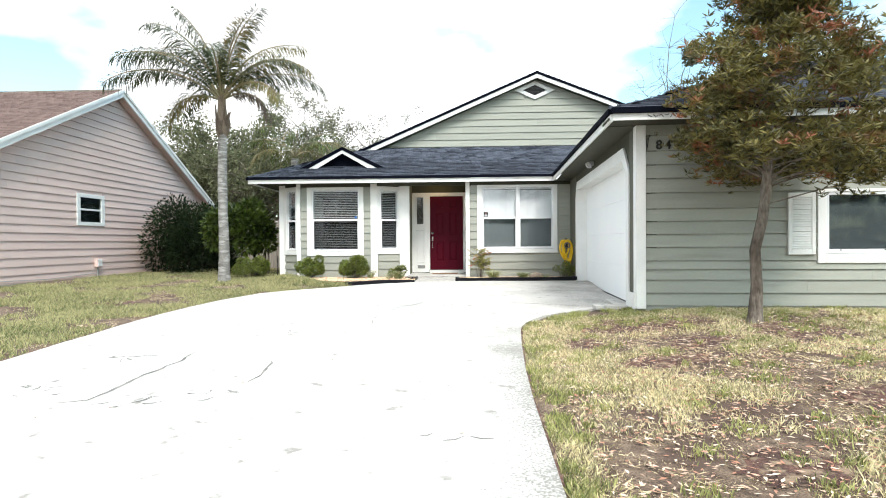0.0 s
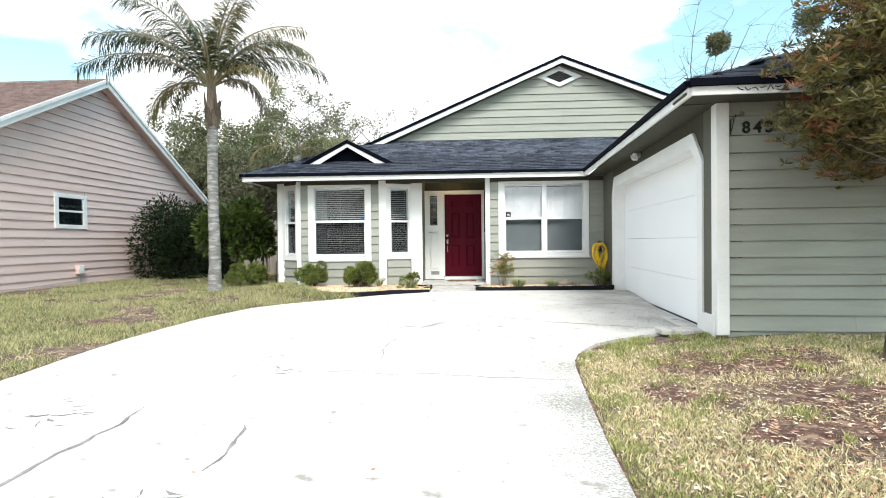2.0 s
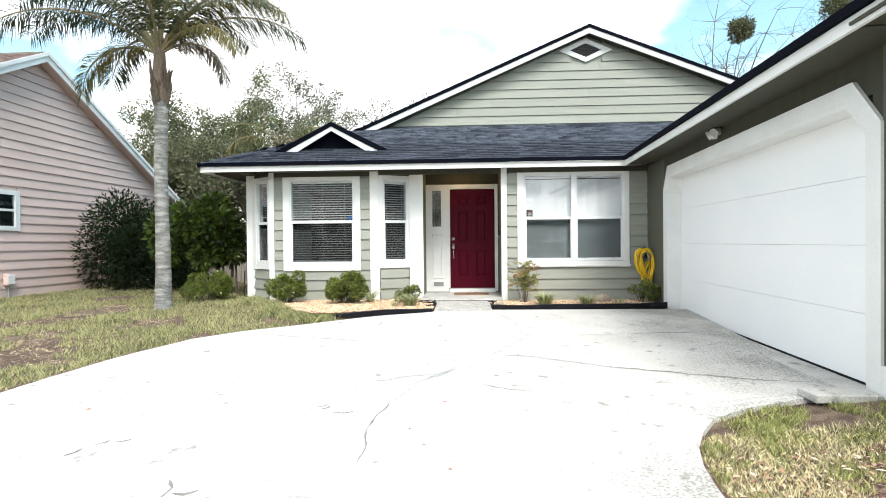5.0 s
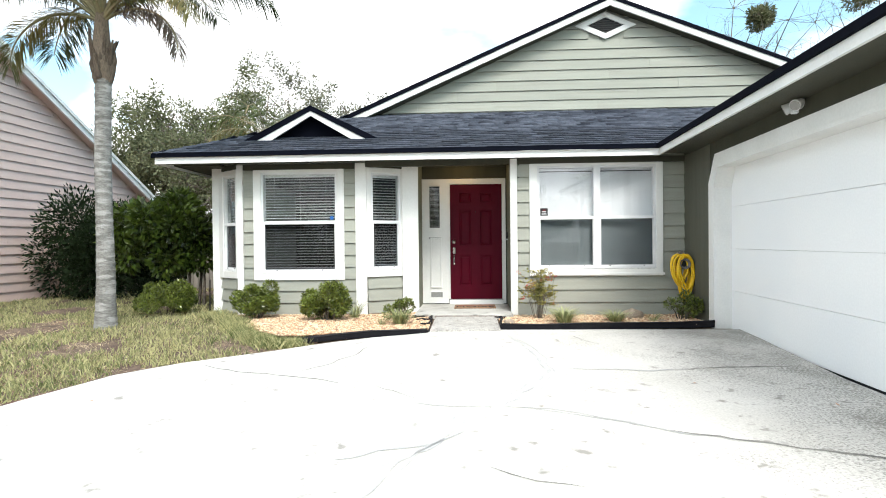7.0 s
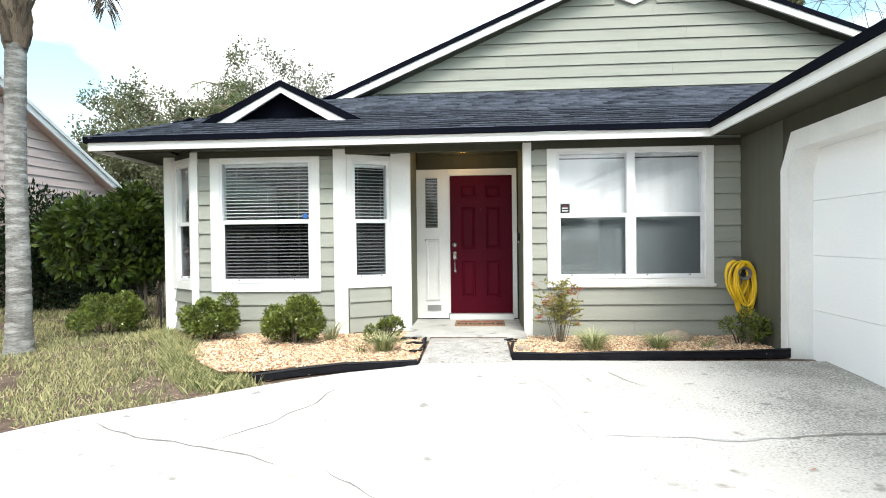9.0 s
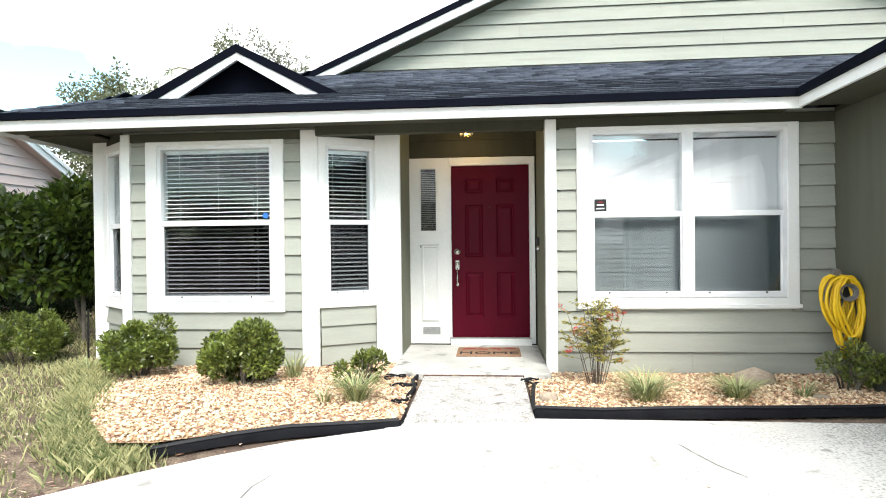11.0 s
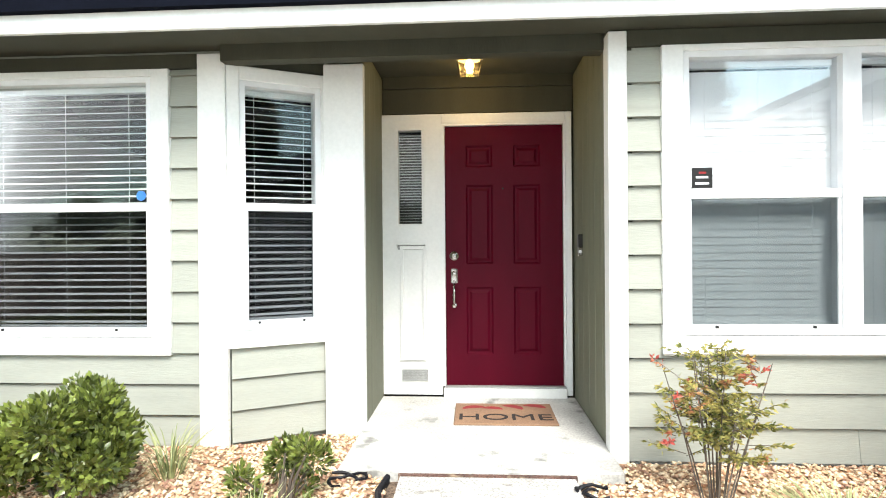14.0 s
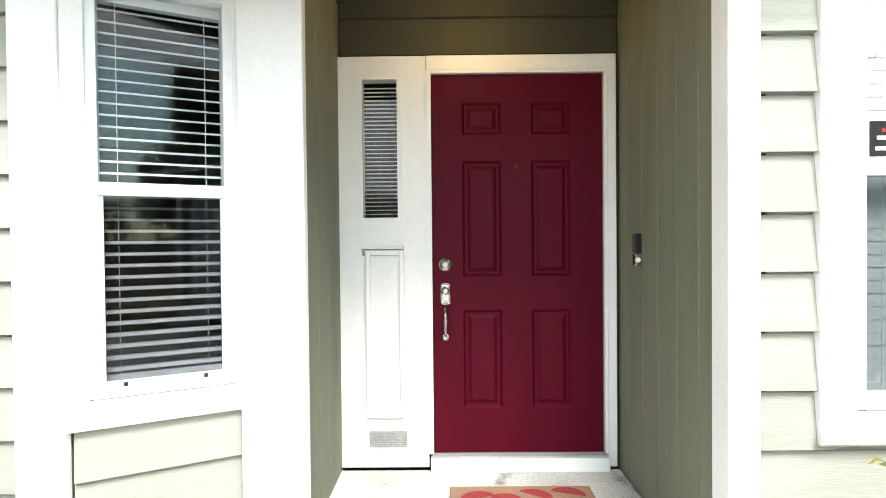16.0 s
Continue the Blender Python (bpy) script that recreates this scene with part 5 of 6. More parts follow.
# hose hung on its hanger
ho = empty("garden_hose", label="coiled yellow garden hose hung on a grey wall hanger", category="hose")
HX, HY, HZ = 2.045, 12.68, 1.30
rnd = random.Random(77)
for k in range(13):
    bm = bmesh.new()
    pts = []
    left = k % 4 == 0
    w, hgt = (0.105, rnd.uniform(0.19, 0.25)) if left else (rnd.uniform(0.075, 0.115), rnd.uniform(0.24, 0.34))
    ox = -0.065 if left else rnd.uniform(-0.01, 0.025)
    lean, dep = rnd.uniform(-0.03, 0.03), rnd.uniform(0.0, 0.13)
    for a in range(33):
        t = 2 * math.pi * a / 32
        pinch = 1 - 0.35 * max(0, -math.cos(t))
        pts.append((HX + ox + w * pinch * math.sin(t) + lean * math.cos(t), HY - 0.02 - dep - 0.02 * (1 - math.cos(t)) + 0.008 * math.sin(3 * t + k), HZ + 0.15 - hgt + hgt * math.cos(t) + 0.006 * math.sin(4 * t + k)))
    part("coil", tube(bm, pts, 0.0125, 8, cap=False), YELLOW, ho, smooth=True)
part("hose_end", tube(bmesh.new(), [(HX - 0.04, HY - 0.08, HZ + 0.05), (HX - 0.055, HY - 0.13, HZ - 0.2), (HX - 0.05, HY - 0.12, HZ - 0.42), (HX + 0.0, HY - 0.10, HZ - 0.56)], 0.0125, 7), YELLOW, ho, smooth=True)
hg = part("hanger", prism([(HX - 0.085, HZ - 0.02), (HX - 0.06, HZ + 0.12), (HX - 0.015, HZ + 0.21), (HX + 0.015, HZ + 0.21), (HX + 0.06, HZ + 0.12), (HX + 0.085, HZ - 0.02), (HX + 0.04, HZ - 0.07), (HX - 0.04, HZ - 0.07)], HY - 0.005, HY + 0.05), HANGER, ho, "grey brown plastic hanger")
part("wall_arm", boxes((HX + 0.0, 2.19, HY + 0.01, HY + 0.07, HZ - 0.03, HZ + 0.12), bevel=0.006), HANGER, ho)
part("hub", lathe(bmesh.new(), [(0.050, HY + 0.0), (0.048, HY - 0.15), (0.075, HY - 0.165), (0.078, HY - 0.175), (0.060, HY - 0.172), (0.045, HY - 0.12)], (HX - 0.005, 0, HZ + 0.02), "Y", 18), HANGER, ho)
# thin black disc paints the dark inside of the horn
part("hub_shade_disc", lathe(bmesh.new(), [(0.044, HY - 0.119), (0.044, HY - 0.1205)], (HX - 0.005, 0, HZ + 0.02), "Y", 18), GLOSS_BLACK, ho, "black disc for the shade in the hanger hollow")

# ---- neighbour's house ----
nh = empty("house", M_NEIGH, label="pinkish beige lap sided house with brown shingle roof and white trim", category="house")
NP, NZ, NS = 14.92, 6.0, 0.512
nr = lambda s: NZ - 0.12 - NS * abs(s - NP)
bm = prism([(9.3, 0.3), (20.5, 0.3), (20.5, nr(20.5)), (NP, NZ - 0.12), (9.3, nr(9.3))], 0, 0.15)
nwall = part("wall", bm, BEIGE, nh)
NWN = (13.22, 14.36, 1.94, 2.81)
boards(nwall, 9.3, 20.5, 0.5, 5.8, BEIGE, [(NWN[0] + 0.04, NWN[1] - 0.04, NWN[2], NWN[3])], exposure=0.2, joint=4.2,
       span=lambda z: (NP - (NZ - 0.14 - z) / NS, NP + (NZ - 0.14 - z) / NS))
part("foundation", boxes((9.25, 20.55, -0.035, 0.0, 0.28, 0.5)), CONCRETE_OLD, nwall, "grey concrete foundation")
part("wall", boxes((9.3, 20.5, 9.0, 9.15, 0.3, 3.0), (9.3, 9.45, 0.15, 9.0, 0.3, 3.0), (20.35, 20.5, 0.15, 9.0, 0.3, 3.0)), BEIGE, nh)
nroof = part("roof", slab([(8.9, -0.25, NZ - NS * 6.02), (NP, -0.25, NZ), (NP, 9.4, NZ), (8.9, 9.4, NZ - NS * 6.02)], 0.08), SHINGLE_BROWN, nh)
part("roof", slab([(NP, -0.25, NZ), (20.95, -0.25, NZ - NS * 6.03), (20.95, 9.4, NZ - NS * 6.03), (NP, 9.4, NZ)], 0.08), SHINGLE_BROWN, nh)
quad_shingles("shingles", nroof, (8.9, -0.25, NZ - NS * 6.02), (8.9, 9.4, NZ - NS * 6.02), (1, 0, NS), 47, lambda s, r: True, SHINGLE_BROWN, width=0.35)
for y0, y1, z0, z1, mm, nm in ((-0.30, -0.255, -0.20, -0.0, WHITE, "rake_board"), (-0.33, -0.302, -0.06, 0.03, WHITE, "drip_edge")):
    bm = bmesh.new()
    prism([(8.85, NZ - NS * 6.07 + z0), (NP, NZ + z0), (NP, NZ + z1), (8.85, NZ - NS * 6.07 + z1)], y0, y1, bm)
    prism([(NP, NZ + z0), (21.0, NZ - NS * 6.08 + z0), (21.0, NZ - NS * 6.08 + z1), (NP, NZ + z1)], y0, y1, bm)
    part(nm, bm, mm, nh, "white rake trim")
bm = bmesh.new()
prism([(8.9, NZ - NS * 6.02 - 0.16), (NP, NZ - 0.16), (NP, NZ - 0.14), (8.9, NZ - NS * 6.02 - 0.14)], -0.254, -0.03, bm)
prism([(NP, NZ - 0.16), (20.95, NZ - NS * 6.03 - 0.16), (20.95, NZ - NS * 6.03 - 0.14), (NP, NZ - 0.14)], -0.254, -0.03, bm)
part("soffit", bm, BEIGE, nh)
part("ridge_cap", prism([(NP - 0.16, NZ - 0.16 * NS + 0.015), (NP, NZ + 0.035), (NP + 0.16, NZ - 0.16 * NS + 0.015), (NP, NZ + 0.004)], -0.24, 9.4), BARK, nh, "dark ridge cap")
nw = empty("window", parent=nh)
tagged(nw, label="small white framed sash window")
a, b, c, d = NWN
part("frame", boxes((a, a + 0.13, -0.05, -0.001, c, d), (b - 0.13, b, -0.05, -0.001, c, d), (a + 0.13, b - 0.13, -0.05, -0.001, d - 0.1, d), (a + 0.13, b - 0.13, -0.05, -0.001, c, c + 0.1),
                    (a + 0.13, b - 0.13, -0.035, -0.001, (c + d) / 2 - 0.02, (c + d) / 2 + 0.03), bevel=0.003), WHITE, nw)
# added grey sheet; its colour stands in for the pane's blue-grey reflection
part("shade", boxes((a + 0.13, b - 0.13, -0.006, -0.002, c + 0.1, d - 0.1)), SCREEN_GREY, nw, "grey sheet behind glass")
part("pane", boxes((a + 0.13, b - 0.13, -0.014, -0.010, c + 0.1, d - 0.1)), glass_mat("dark glass", (0.50, 0.56, 0.60), 0.08), nw)
ub = empty("utility_box", M_NEIGH @ Matrix.Translation((14.0, 0, 0.78)), label="small beige electrical outlet box on the neighbouring wall", category="utility box")
part("box", boxes((-0.10, 0.10, -0.13, -0.024, 0, 0.24), bevel=0.01), BEIGE, ub)
part("lid", boxes((-0.085, 0.085, -0.142, -0.131, 0.02, 0.22), bevel=0.004), WHITE, ub)
part("conduit", tube(bmesh.new(), [(0.0, -0.06, 0.0), (0.0, -0.06, -0.38)], 0.018, 8), GREYMETAL, ub)

# fence between the houses
fe = empty("fence", label="weathered grey wooden picket privacy fence", category="fence")
x = -10.6
k = 0
while x < -5.5:
    h = 2.28 + 0.03 * math.sin(k * 1.7)
    part("picket", prism([(x, 0.5), (x + 0.135, 0.5), (x + 0.135, h - 0.04), (x + 0.10, h), (x + 0.035, h), (x, h - 0.04)], 18.8, 18.82), WOOD_GREY, fe)
    x += 0.148
    k += 1
for z in (0.8, 1.9):
    part("rail", boxes((-10.6, -5.45, 18.822, 18.86, z, z + 0.09)), WOOD_GREY, fe)


# ---- garden beds ----
def bed(name, pts, label, seed, density=900, edging=()):
    rnd = random.Random(seed)
    bm = bmesh.new()
    v = [bm.verts.new((x, y, bedz(y))) for x, y in pts]
    f = bm.faces.new(v)
    bmesh.ops.triangulate(bm, faces=[f])
    ob = part(name, bm, BEDSOIL, kind="structure", label=label, category="garden bed")
    P = np.array(pts)
    x0, y0, x1, y1 = P[:, 0].min(), P[:, 1].min(), P[:, 0].max(), P[:, 1].max()
    V, F = [], []
    for _ in range(int((x1 - x0) * (y1 - y0) * density * 2.7)):
        x, y = rnd.uniform(x0, x1), rnd.uniform(y0, y1)
        if not inside(x, y, pts):
            continue
        s = rnd.uniform(0.007, 0.022)
        a = rnd.uniform(0, 6.28)
        ca, sa = math.cos(a), math.sin(a)
        zc = bedz(y) + 0.002 + rnd.uniform(0.0, 0.014)
        tilt = rnd.uniform(-0.35, 0.35)
        i = len(V)
        for dx, dy, dz in ((1, 0, 0), (0.2, 0.75, 0), (-0.9, 0.35, 0), (-0.6, -0.6, 0), (0.45, -0.65, 0), (0.1, 0.05, 0.55), (-0.1, 0, -0.5)):
            px, py = dx * s * rnd.uniform(0.8, 1.2), dy * s * rnd.uniform(0.8, 1.2)
            V.append((x + px * ca - py * sa, y + px * sa + py * ca, zc + dz * s + px * tilt))
        for q in range(5):
            F.append((i + q, i + (q + 1) % 5, i + 5))
            F.append((i + (q + 1) % 5, i + q, i + 6))
    raw("pebbles", V, F, PEBBLE, kind="stuff", label="orange and cream pebble chips in the garden bed", category="pebbles")
    return ob


def inside(x, y, pts):
    c = False
    j = len(pts) - 1
    for i in range(len(pts)):
        (xi, yi), (xj, yj) = pts[i], pts[j]
        if (yi > y) != (yj > y) and x < (xj - xi) * (y - yi) / (yj - yi) + xi:
            c = not c
        j = i
    return c


BED_L = [(-3.35, 10.75), (-3.07, 10.76), (-2.69, 10.98), (-2.34, 11.12), (-1.82, 11.27), (-1.62, 11.33), (-1.63, 11.7), (-1.66, 12.2), (-1.67, 12.65), (-1.95, 12.72), (-1.96, 13.38), (-2.2, 13.38), (-2.75, 13.12), (-4.85, 13.12),
         (-5.1, 13.2), (-4.9, 12.9), (-4.5, 12.4), (-4.1, 11.6), (-3.7, 11.1)]
BED_R = [(-0.68, 11.56), (0.38, 11.6), (1.03, 11.65), (2.1, 11.72), (2.17, 12.95), (-0.43, 12.95), (-0.43, 12.66), (-0.66, 12.64)]
bed("ground_bed", BED_L, "pebbled garden bed under the bay window", 5)
bed("ground_bed", BED_R, "pebbled garden bed under the double window", 6, 800)


def edging(pts, h, label, seed):
    e = empty("garden_edging", label=label, category="edging")
    for (x0, y0), (x1, y1) in zip(pts, pts[1:]):
        d = Vector((x1 - x0, y1 - y0, 0))
        n = Vector((d.y, -d.x, 0)).normalized() * 0.012
        bm = bmesh.new()
        h0, h1 = h * (0.95 + 0.13 * math.sin(x0 * 4.1 + y0)), h * (0.95 + 0.13 * math.sin(x1 * 4.1 + y1))
        base = [(x0, y0), (x1, y1)]
        q = []
        for (x, y), hh_ in zip(base, (h0, h1)):
            zb_ = g(x, y) + 0.02
            q.append([bm.verts.new((x + n.x * s, y + n.y * s, z)) for s, z in ((1, zb_), (-1, zb_), (-1, zb_ + hh_), (1, zb_ + hh_))])
        for k in range(4):
            bm.faces.new((q[0][k], q[0][(k + 1) % 4], q[1][(k + 1) % 4], q[1][k]))
        bm.faces.new(q[0][::-1])
        bm.faces.new(q[1])
        tube(bm, [(x0, y0, g(x0, y0) + 0.02 + h0), (x1, y1, g(x1, y1) + 0.02 + h1)], 0.017, 6)
        part("strip", bm, PLASTIC_BLACK, e)


edging([(-3.07, 10.74), (-2.69, 10.96), (-2.34, 11.10), (-1.82, 11.25), (-1.63, 11.31)], 0.068, "black plastic edging strip round the bed", 1)
edging([(-1.63, 11.31), (-1.61, 11.45), (-1.64, 11.7), (-1.66, 11.95), (-1.64, 12.2), (-1.69, 12.45), (-1.67, 12.62)], 0.035, "sunken black plastic edging strip beside the walk", 6)
edging([(-0.63, 12.3), (-0.66, 12.0), (-0.68, 11.7), (-0.68, 11.56)], 0.045, "low black plastic edging strip beside the walk", 4)
edging([(-0.68, 11.55), (-0.2, 11.57), (0.38, 11.59), (1.03, 11.64), (1.6, 11.69), (2.12, 11.72)], 0.075, "black plastic edging strip along the bed", 2)


def curl(x, y, r, seed):
    """A loose crumpled end of the plastic edging, rolled out of the soil."""
    rnd = random.Random(seed)
    e = empty("edging_scrap", Matrix.Translation((x, y, bedz(y) + 0.012)), label="loose crumpled end of black plastic edging", category="edging")
    for j in range(2):
        pts = []
        a0 = rnd.uniform(0, 6.28)
        for k in range(9):
            a = a0 + k * 0.45
            q = r * (0.5 + 0.09 * k)
            pts.append((q * math.cos(a), q * 0.6 * math.sin(a) + 0.03 * (j - 1), 0.004 + 0.016 * abs(math.sin(k * 0.9 + j))))
        part("strip", tube(bmesh.new(), pts, [0.006 + 0.005 * rnd.random() for _ in pts], 6, 0.5), PLASTIC_BLACK, e)


curl(-1.86, 12.62, 0.11, 1)
curl(-1.74, 12.30, 0.10, 2)
curl(-0.62, 12.52, 0.09, 3)
curl(-1.70, 11.78, 0.06, 4)


# ---- vegetation ----
def blades(name, pts_xy, hmin, hmax, wid, material, seed, label, lean=0.6, zfun=None, cat="grass"):
    rs = np.random.RandomState(seed)
    n = len(pts_xy)
    P = np.asarray(pts_xy)
    z = np.array([(zfun or g)(x, y) for x, y in P])
    h = rs.uniform(hmin, hmax, n)
    a = rs.uniform(0, 2 * np.pi, n)
    b = rs.uniform(0, 2 * np.pi, n)
    l = rs.uniform(0.1, lean, n) * h
    w = wid * rs.uniform(0.6, 1.2, n)
    base = np.stack([P[:, 0], P[:, 1], z - 0.005], 1)
    side = np.stack([np.cos(a), np.sin(a), np.zeros(n)], 1) * w[:, None]
    ld = np.stack([np.cos(b), np.sin(b), np.zeros(n)], 1) * l[:, None]
    V = np.stack([base - side, base + side, base + side * 0.7 + ld * 0.4 + np.array([0, 0, 1.0]) * h[:, None] * 0.6, base + ld + np.array([0, 0, 1.0]) * h[:, None]], 1).reshape(-1, 3)
    i = np.arange(n)[:, None] * 4
    F = np.concatenate([i + np.array([[0, 1, 2]]), i + np.array([[0, 2, 3]])], 0)
    return raw(name, V, F, material, kind="stuff", label=label, category=cat)


def nz(x, y, s, o=0.0):
    return noise.noise(Vector((x * s, y * s, o)))


PATCHES = ((1.35, 5.45, 0.45, 0.42), (2.0, 5.3, 0.5, 0.4), (3.05, 4.55, 0.62, 0.5), (1.35, 3.75, 0.36, 0.26), (2.55, 2.35, 0.42, 0.34), (1.95, 4.35, 0.4, 0.24), (1.25, 1.55, 0.3, 0.2), (0.85, 4.7, 0.22, 0.3), (-6.6, 8.2, 0.6, 0.4), (-5.6, 9.4, 0.5, 0.22))
rs = np.random.RandomState(3)
L_pts, R_pts = [], []
while len(L_pts) < 105000:
    x, y = rs.uniform(-10.8, -1.7), rs.uniform(2.0, 18.5)
    if y > 13 and x > -5.5:
        continue
    if rs.rand() > 1.15 - 0.05 * y:
        continue
    if x > edge(LEFT, y) - 0.12 * rs.rand() - 0.02 - 0.1 * nz(x, y, 4) or (y > 10.6 and inside(x, y, BED_L)):
        continue
    if y > 12.9 and x > -5.2 or (y > 10.6 and x > -3.0):
        continue
    if nz(x, y, 0.9, 2) + 0.5 * nz(x, y, 3, 5) < -0.32 + rs.rand() * 0.25:
        continue
    L_pts.append((x, y))
while len(R_pts) < 120000:
    x, y = rs.uniform(0.1, 8.5), rs.uniform(-1.5, 6.25)
    if x > 3.2 + 0.75 * (y + 1.5):
        continue
    if x < edge(RIGHT, y) + 0.06 * rs.rand() + 0.05 * nz(x, y, 5):
        continue
    if y > 6.2 - 0.05 * (x - 1.88) - 0.05 and x > 1.85:
        continue
    if any(((x - a) / b) ** 2 + ((y - c) / d) ** 2 < 0.75 + 0.4 * rs.rand() and rs.rand() < 0.93 for a, c, b, d in PATCHES):
        continue
    dens = nz(x, y, 0.8, 9) + 0.6 * nz(x, y, 2.6, 4) + (0.5 if y > 5.6 else 0)
    if dens < -0.17 + rs.rand() * 0.42:
        continue
    R_pts.append((x, y))
blades("lawn", L_pts, 0.025, 0.080, 0.0062, GRASS_GREEN, 1, "patchy green and straw coloured lawn", 0.9)
blades("lawn", R_pts, 0.018, 0.052, 0.0046, GRASS, 2, "dry patchy lawn with straw coloured grass", 1.1)

for k, (cx_, cy_, rx_, ry_) in enumerate(PATCHES):
    bm = bmesh.new()
    cv = bm.verts.new((cx_, cy_, g(cx_, cy_) + 0.021))
    ring = []
    for a in range(36):
        t = 2 * math.pi * a / 36
        q = 1 + 0.5 * noise.noise(Vector((math.cos(t) * 1.6, math.sin(t) * 1.6, k * 3.1)))
        x, y = cx_ + rx_ * q * math.cos(t), cy_ + ry_ * q * math.sin(t)
        ring.append(bm.verts.new((x, y, g(x, y) + 0.004)))
    for a in range(36):
        bm.faces.new((cv, ring[a], ring[(a + 1) % 36]))
    part("ground_patch", bm, MULCH, kind="structure", label="bare reddish brown earth patch in the lawn", fix=False)
S_pts = []
while len(S_pts) < 80000:
    x, y = rs.uniform(0.1, 7.0), rs.uniform(-1.0, 6.2)
    if x > 3.2 + 0.75 * (y + 1.5) or x < edge(RIGHT, y) + 0.02 * rs.rand():
        continue
    if nz(x, y, 5, 3) < -0.3 + rs.rand() * 0.5:
        continue
    S_pts.append((x, y))
while len(S_pts) < 104000:
    x, y = rs.uniform(-9, -2.3), rs.uniform(3.0, 13)
    if x > edge(LEFT, y) - 0.01 or (y > 10.6 and (x > -3.0 or inside(x, y, BED_L))) or nz(x, y, 4, 3) < -0.3 + rs.rand() * 0.5:
        continue
    S_pts.append((x, y))
T_pts = []
for k in range(430):
    if k % 5 < 2:
        x, y = rs.uniform(0.7, 7.5), rs.uniform(5.3, 6.6)
    elif k % 5 < 3:
        y = rs.uniform(-0.8, 6.2)
        x = edge(RIGHT, y) + abs(rs.normal(0.1, 0.22))
    else:
        x, y = rs.uniform(0.5, 5.0), rs.uniform(-0.5, 5.2)
    r_ = rs.uniform(0.04, 0.13)
    for _ in range(int(900 * r_)):
        px, py = x + rs.normal(0, r_ * 0.5), y + rs.normal(0, r_ * 0.5)
        if px > edge(RIGHT, py) + 0.02 and not (py > 6.15 and px > 1.85) and math.hypot(px - 2.84, py - 5.10) > 0.14:
            T_pts.append((px, py))
for k in range(45):
    x, y, r_ = rs.uniform(0.75, 1.9), rs.uniform(5.9, 6.72), rs.uniform(0.04, 0.09)
    for _ in range(60):
        px, py = x + rs.normal(0, r_ * 0.6), y + rs.normal(0, r_ * 0.6)
        if px > edge(RIGHT, py) + 0.02 and py < 6.74 and not (py > 6.2 and px > 1.85):
            T_pts.append((px, py))
blades("lawn", T_pts, 0.025, 0.065, 0.0045, GRASS_FRESH, 12, "fresh green grass tufts in the dry lawn", 0.8)
blades("thatch", S_pts, 0.006, 0.022, 0.0052, STRAW, 3, "dry straw coloured thatch lying on the soil", 4.5)

BORDER = [(-5.3, 13.0), (-4.95, 12.75), (-4.55, 12.2), (-4.15, 11.5), (-3.75, 11.0), (-3.42, 10.68), (-3.12, 10.6)]
B_pts = []
while len(B_pts) < 9000:
    k = rs.randint(0, len(BORDER) - 1)
    t = rs.rand()
    (xa, ya), (xb, yb) = BORDER[k], BORDER[k + 1]
    x, y = xa + (xb - xa) * t + rs.normal(0, 0.09), ya + (yb - ya) * t + rs.normal(0, 0.09)
    if x < edge(LEFT, y) - 0.02:
        B_pts.append((x, y))
blades("grass_border", B_pts, 0.05, 0.13, 0.005, GRASS_GREEN, 7, "longer grass growing against the pebble bed", 0.9)

# soil seam; its dark strip also serves as the overhanging grass shadow
for tab, sgn, y0, y1, w in ((LEFT, -1, 1.5, 10.6, 0.07), (RIGHT, 1, -1.0, 6.5, 0.022)):
    pts = [(edge(tab, y) + sgn * w * 0.3, y) for y in np.arange(y0, y1, 0.3)]
    ribbon("ground_edge", pts, w, MULCH, -0.006 if sgn < 0 else -0.004, 0.02, "dark soil seam with painted grass shadow along the driveway edge")

# fallen leaves
V, F = [], []
rnd = random.Random(8)
for k in range(13000):
    if k < 11000:
        x, y = rnd.uniform(0.3, 5.5), rnd.uniform(0.3, 5.9)
        if x < edge(RIGHT, y) + 0.08:
            continue
    elif k < 12700:
        x, y = rnd.uniform(-9, -2.6), rnd.uniform(4, 12.6)
        if x > edge(LEFT, y) - 0.03:
            continue
    else:
        x, y = rnd.uniform(-4.8, 1.7), rnd.uniform(1.5, 11)
        if x > edge(RIGHT, y) - 0.1 or x < edge(LEFT, y) + 0.1 or rnd.random() > 0.22:
            continue
    z = g(x, y) + (0.037 if k >= 12700 else rnd.uniform(0.01, 0.04))
    s, a = rnd.uniform(0.010, 0.030), rnd.uniform(0, 6.28)
    c, d = math.cos(a), math.sin(a)
    i = len(V)
    for px, py, pz in ((-1, 0, 0), (-0.1, 0.36, 0.16), (1, 0, 0.2), (-0.1, -0.36, 0.16), (0, 0, 0.0)):
        V.append((x + (px * c - py * d) * s, y + (px * d + py * c) * s, z + pz * s * rnd.uniform(0, 1.6)))
    F += [(i, i + 4, i + 1), (i + 1, i + 4, i + 2), (i + 2, i + 4, i + 3), (i + 3, i + 4, i)]
raw("fallen_leaves", V, F, DEADLEAF, kind="stuff", label="dry tan leaves scattered on the lawn", category="leaves")


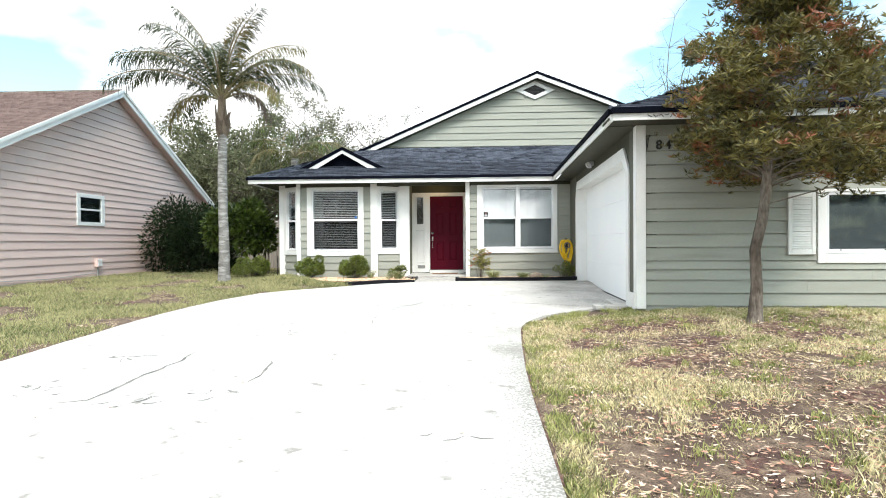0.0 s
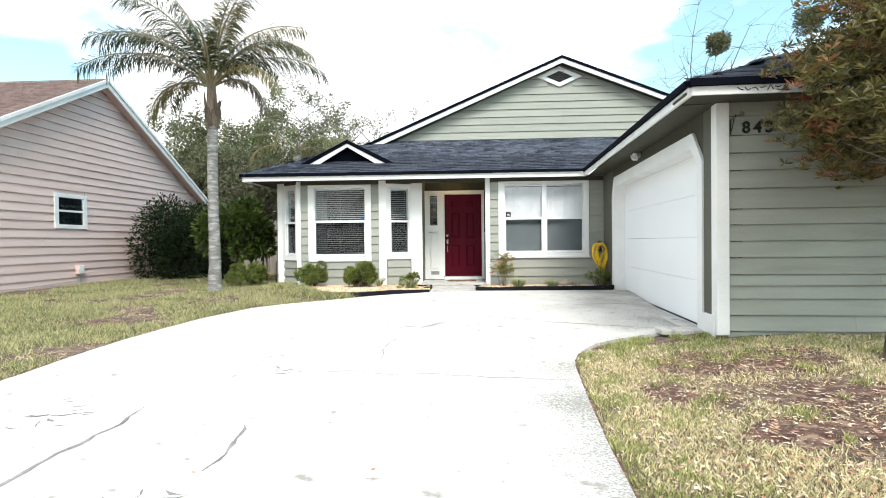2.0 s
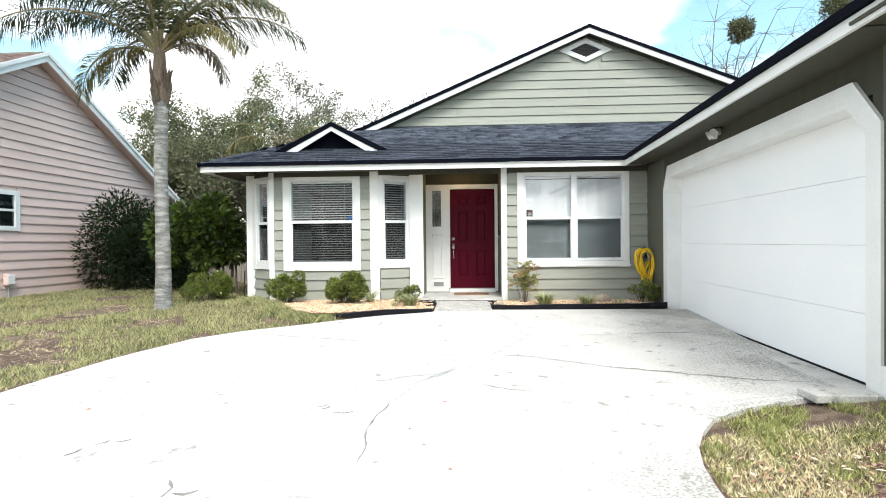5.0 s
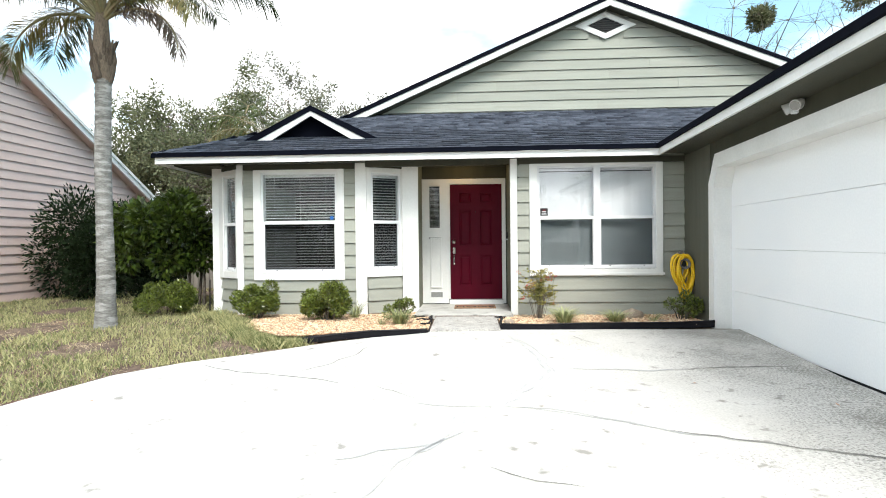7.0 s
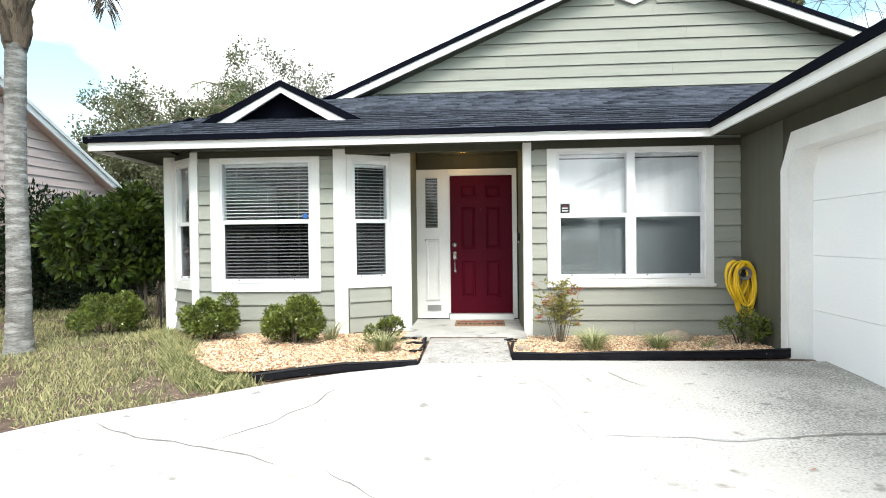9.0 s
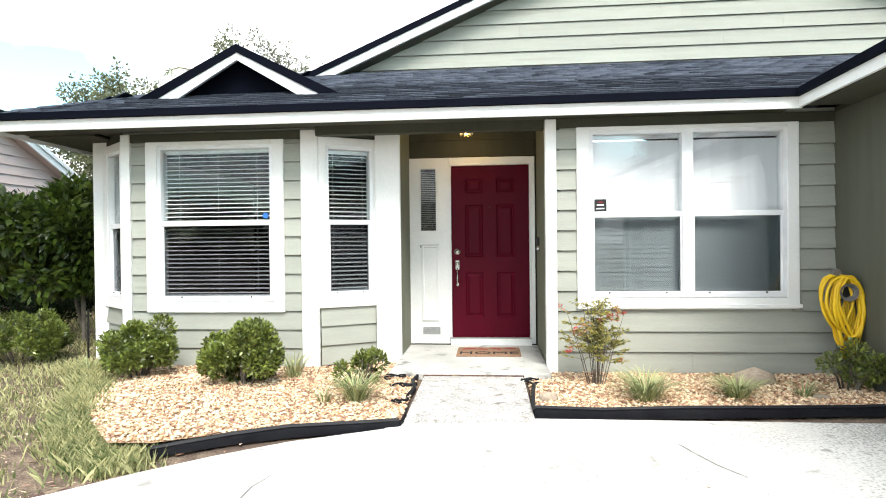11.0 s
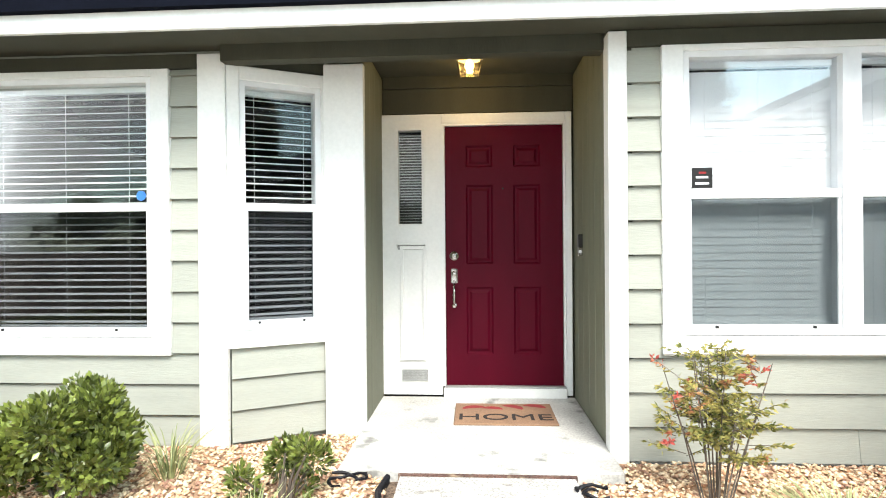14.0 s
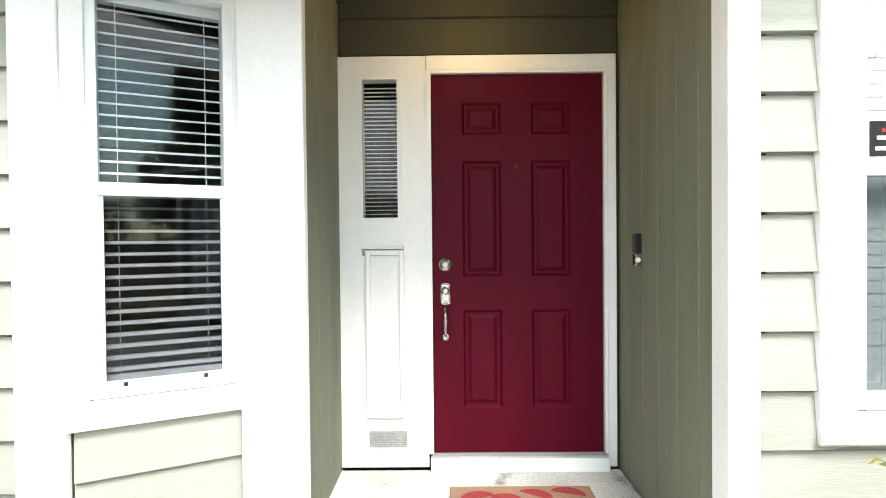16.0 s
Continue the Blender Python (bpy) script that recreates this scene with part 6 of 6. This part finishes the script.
def leaf_cloud(name, pts, normals, size, ratio, material, parent, seed, cup=0.15, label="", droop=0.0):
    """Leaves of four corners with a fold: pts are the stalks' ends, normals the way each grows."""
    rs = np.random.RandomState(seed)
    P, D = np.asarray(pts, float), np.asarray(normals, float)
    D = D + rs.normal(0, 0.35, D.shape)
    D[:, 2] -= droop
    D /= np.linalg.norm(D, axis=1)[:, None] + 1e-9
    S = np.cross(D, rs.normal(0, 1, D.shape))
    S /= np.linalg.norm(S, axis=1)[:, None] + 1e-9
    N = np.cross(S, D)
    n = len(P)
    l = size * rs.uniform(0.65, 1.25, n)[:, None]
    w = l * ratio
    V = np.stack([P, P + D * l * 0.5 + S * w * 0.5 + N * cup * w, P + D * l, P + D * l * 0.5 - S * w * 0.5 + N * cup * w], 1).reshape(-1, 3)
    i = np.arange(n)[:, None] * 4
    F = np.concatenate([i + np.array([[0, 1, 2]]), i + np.array([[0, 2, 3]])], 0)
    return raw(name, V, F, material, parent, label)


def blob_points(centres, radii, n, seed, shell=0.55, squash=1.0):
    rs = np.random.RandomState(seed)
    out, nor = [], []
    C, R = np.array(centres, float), np.array(radii, float)
    p = (R ** 2) / (R ** 2).sum()
    k = rs.choice(len(C), n, p=p)
    d = rs.normal(0, 1, (n, 3))
    d /= np.linalg.norm(d, axis=1)[:, None]
    r = R[k] * (shell + (1 - shell) * rs.rand(n) ** 0.6)
    pos = C[k] + d * r[:, None] * np.array([1, 1, squash])
    return pos, d


def shrub(name, x, y, w, h, n, leaf, ratio, material, seed, label, stems=9, cat="shrub", z=None, lumps=30):
    rnd = random.Random(seed)
    z = g(x, y) + 0.05 if z is None else z
    ob = empty(name, Matrix.Translation((x, y, z)), label=label, category=cat)
    cs, rs_ = [], []
    for k in range(lumps):
        a = rnd.uniform(0, 6.28)
        r = rnd.uniform(0.05, 1) ** 0.5 * 0.40 * w
        cs.append((r * math.cos(a), r * math.sin(a), h * (0.50 + rnd.uniform(-0.34, 0.34) * math.sqrt(max(0.1, 1 - (r / (0.46 * w)) ** 2)))))
        rs_.append(rnd.uniform(0.085, 0.17) * min(w, h * 1.3))
    pos, d = blob_points(cs, rs_, n, seed, 0.5)
    pos[:, 2] = np.maximum(pos[:, 2], 0.02)
    d[:, 2] += 0.5
    leaf_cloud("foliage", pos, d, leaf, ratio, material, ob, seed)
    bm = bmesh.new()
    for c in cs[:stems]:
        tube(bm, [(c[0] * 0.15, c[1] * 0.15, -0.06), (c[0] * 0.5, c[1] * 0.4, c[2] * 0.5), c], [0.012, 0.008, 0.004], 5)
    part("stem", bm, BARK, ob)
    return ob


shrub("shrub", -6.17, 13.25, 1.05, 0.62, 10000, 0.038, 0.6, LEAF_BOX, 11, "low rounded green boxwood shrub on the lawn", z=0.485)
shrub("shrub", -4.38, 12.60, 0.72, 0.64, 9500, 0.038, 0.6, LEAF_BOX, 12, "rounded green boxwood shrub in the pebble bed", z=0.515)
shrub("shrub", -3.20, 12.35, 0.78, 0.68, 11000, 0.038, 0.6, LEAF_BOX, 13, "rounded dark green boxwood shrub in the pebble bed", z=0.515)
shrub("shrub", -2.12, 12.30, 0.50, 0.36, 1500, 0.04, 0.4, LEAF_BOX, 14, "small loose green plant in the pebble bed", z=0.52, lumps=9)
shrub("shrub", 1.92, 12.35, 0.55, 0.46, 1200, 0.045, 0.45, LEAF_BOX, 15, "small dark green plant under the hose", z=0.515, lumps=10)


def tuft(x, y, r, h, n, seed, label, material=STRAP):
    rnd = random.Random(seed)
    ob = empty("grass_tuft", Matrix.Translation((x, y, bedz(y) - 0.005)), label=label, category="ornamental grass", group="grass tufts in the beds")
    V, F = [], []
    for k in range(n):
        a = rnd.uniform(0, 6.28)
        l = h * rnd.uniform(0.6, 1.25)
        o = rnd.uniform(0, 0.25) * r
        out = r * rnd.uniform(0.35, 1.1)
        w = 0.0035
        sx, sy = -math.sin(a) * w, math.cos(a) * w
        i = len(V)
        for t, ww in ((0, 1), (0.4, 0.9), (0.75, 0.7), (1, 0.1)):
            rr = o + out * t ** 1.4
            zz = l * (t * 1.5 - t * t * 0.75)
            cx, cy = rr * math.cos(a), rr * math.sin(a)
            V += [(cx + sx * ww, cy + sy * ww, zz), (cx - sx * ww, cy - sy * ww, zz)]
        for q in range(3):
            F.append((i + 2 * q, i + 2 * q + 1, i + 2 * q + 3, i + 2 * q + 2))
    raw("leaves", V, F, material, ob)


tuft(-2.05, 11.80, 0.30, 0.24, 230, 1, "small grassy green tuft in the pebbles")
tuft(-2.28, 11.72, 0.15, 0.16, 40, 2, "small grassy green tuft in the pebbles")
tuft(-2.85, 12.65, 0.32, 0.30, 80, 3, "loose grassy tuft beside the shrub")
tuft(0.20, 11.95, 0.34, 0.24, 300, 4, "striped green and cream grass tuft")
tuft(0.92, 12.02, 0.28, 0.19, 240, 5, "striped green and cream grass tuft")
tuft(1.45, 12.1, 0.2, 0.14, 50, 6, "small grassy tuft by the stone")
tuft(-4.95, 12.7, 0.2, 0.22, 40, 7, "loose grassy tuft beside the shrub")

# nandina
nd = empty("shrub", Matrix.Translation((-0.08, 12.45, bedz(12.45) - 0.005)), label="airy nandina shrub with red and yellow green leaves", category="shrub")
rnd = random.Random(21)
bm = bmesh.new()
P_, D_ = [], []
for k in range(16):
    a, sp, hh_ = rnd.uniform(0, 6.28), rnd.uniform(0.05, 0.27), rnd.uniform(0.38, 0.74)
    top = Vector((sp * math.cos(a), sp * math.sin(a), hh_))
    tube(bm, [(top.x * 0.2, top.y * 0.2, -0.06), (top.x * 0.6, top.y * 0.6, hh_ * 0.5), top], [0.0045, 0.0035, 0.002], 5)
    for j in range(12):
        b = rnd.uniform(0, 6.28)
        s0 = Vector((top.x * 0.75, top.y * 0.75, hh_ * rnd.uniform(0.45, 1.0)))
        e_ = s0 + Vector((math.cos(b), math.sin(b), rnd.uniform(-0.1, 0.6))) * rnd.uniform(0.08, 0.19)
        tube(bm, [s0, e_], [0.002, 0.001], 3)
        for q in range(24):
            t = rnd.uniform(0.2, 1.05)
            p = s0.lerp(e_, t)
            P_.append(tuple(p))
            D_.append((math.cos(b) + rnd.uniform(-1, 1), math.sin(b) + rnd.uniform(-1, 1), rnd.uniform(-0.5, 0.5)))
part("stem", bm, BARK, nd)
leaf_cloud("foliage", P_, D_, 0.033, 0.36, LEAF_NANDINA, nd, 3)


def stone(x, y, w, h, seed, label):
    rnd = random.Random(seed)
    bm = bmesh.new()
    bmesh.ops.create_icosphere(bm, subdivisions=2, radius=1)
    for v in bm.verts:
        k = 1 + 0.22 * noise.noise(v.co * 1.3 + Vector((seed, 0, 0)))
        v.co = Vector((v.co.x * w * k, v.co.y * w * 0.7 * k, v.co.z * h * k))
    part("stone", bm, ROCK, m=Matrix.Translation((x, y, bedz(y) + h * 0.4)), label=label, category="stone", smooth=True)


stone(1.28, 12.55, 0.17, 0.10, 1, "large flat tan field stone in the bed")
stone(1.55, 12.05, 0.07, 0.03, 2, "small grey stone in the bed")
stone(-0.55, 11.9, 0.08, 0.05, 3, "small tan stone in the bed")


# ---- trees ----
def limb(bm, a, b, r0, r1, rnd, bend=0.12, n=5, sides=6):
    a, b = Vector(a), Vector(b)
    L = (b - a).length
    pts = []
    o = Vector((rnd.uniform(-1, 1), rnd.uniform(-1, 1), rnd.uniform(-0.3, 0.6))) * bend * L
    for k in range(n + 1):
        t = k / n
        pts.append(a.lerp(b, t) + o * math.sin(math.pi * t))
    tube(bm, pts, [r0 + (r1 - r0) * k / n for k in range(n + 1)], sides, 0.12)
    return pts


# ornamental tree on the near lawn
tx, ty, tz = 2.84, 5.10, 0.50
tr = empty("tree", Matrix.Translation((tx, ty, tz)), label="small ornamental tree with narrow olive and rust coloured leaves", category="tree")
rnd = random.Random(31)
bm = bmesh.new()
tube(bm, [(0, 0, -0.1), (0.0, 0, 0.04), (0.02, 0, 0.4), (0.0, 0, 0.8), (0.08, 0, 1.15), (0.13, 0, 1.5), (0.15, 0, 1.9), (0.2, 0.05, 2.6), (0.2, 0.05, 3.4)],
     [0.13, 0.085, 0.058, 0.056, 0.054, 0.052, 0.042, 0.035, 0.02], 14, 0.3)
part("trunk", bm, BARK, tr)
lob = []
for k in range(190):
    a = rnd.uniform(0, 6.28)
    z = rnd.uniform(1.55, 4.75)
    if z < 3.15:
        rmax = 1.12 - 0.45 * max(0, z - 2.4) - 0.5 * max(0, 1.95 - z)
    else:
        rmax = 0.42 - 0.10 * abs(z - 3.8)
    r = rmax * rnd.uniform(0.25, 1) ** 0.5
    lob.append(Vector(((0.36 if z < 3.15 else 0.26) + r * math.cos(a), r * math.sin(a) * 0.95, z)))
bm = bmesh.new()
for k, c in enumerate(lob):
    if k % 2 and c.z < 3:
        continue
    s0 = Vector((0.15, 0, min(max(1.32, c.z - 0.15 - 0.3 * rnd.random()), 3.4)))
    limb(bm, s0, c, 0.010, 0.003, rnd)
part("branch", bm, BARK, tr)
P_, D_ = [], []
for c in lob:
    for j in range(40):
        q = c + Vector((rnd.gauss(0, 1), rnd.gauss(0, 1), rnd.gauss(0, 0.42))) * 0.15
        for m_ in range(10):
            a = rnd.uniform(0, 6.28)
            P_.append(tuple(q))
            D_.append((math.cos(a), math.sin(a), rnd.uniform(0.1, 1.0)))
leaf_cloud("foliage", P_, D_, 0.09, 0.19, LEAF_TREE, tr, 5)


# queen palm
def frond(bm_v, bm_f, az, el, length, droop, rnd, n=44, leaf=0.42, origin=(0, 0, 0)):
    """Adds leaflets to the lists and returns the spine."""
    o = Vector(origin)
    p = o.copy()
    spine = [p.copy()]
    steps = n
    ds = length / steps
    for k in range(steps):
        t = k / steps
        e = radians(el - droop * t ** 1.3)
        d = Vector((math.cos(az) * math.cos(e), math.sin(az) * math.cos(e), math.sin(e)))
        p = p + d * ds
        spine.append(p.copy())
        if t > 0.14:
            side = Vector((-math.sin(az), math.cos(az), 0))
            ll = leaf * (0.35 + 1.0 * math.sin(math.pi * min(1, (t - 0.08) * 0.98)) ** 0.7) * rnd.uniform(0.8, 1.1)
            for s in (-1, 1):
                for rep in range(2):
                    dirn = (side * s * rnd.uniform(0.6, 1.0) + d * rnd.uniform(0.3, 0.8) + Vector((0, 0, rnd.uniform(-0.75, 0.25)))).normalized()
                    w = d.cross(dirn)
                    w = (w.cross(dirn)).normalized() * 0.0085
                    i = len(bm_v)
                    b0 = p - d * ds * rnd.random()
                    m1 = b0 + dirn * ll * 0.5
                    tip = b0 + dirn * ll * 0.9 + Vector((0, 0, -0.28 * ll))
                    bm_v += [tuple(b0), tuple(m1 + w), tuple(m1 - w), tuple(tip)]
                    bm_f += [(i, i + 1, i + 2), (i + 1, i + 3, i + 2)]
    return spine


pm = empty("palm_tree", Matrix.Translation((-6.28, 11.9, 0.47)), label="tall queen palm with grey ringed trunk and feathery green fronds", category="palm tree")
rnd = random.Random(41)
bm = bmesh.new()
pts, rad = [], []
zz = -0.1
H_ = 3.60
k = 0
while zz < H_:
    t = max(0, zz) / H_
    base = 0.132 - 0.022 * min(1, t * 2.2) - 0.006 * t + 0.03 * math.exp(-max(0, zz) * 6)
    pts.append((-0.05 * t + 0.01 * math.sin(zz * 2), 0.1 * t, zz))
    rad.append(base + (0.005 if k % 2 else 0.0))
    zz += 0.05
    k += 1
tube(bm, pts, rad, 20, 0.05)
part("trunk", bm, PALMBARK, pm)
bm = bmesh.new()
cx, cy = -0.05, 0.1
tube(bm, [(cx, cy, 3.52), (cx, cy, 3.62), (cx, cy, 3.8), (cx, cy, 4.0), (cx, cy, 4.2), (cx, cy, 4.5), (cx, cy, 4.8)], [0.105, 0.125, 0.145, 0.125, 0.10, 0.085, 0.06], 14, 0.3)
part("crown_shaft", bm, BOOT, pm, "brown fibrous boots")
for k in range(22):
    a = k * 2.4
    z0 = 3.55 + 0.018 * k
    r0 = 0.135 + 0.02 * math.sin(k)
    bm = bmesh.new()
    c, s = math.cos(a), math.sin(a)
    q0, ln, sp = r0 - 0.04, rnd.uniform(0.18, 0.42), rnd.uniform(0.02, 0.12)
    tube(bm, [(cx + c * q0, cy + s * q0, z0), (cx + c * (q0 + 0.04), cy + s * (q0 + 0.04), z0 + ln * 0.5), (cx + c * (q0 + sp), cy + s * (q0 + sp), z0 + ln)], [0.045, 0.032, 0.010], 6, 0.5)
    part("boot", bm, BOOT, pm)
FR = [(180, 62, 3.3, 95, 0), (172, 48, 3.2, 85, 0), (196, 40, 3.1, 80, 0), (160, 70, 3.2, 85, 0), (0, 60, 2.9, 105, 1), (12, 45, 2.9, 85, 0), (-14, 55, 2.8, 95, 0), (28, 72, 3.0, 80, 1),
      (90, 82, 2.7, 50, 0), (200, 84, 2.6, 45, 0), (330, 80, 2.7, 60, 0), (120, 75, 2.8, 70, 0), (250, 66, 2.9, 90, 0), (285, 58, 2.8, 105, 0), (70, 60, 2.9, 90, 0),
      (185, 22, 1.9, 115, 1), (-5, 28, 1.7, 120, 2), (215, 55, 2.9, 92, 0), (310, 70, 2.8, 80, 1), (340, 38, 2.2, 105, 1), (145, 40, 2.4, 100, 0)]
for az, el, ln, dr, kind_ in FR:
    V, F = [], []
    sp = frond(V, F, radians(az), el, ln * 0.92, dr, rnd, n=88, leaf=0.42 if ln > 2.3 else 0.34)
    f_ = empty("frond", Matrix.Translation((cx, cy, 4.42)), pm)
    raw("frond_blade", V, F, FROND_BROWN if kind_ == 1 else (BOOT if kind_ == 2 else FROND), f_)
    part("stalk", tube(bmesh.new(), sp[::4] + [sp[-1]], [0.028 * (1 - 0.9 * q / (len(sp[::4]))) + 0.003 for q in range(len(sp[::4]) + 1)], 5), STALK, f_)

# big glossy shrub tree and the dark hedge
bt = empty("tree", Matrix.Translation((-6.75, 14.6, 0.5)), label="round clipped tree with large glossy green leaves", category="tree")
rnd = random.Random(51)
bm = bmesh.new()
for dx in (0.35, 0.45, 0.3, 0.55):
    limb(bm, (dx, 0.1 * dx, -0.05), (dx + rnd.uniform(-0.5, 0.3), rnd.uniform(-0.3, 0.3), 1.4), 0.035, 0.012, rnd)
for k in range(14):
    limb(bm, (0.3, 0, 0.7 + 0.4 * rnd.random()), (rnd.uniform(-0.9, 0.8), rnd.uniform(-0.6, 0.6), rnd.uniform(0.9, 2.0)), 0.02, 0.006, rnd)
part("trunk", bm, BARK, bt)
cs, rr = [], []
for k in range(40):
    a = rnd.uniform(0, 6.28)
    r = rnd.uniform(0.2, 0.88)
    z = rnd.uniform(0.85, 2.0)
    r *= 1 - 0.3 * abs(z - 1.4)
    cs.append((r * math.cos(a), r * math.sin(a) * 0.9, z))
    rr.append(rnd.uniform(0.2, 0.34))
cs = [(c[0] - 0.22, c[1], c[2]) for c in cs]
pos, d = blob_points(cs, rr, 8500, 7, 0.6)
leaf_cloud("foliage", pos, d, 0.14, 0.5, LEAF_BRIGHT, bt, 9, droop=0.2)
cs, rr = [], []
for k in range(60):
    cs.append((rnd.uniform(-10.3, -9.0), rnd.uniform(15.6, 19.0), rnd.uniform(0.8, 2.4)))
    rr.append(rnd.uniform(0.45, 0.7))
hd2 = empty("hedge", label="dense dark green hedge against the neighbouring house", category="hedge")
pos, d = blob_points(cs, rr, 26000, 8, 0.4)
leaf_cloud("foliage", pos, d, 0.11, 0.35, LEAF_DARK, hd2, 10)
bm = bmesh.new()
for k in range(12):
    limb(bm, (rnd.uniform(-10, -9.2), rnd.uniform(16, 18.5), 0.4), (rnd.uniform(-10.2, -9.1), rnd.uniform(15.8, 18.8), 2.6), 0.04, 0.01, rnd)
part("stem", bm, BARK, hd2)
shrub("shrub", -7.7, 15.6, 1.1, 0.55, 2600, 0.05, 0.5, LEAF_DARK, 17, "low dark green shrub by the fence", z=0.5)


def big_tree(x, y, h, spread, seed, leaves, leaf, material, label, clump=0.7, trunk=0.22, low=0.45, nlimb=26, twigs=8):
    rnd = random.Random(seed)
    ob = empty("tree", Matrix.Translation((x, y, 0.5)), label=label, category="tree", group="trees behind the houses")
    bm = bmesh.new()
    tube(bm, [(0, 0, -0.3), (0.1, 0, h * 0.2), (-0.1, 0.1, h * 0.4), (0, 0, h * 0.62)], [trunk, trunk * 0.85, trunk * 0.7, trunk * 0.35], 9, 0.15)
    ends = []
    for k in range(nlimb):
        a = 6.28 * k / nlimb + rnd.uniform(-0.3, 0.3)
        z0 = h * rnd.uniform(0.22, 0.55)
        r = spread * rnd.uniform(0.45, 1)
        e = (r * math.cos(a), r * math.sin(a), h * rnd.uniform(low, 1.0) * (1 - 0.22 * (r / spread) ** 2))
        pts = limb(bm, (0, 0, z0), e, trunk * 0.38, trunk * 0.08, rnd, 0.14)
        for j in range(twigs):
            s0 = pts[rnd.randint(2, 5)]
            q = s0 + Vector((rnd.gauss(0, 1), rnd.gauss(0, 1), rnd.gauss(0.4, 0.8))) * spread * 0.22
            limb(bm, s0, q, trunk * 0.10, trunk * 0.03, rnd, 0.15, 3, 4)
            ends.append(q)
            for m_ in range(3):
                q2 = q + Vector((rnd.gauss(0, 1), rnd.gauss(0, 1), rnd.gauss(0.2, 0.8))) * spread * 0.10
                limb(bm, q, q2, trunk * 0.04, trunk * 0.015, rnd, 0.1, 2, 3)
                ends.append(q2)
    part("trunk", bm, BARK, ob)
    if leaves:
        pos, d = blob_points([tuple(e) for e in ends], [clump * rnd.uniform(0.5, 1.1) for _ in ends], leaves, seed, 0.1)
        leaf_cloud("crown", pos, d, leaf, 0.55, material, ob, seed)
    return ob


big_tree(-13.2, 27, 7.6, 3.4, 61, 52000, 0.13, LEAF_OAK, "broad leafy green oak behind the houses", clump=0.42)
big_tree(-8.3, 31, 8.1, 4.4, 62, 50000, 0.12, LEAF_GREY, "tall thinly leaved grey green oak behind the house", clump=0.36)
big_tree(-5.6, 34, 8.7, 3.1, 63, 44000, 0.11, LEAF_GREY, "tall thinly leaved grey green oak behind the house", clump=0.34)
big_tree(-10.0, 25, 6.6, 2.5, 64, 20000, 0.12, LEAF_OAK, "leafy green tree behind the fence", clump=0.42)
b1 = big_tree(12.4, 31.7, 14.2, 3.2, 65, 0, 0.1, LEAF_GREY, "tall bare winter tree with a mistletoe clump", nlimb=24, twigs=12, trunk=0.13, low=0.6)
b2 = big_tree(19.3, 33.6, 16.2, 3.6, 66, 0, 0.1, LEAF_GREY, "tall bare winter tree with a mistletoe clump", nlimb=24, twigs=12, trunk=0.14, low=0.6)
for ob, c, r in ((b1, (0.25, 0, 11.7), 0.6), (b2, (-0.8, 0, 13.5), 0.8)):
    cs = [(c[0] + r * 0.4 * math.cos(k), c[1] + r * 0.4 * math.sin(k), c[2] + r * 0.4 * math.sin(k * 2.3)) for k in range(8)]
    pos, d = blob_points(cs, [r * 0.6] * 8, 3000, 5, 0.2)
    leaf_cloud("mistletoe", pos, d, 0.16, 0.4, LEAF_OAK, ob, 5, label="round grey green mistletoe clump")

# second palm behind the fence
p2 = empty("palm_tree", Matrix.Translation((-7.6, 21.5, 0.5)), label="shorter green palm behind the fence", category="palm tree")
bm = bmesh.new()
tube(bm, [(0, 0, -0.2), (0, 0, 2), (0.1, 0, 4.4)], [0.2, 0.15, 0.14], 10, 0.1)
part("trunk", bm, PALMBARK, p2)
rnd = random.Random(71)
for k in range(15):
    V, F = [], []
    sp = frond(V, F, k * 2.4, rnd.uniform(25, 75), rnd.uniform(2.0, 2.6), rnd.uniform(80, 120), rnd, n=30, leaf=0.5)
    f_ = empty("frond", Matrix.Translation((0.1, 0, 4.5)), p2)
    raw("frond_blade", V, F, LEAF_BRIGHT if k % 3 else FROND_BROWN, f_)
    part("stalk", tube(bmesh.new(), sp[::5], 0.015, 4), STALK, f_)

# behind the camera: unseen hedge added for the windows to mirror; then a far tree line
bk = empty("hedge", label="unseen green hedge added for the windows to mirror", category="hedge")
rs = np.random.RandomState(9)
cs = [(rs.uniform(-40, 40), rs.uniform(-34, -28), rs.uniform(0.5, 5.5)) for _ in range(80)]
pos, d = blob_points(cs, [rs.uniform(1.0, 2.2) for _ in cs], 26000, 9, 0.3)
leaf_cloud("foliage", pos, d, 0.5, 0.5, LEAF_OAK, bk, 11)
cs = [(rs.uniform(-60, 60), rs.uniform(44, 52), rs.uniform(0.5, 3.5)) for _ in range(90)]
pos, d = blob_points(cs, [rs.uniform(1.2, 2.2) for _ in cs], 22000, 10, 0.3)
bk2 = empty("hedge", label="far tree line behind the houses", category="hedge")
leaf_cloud("foliage", pos, d, 0.5, 0.5, LEAF_OAK, bk2, 12)
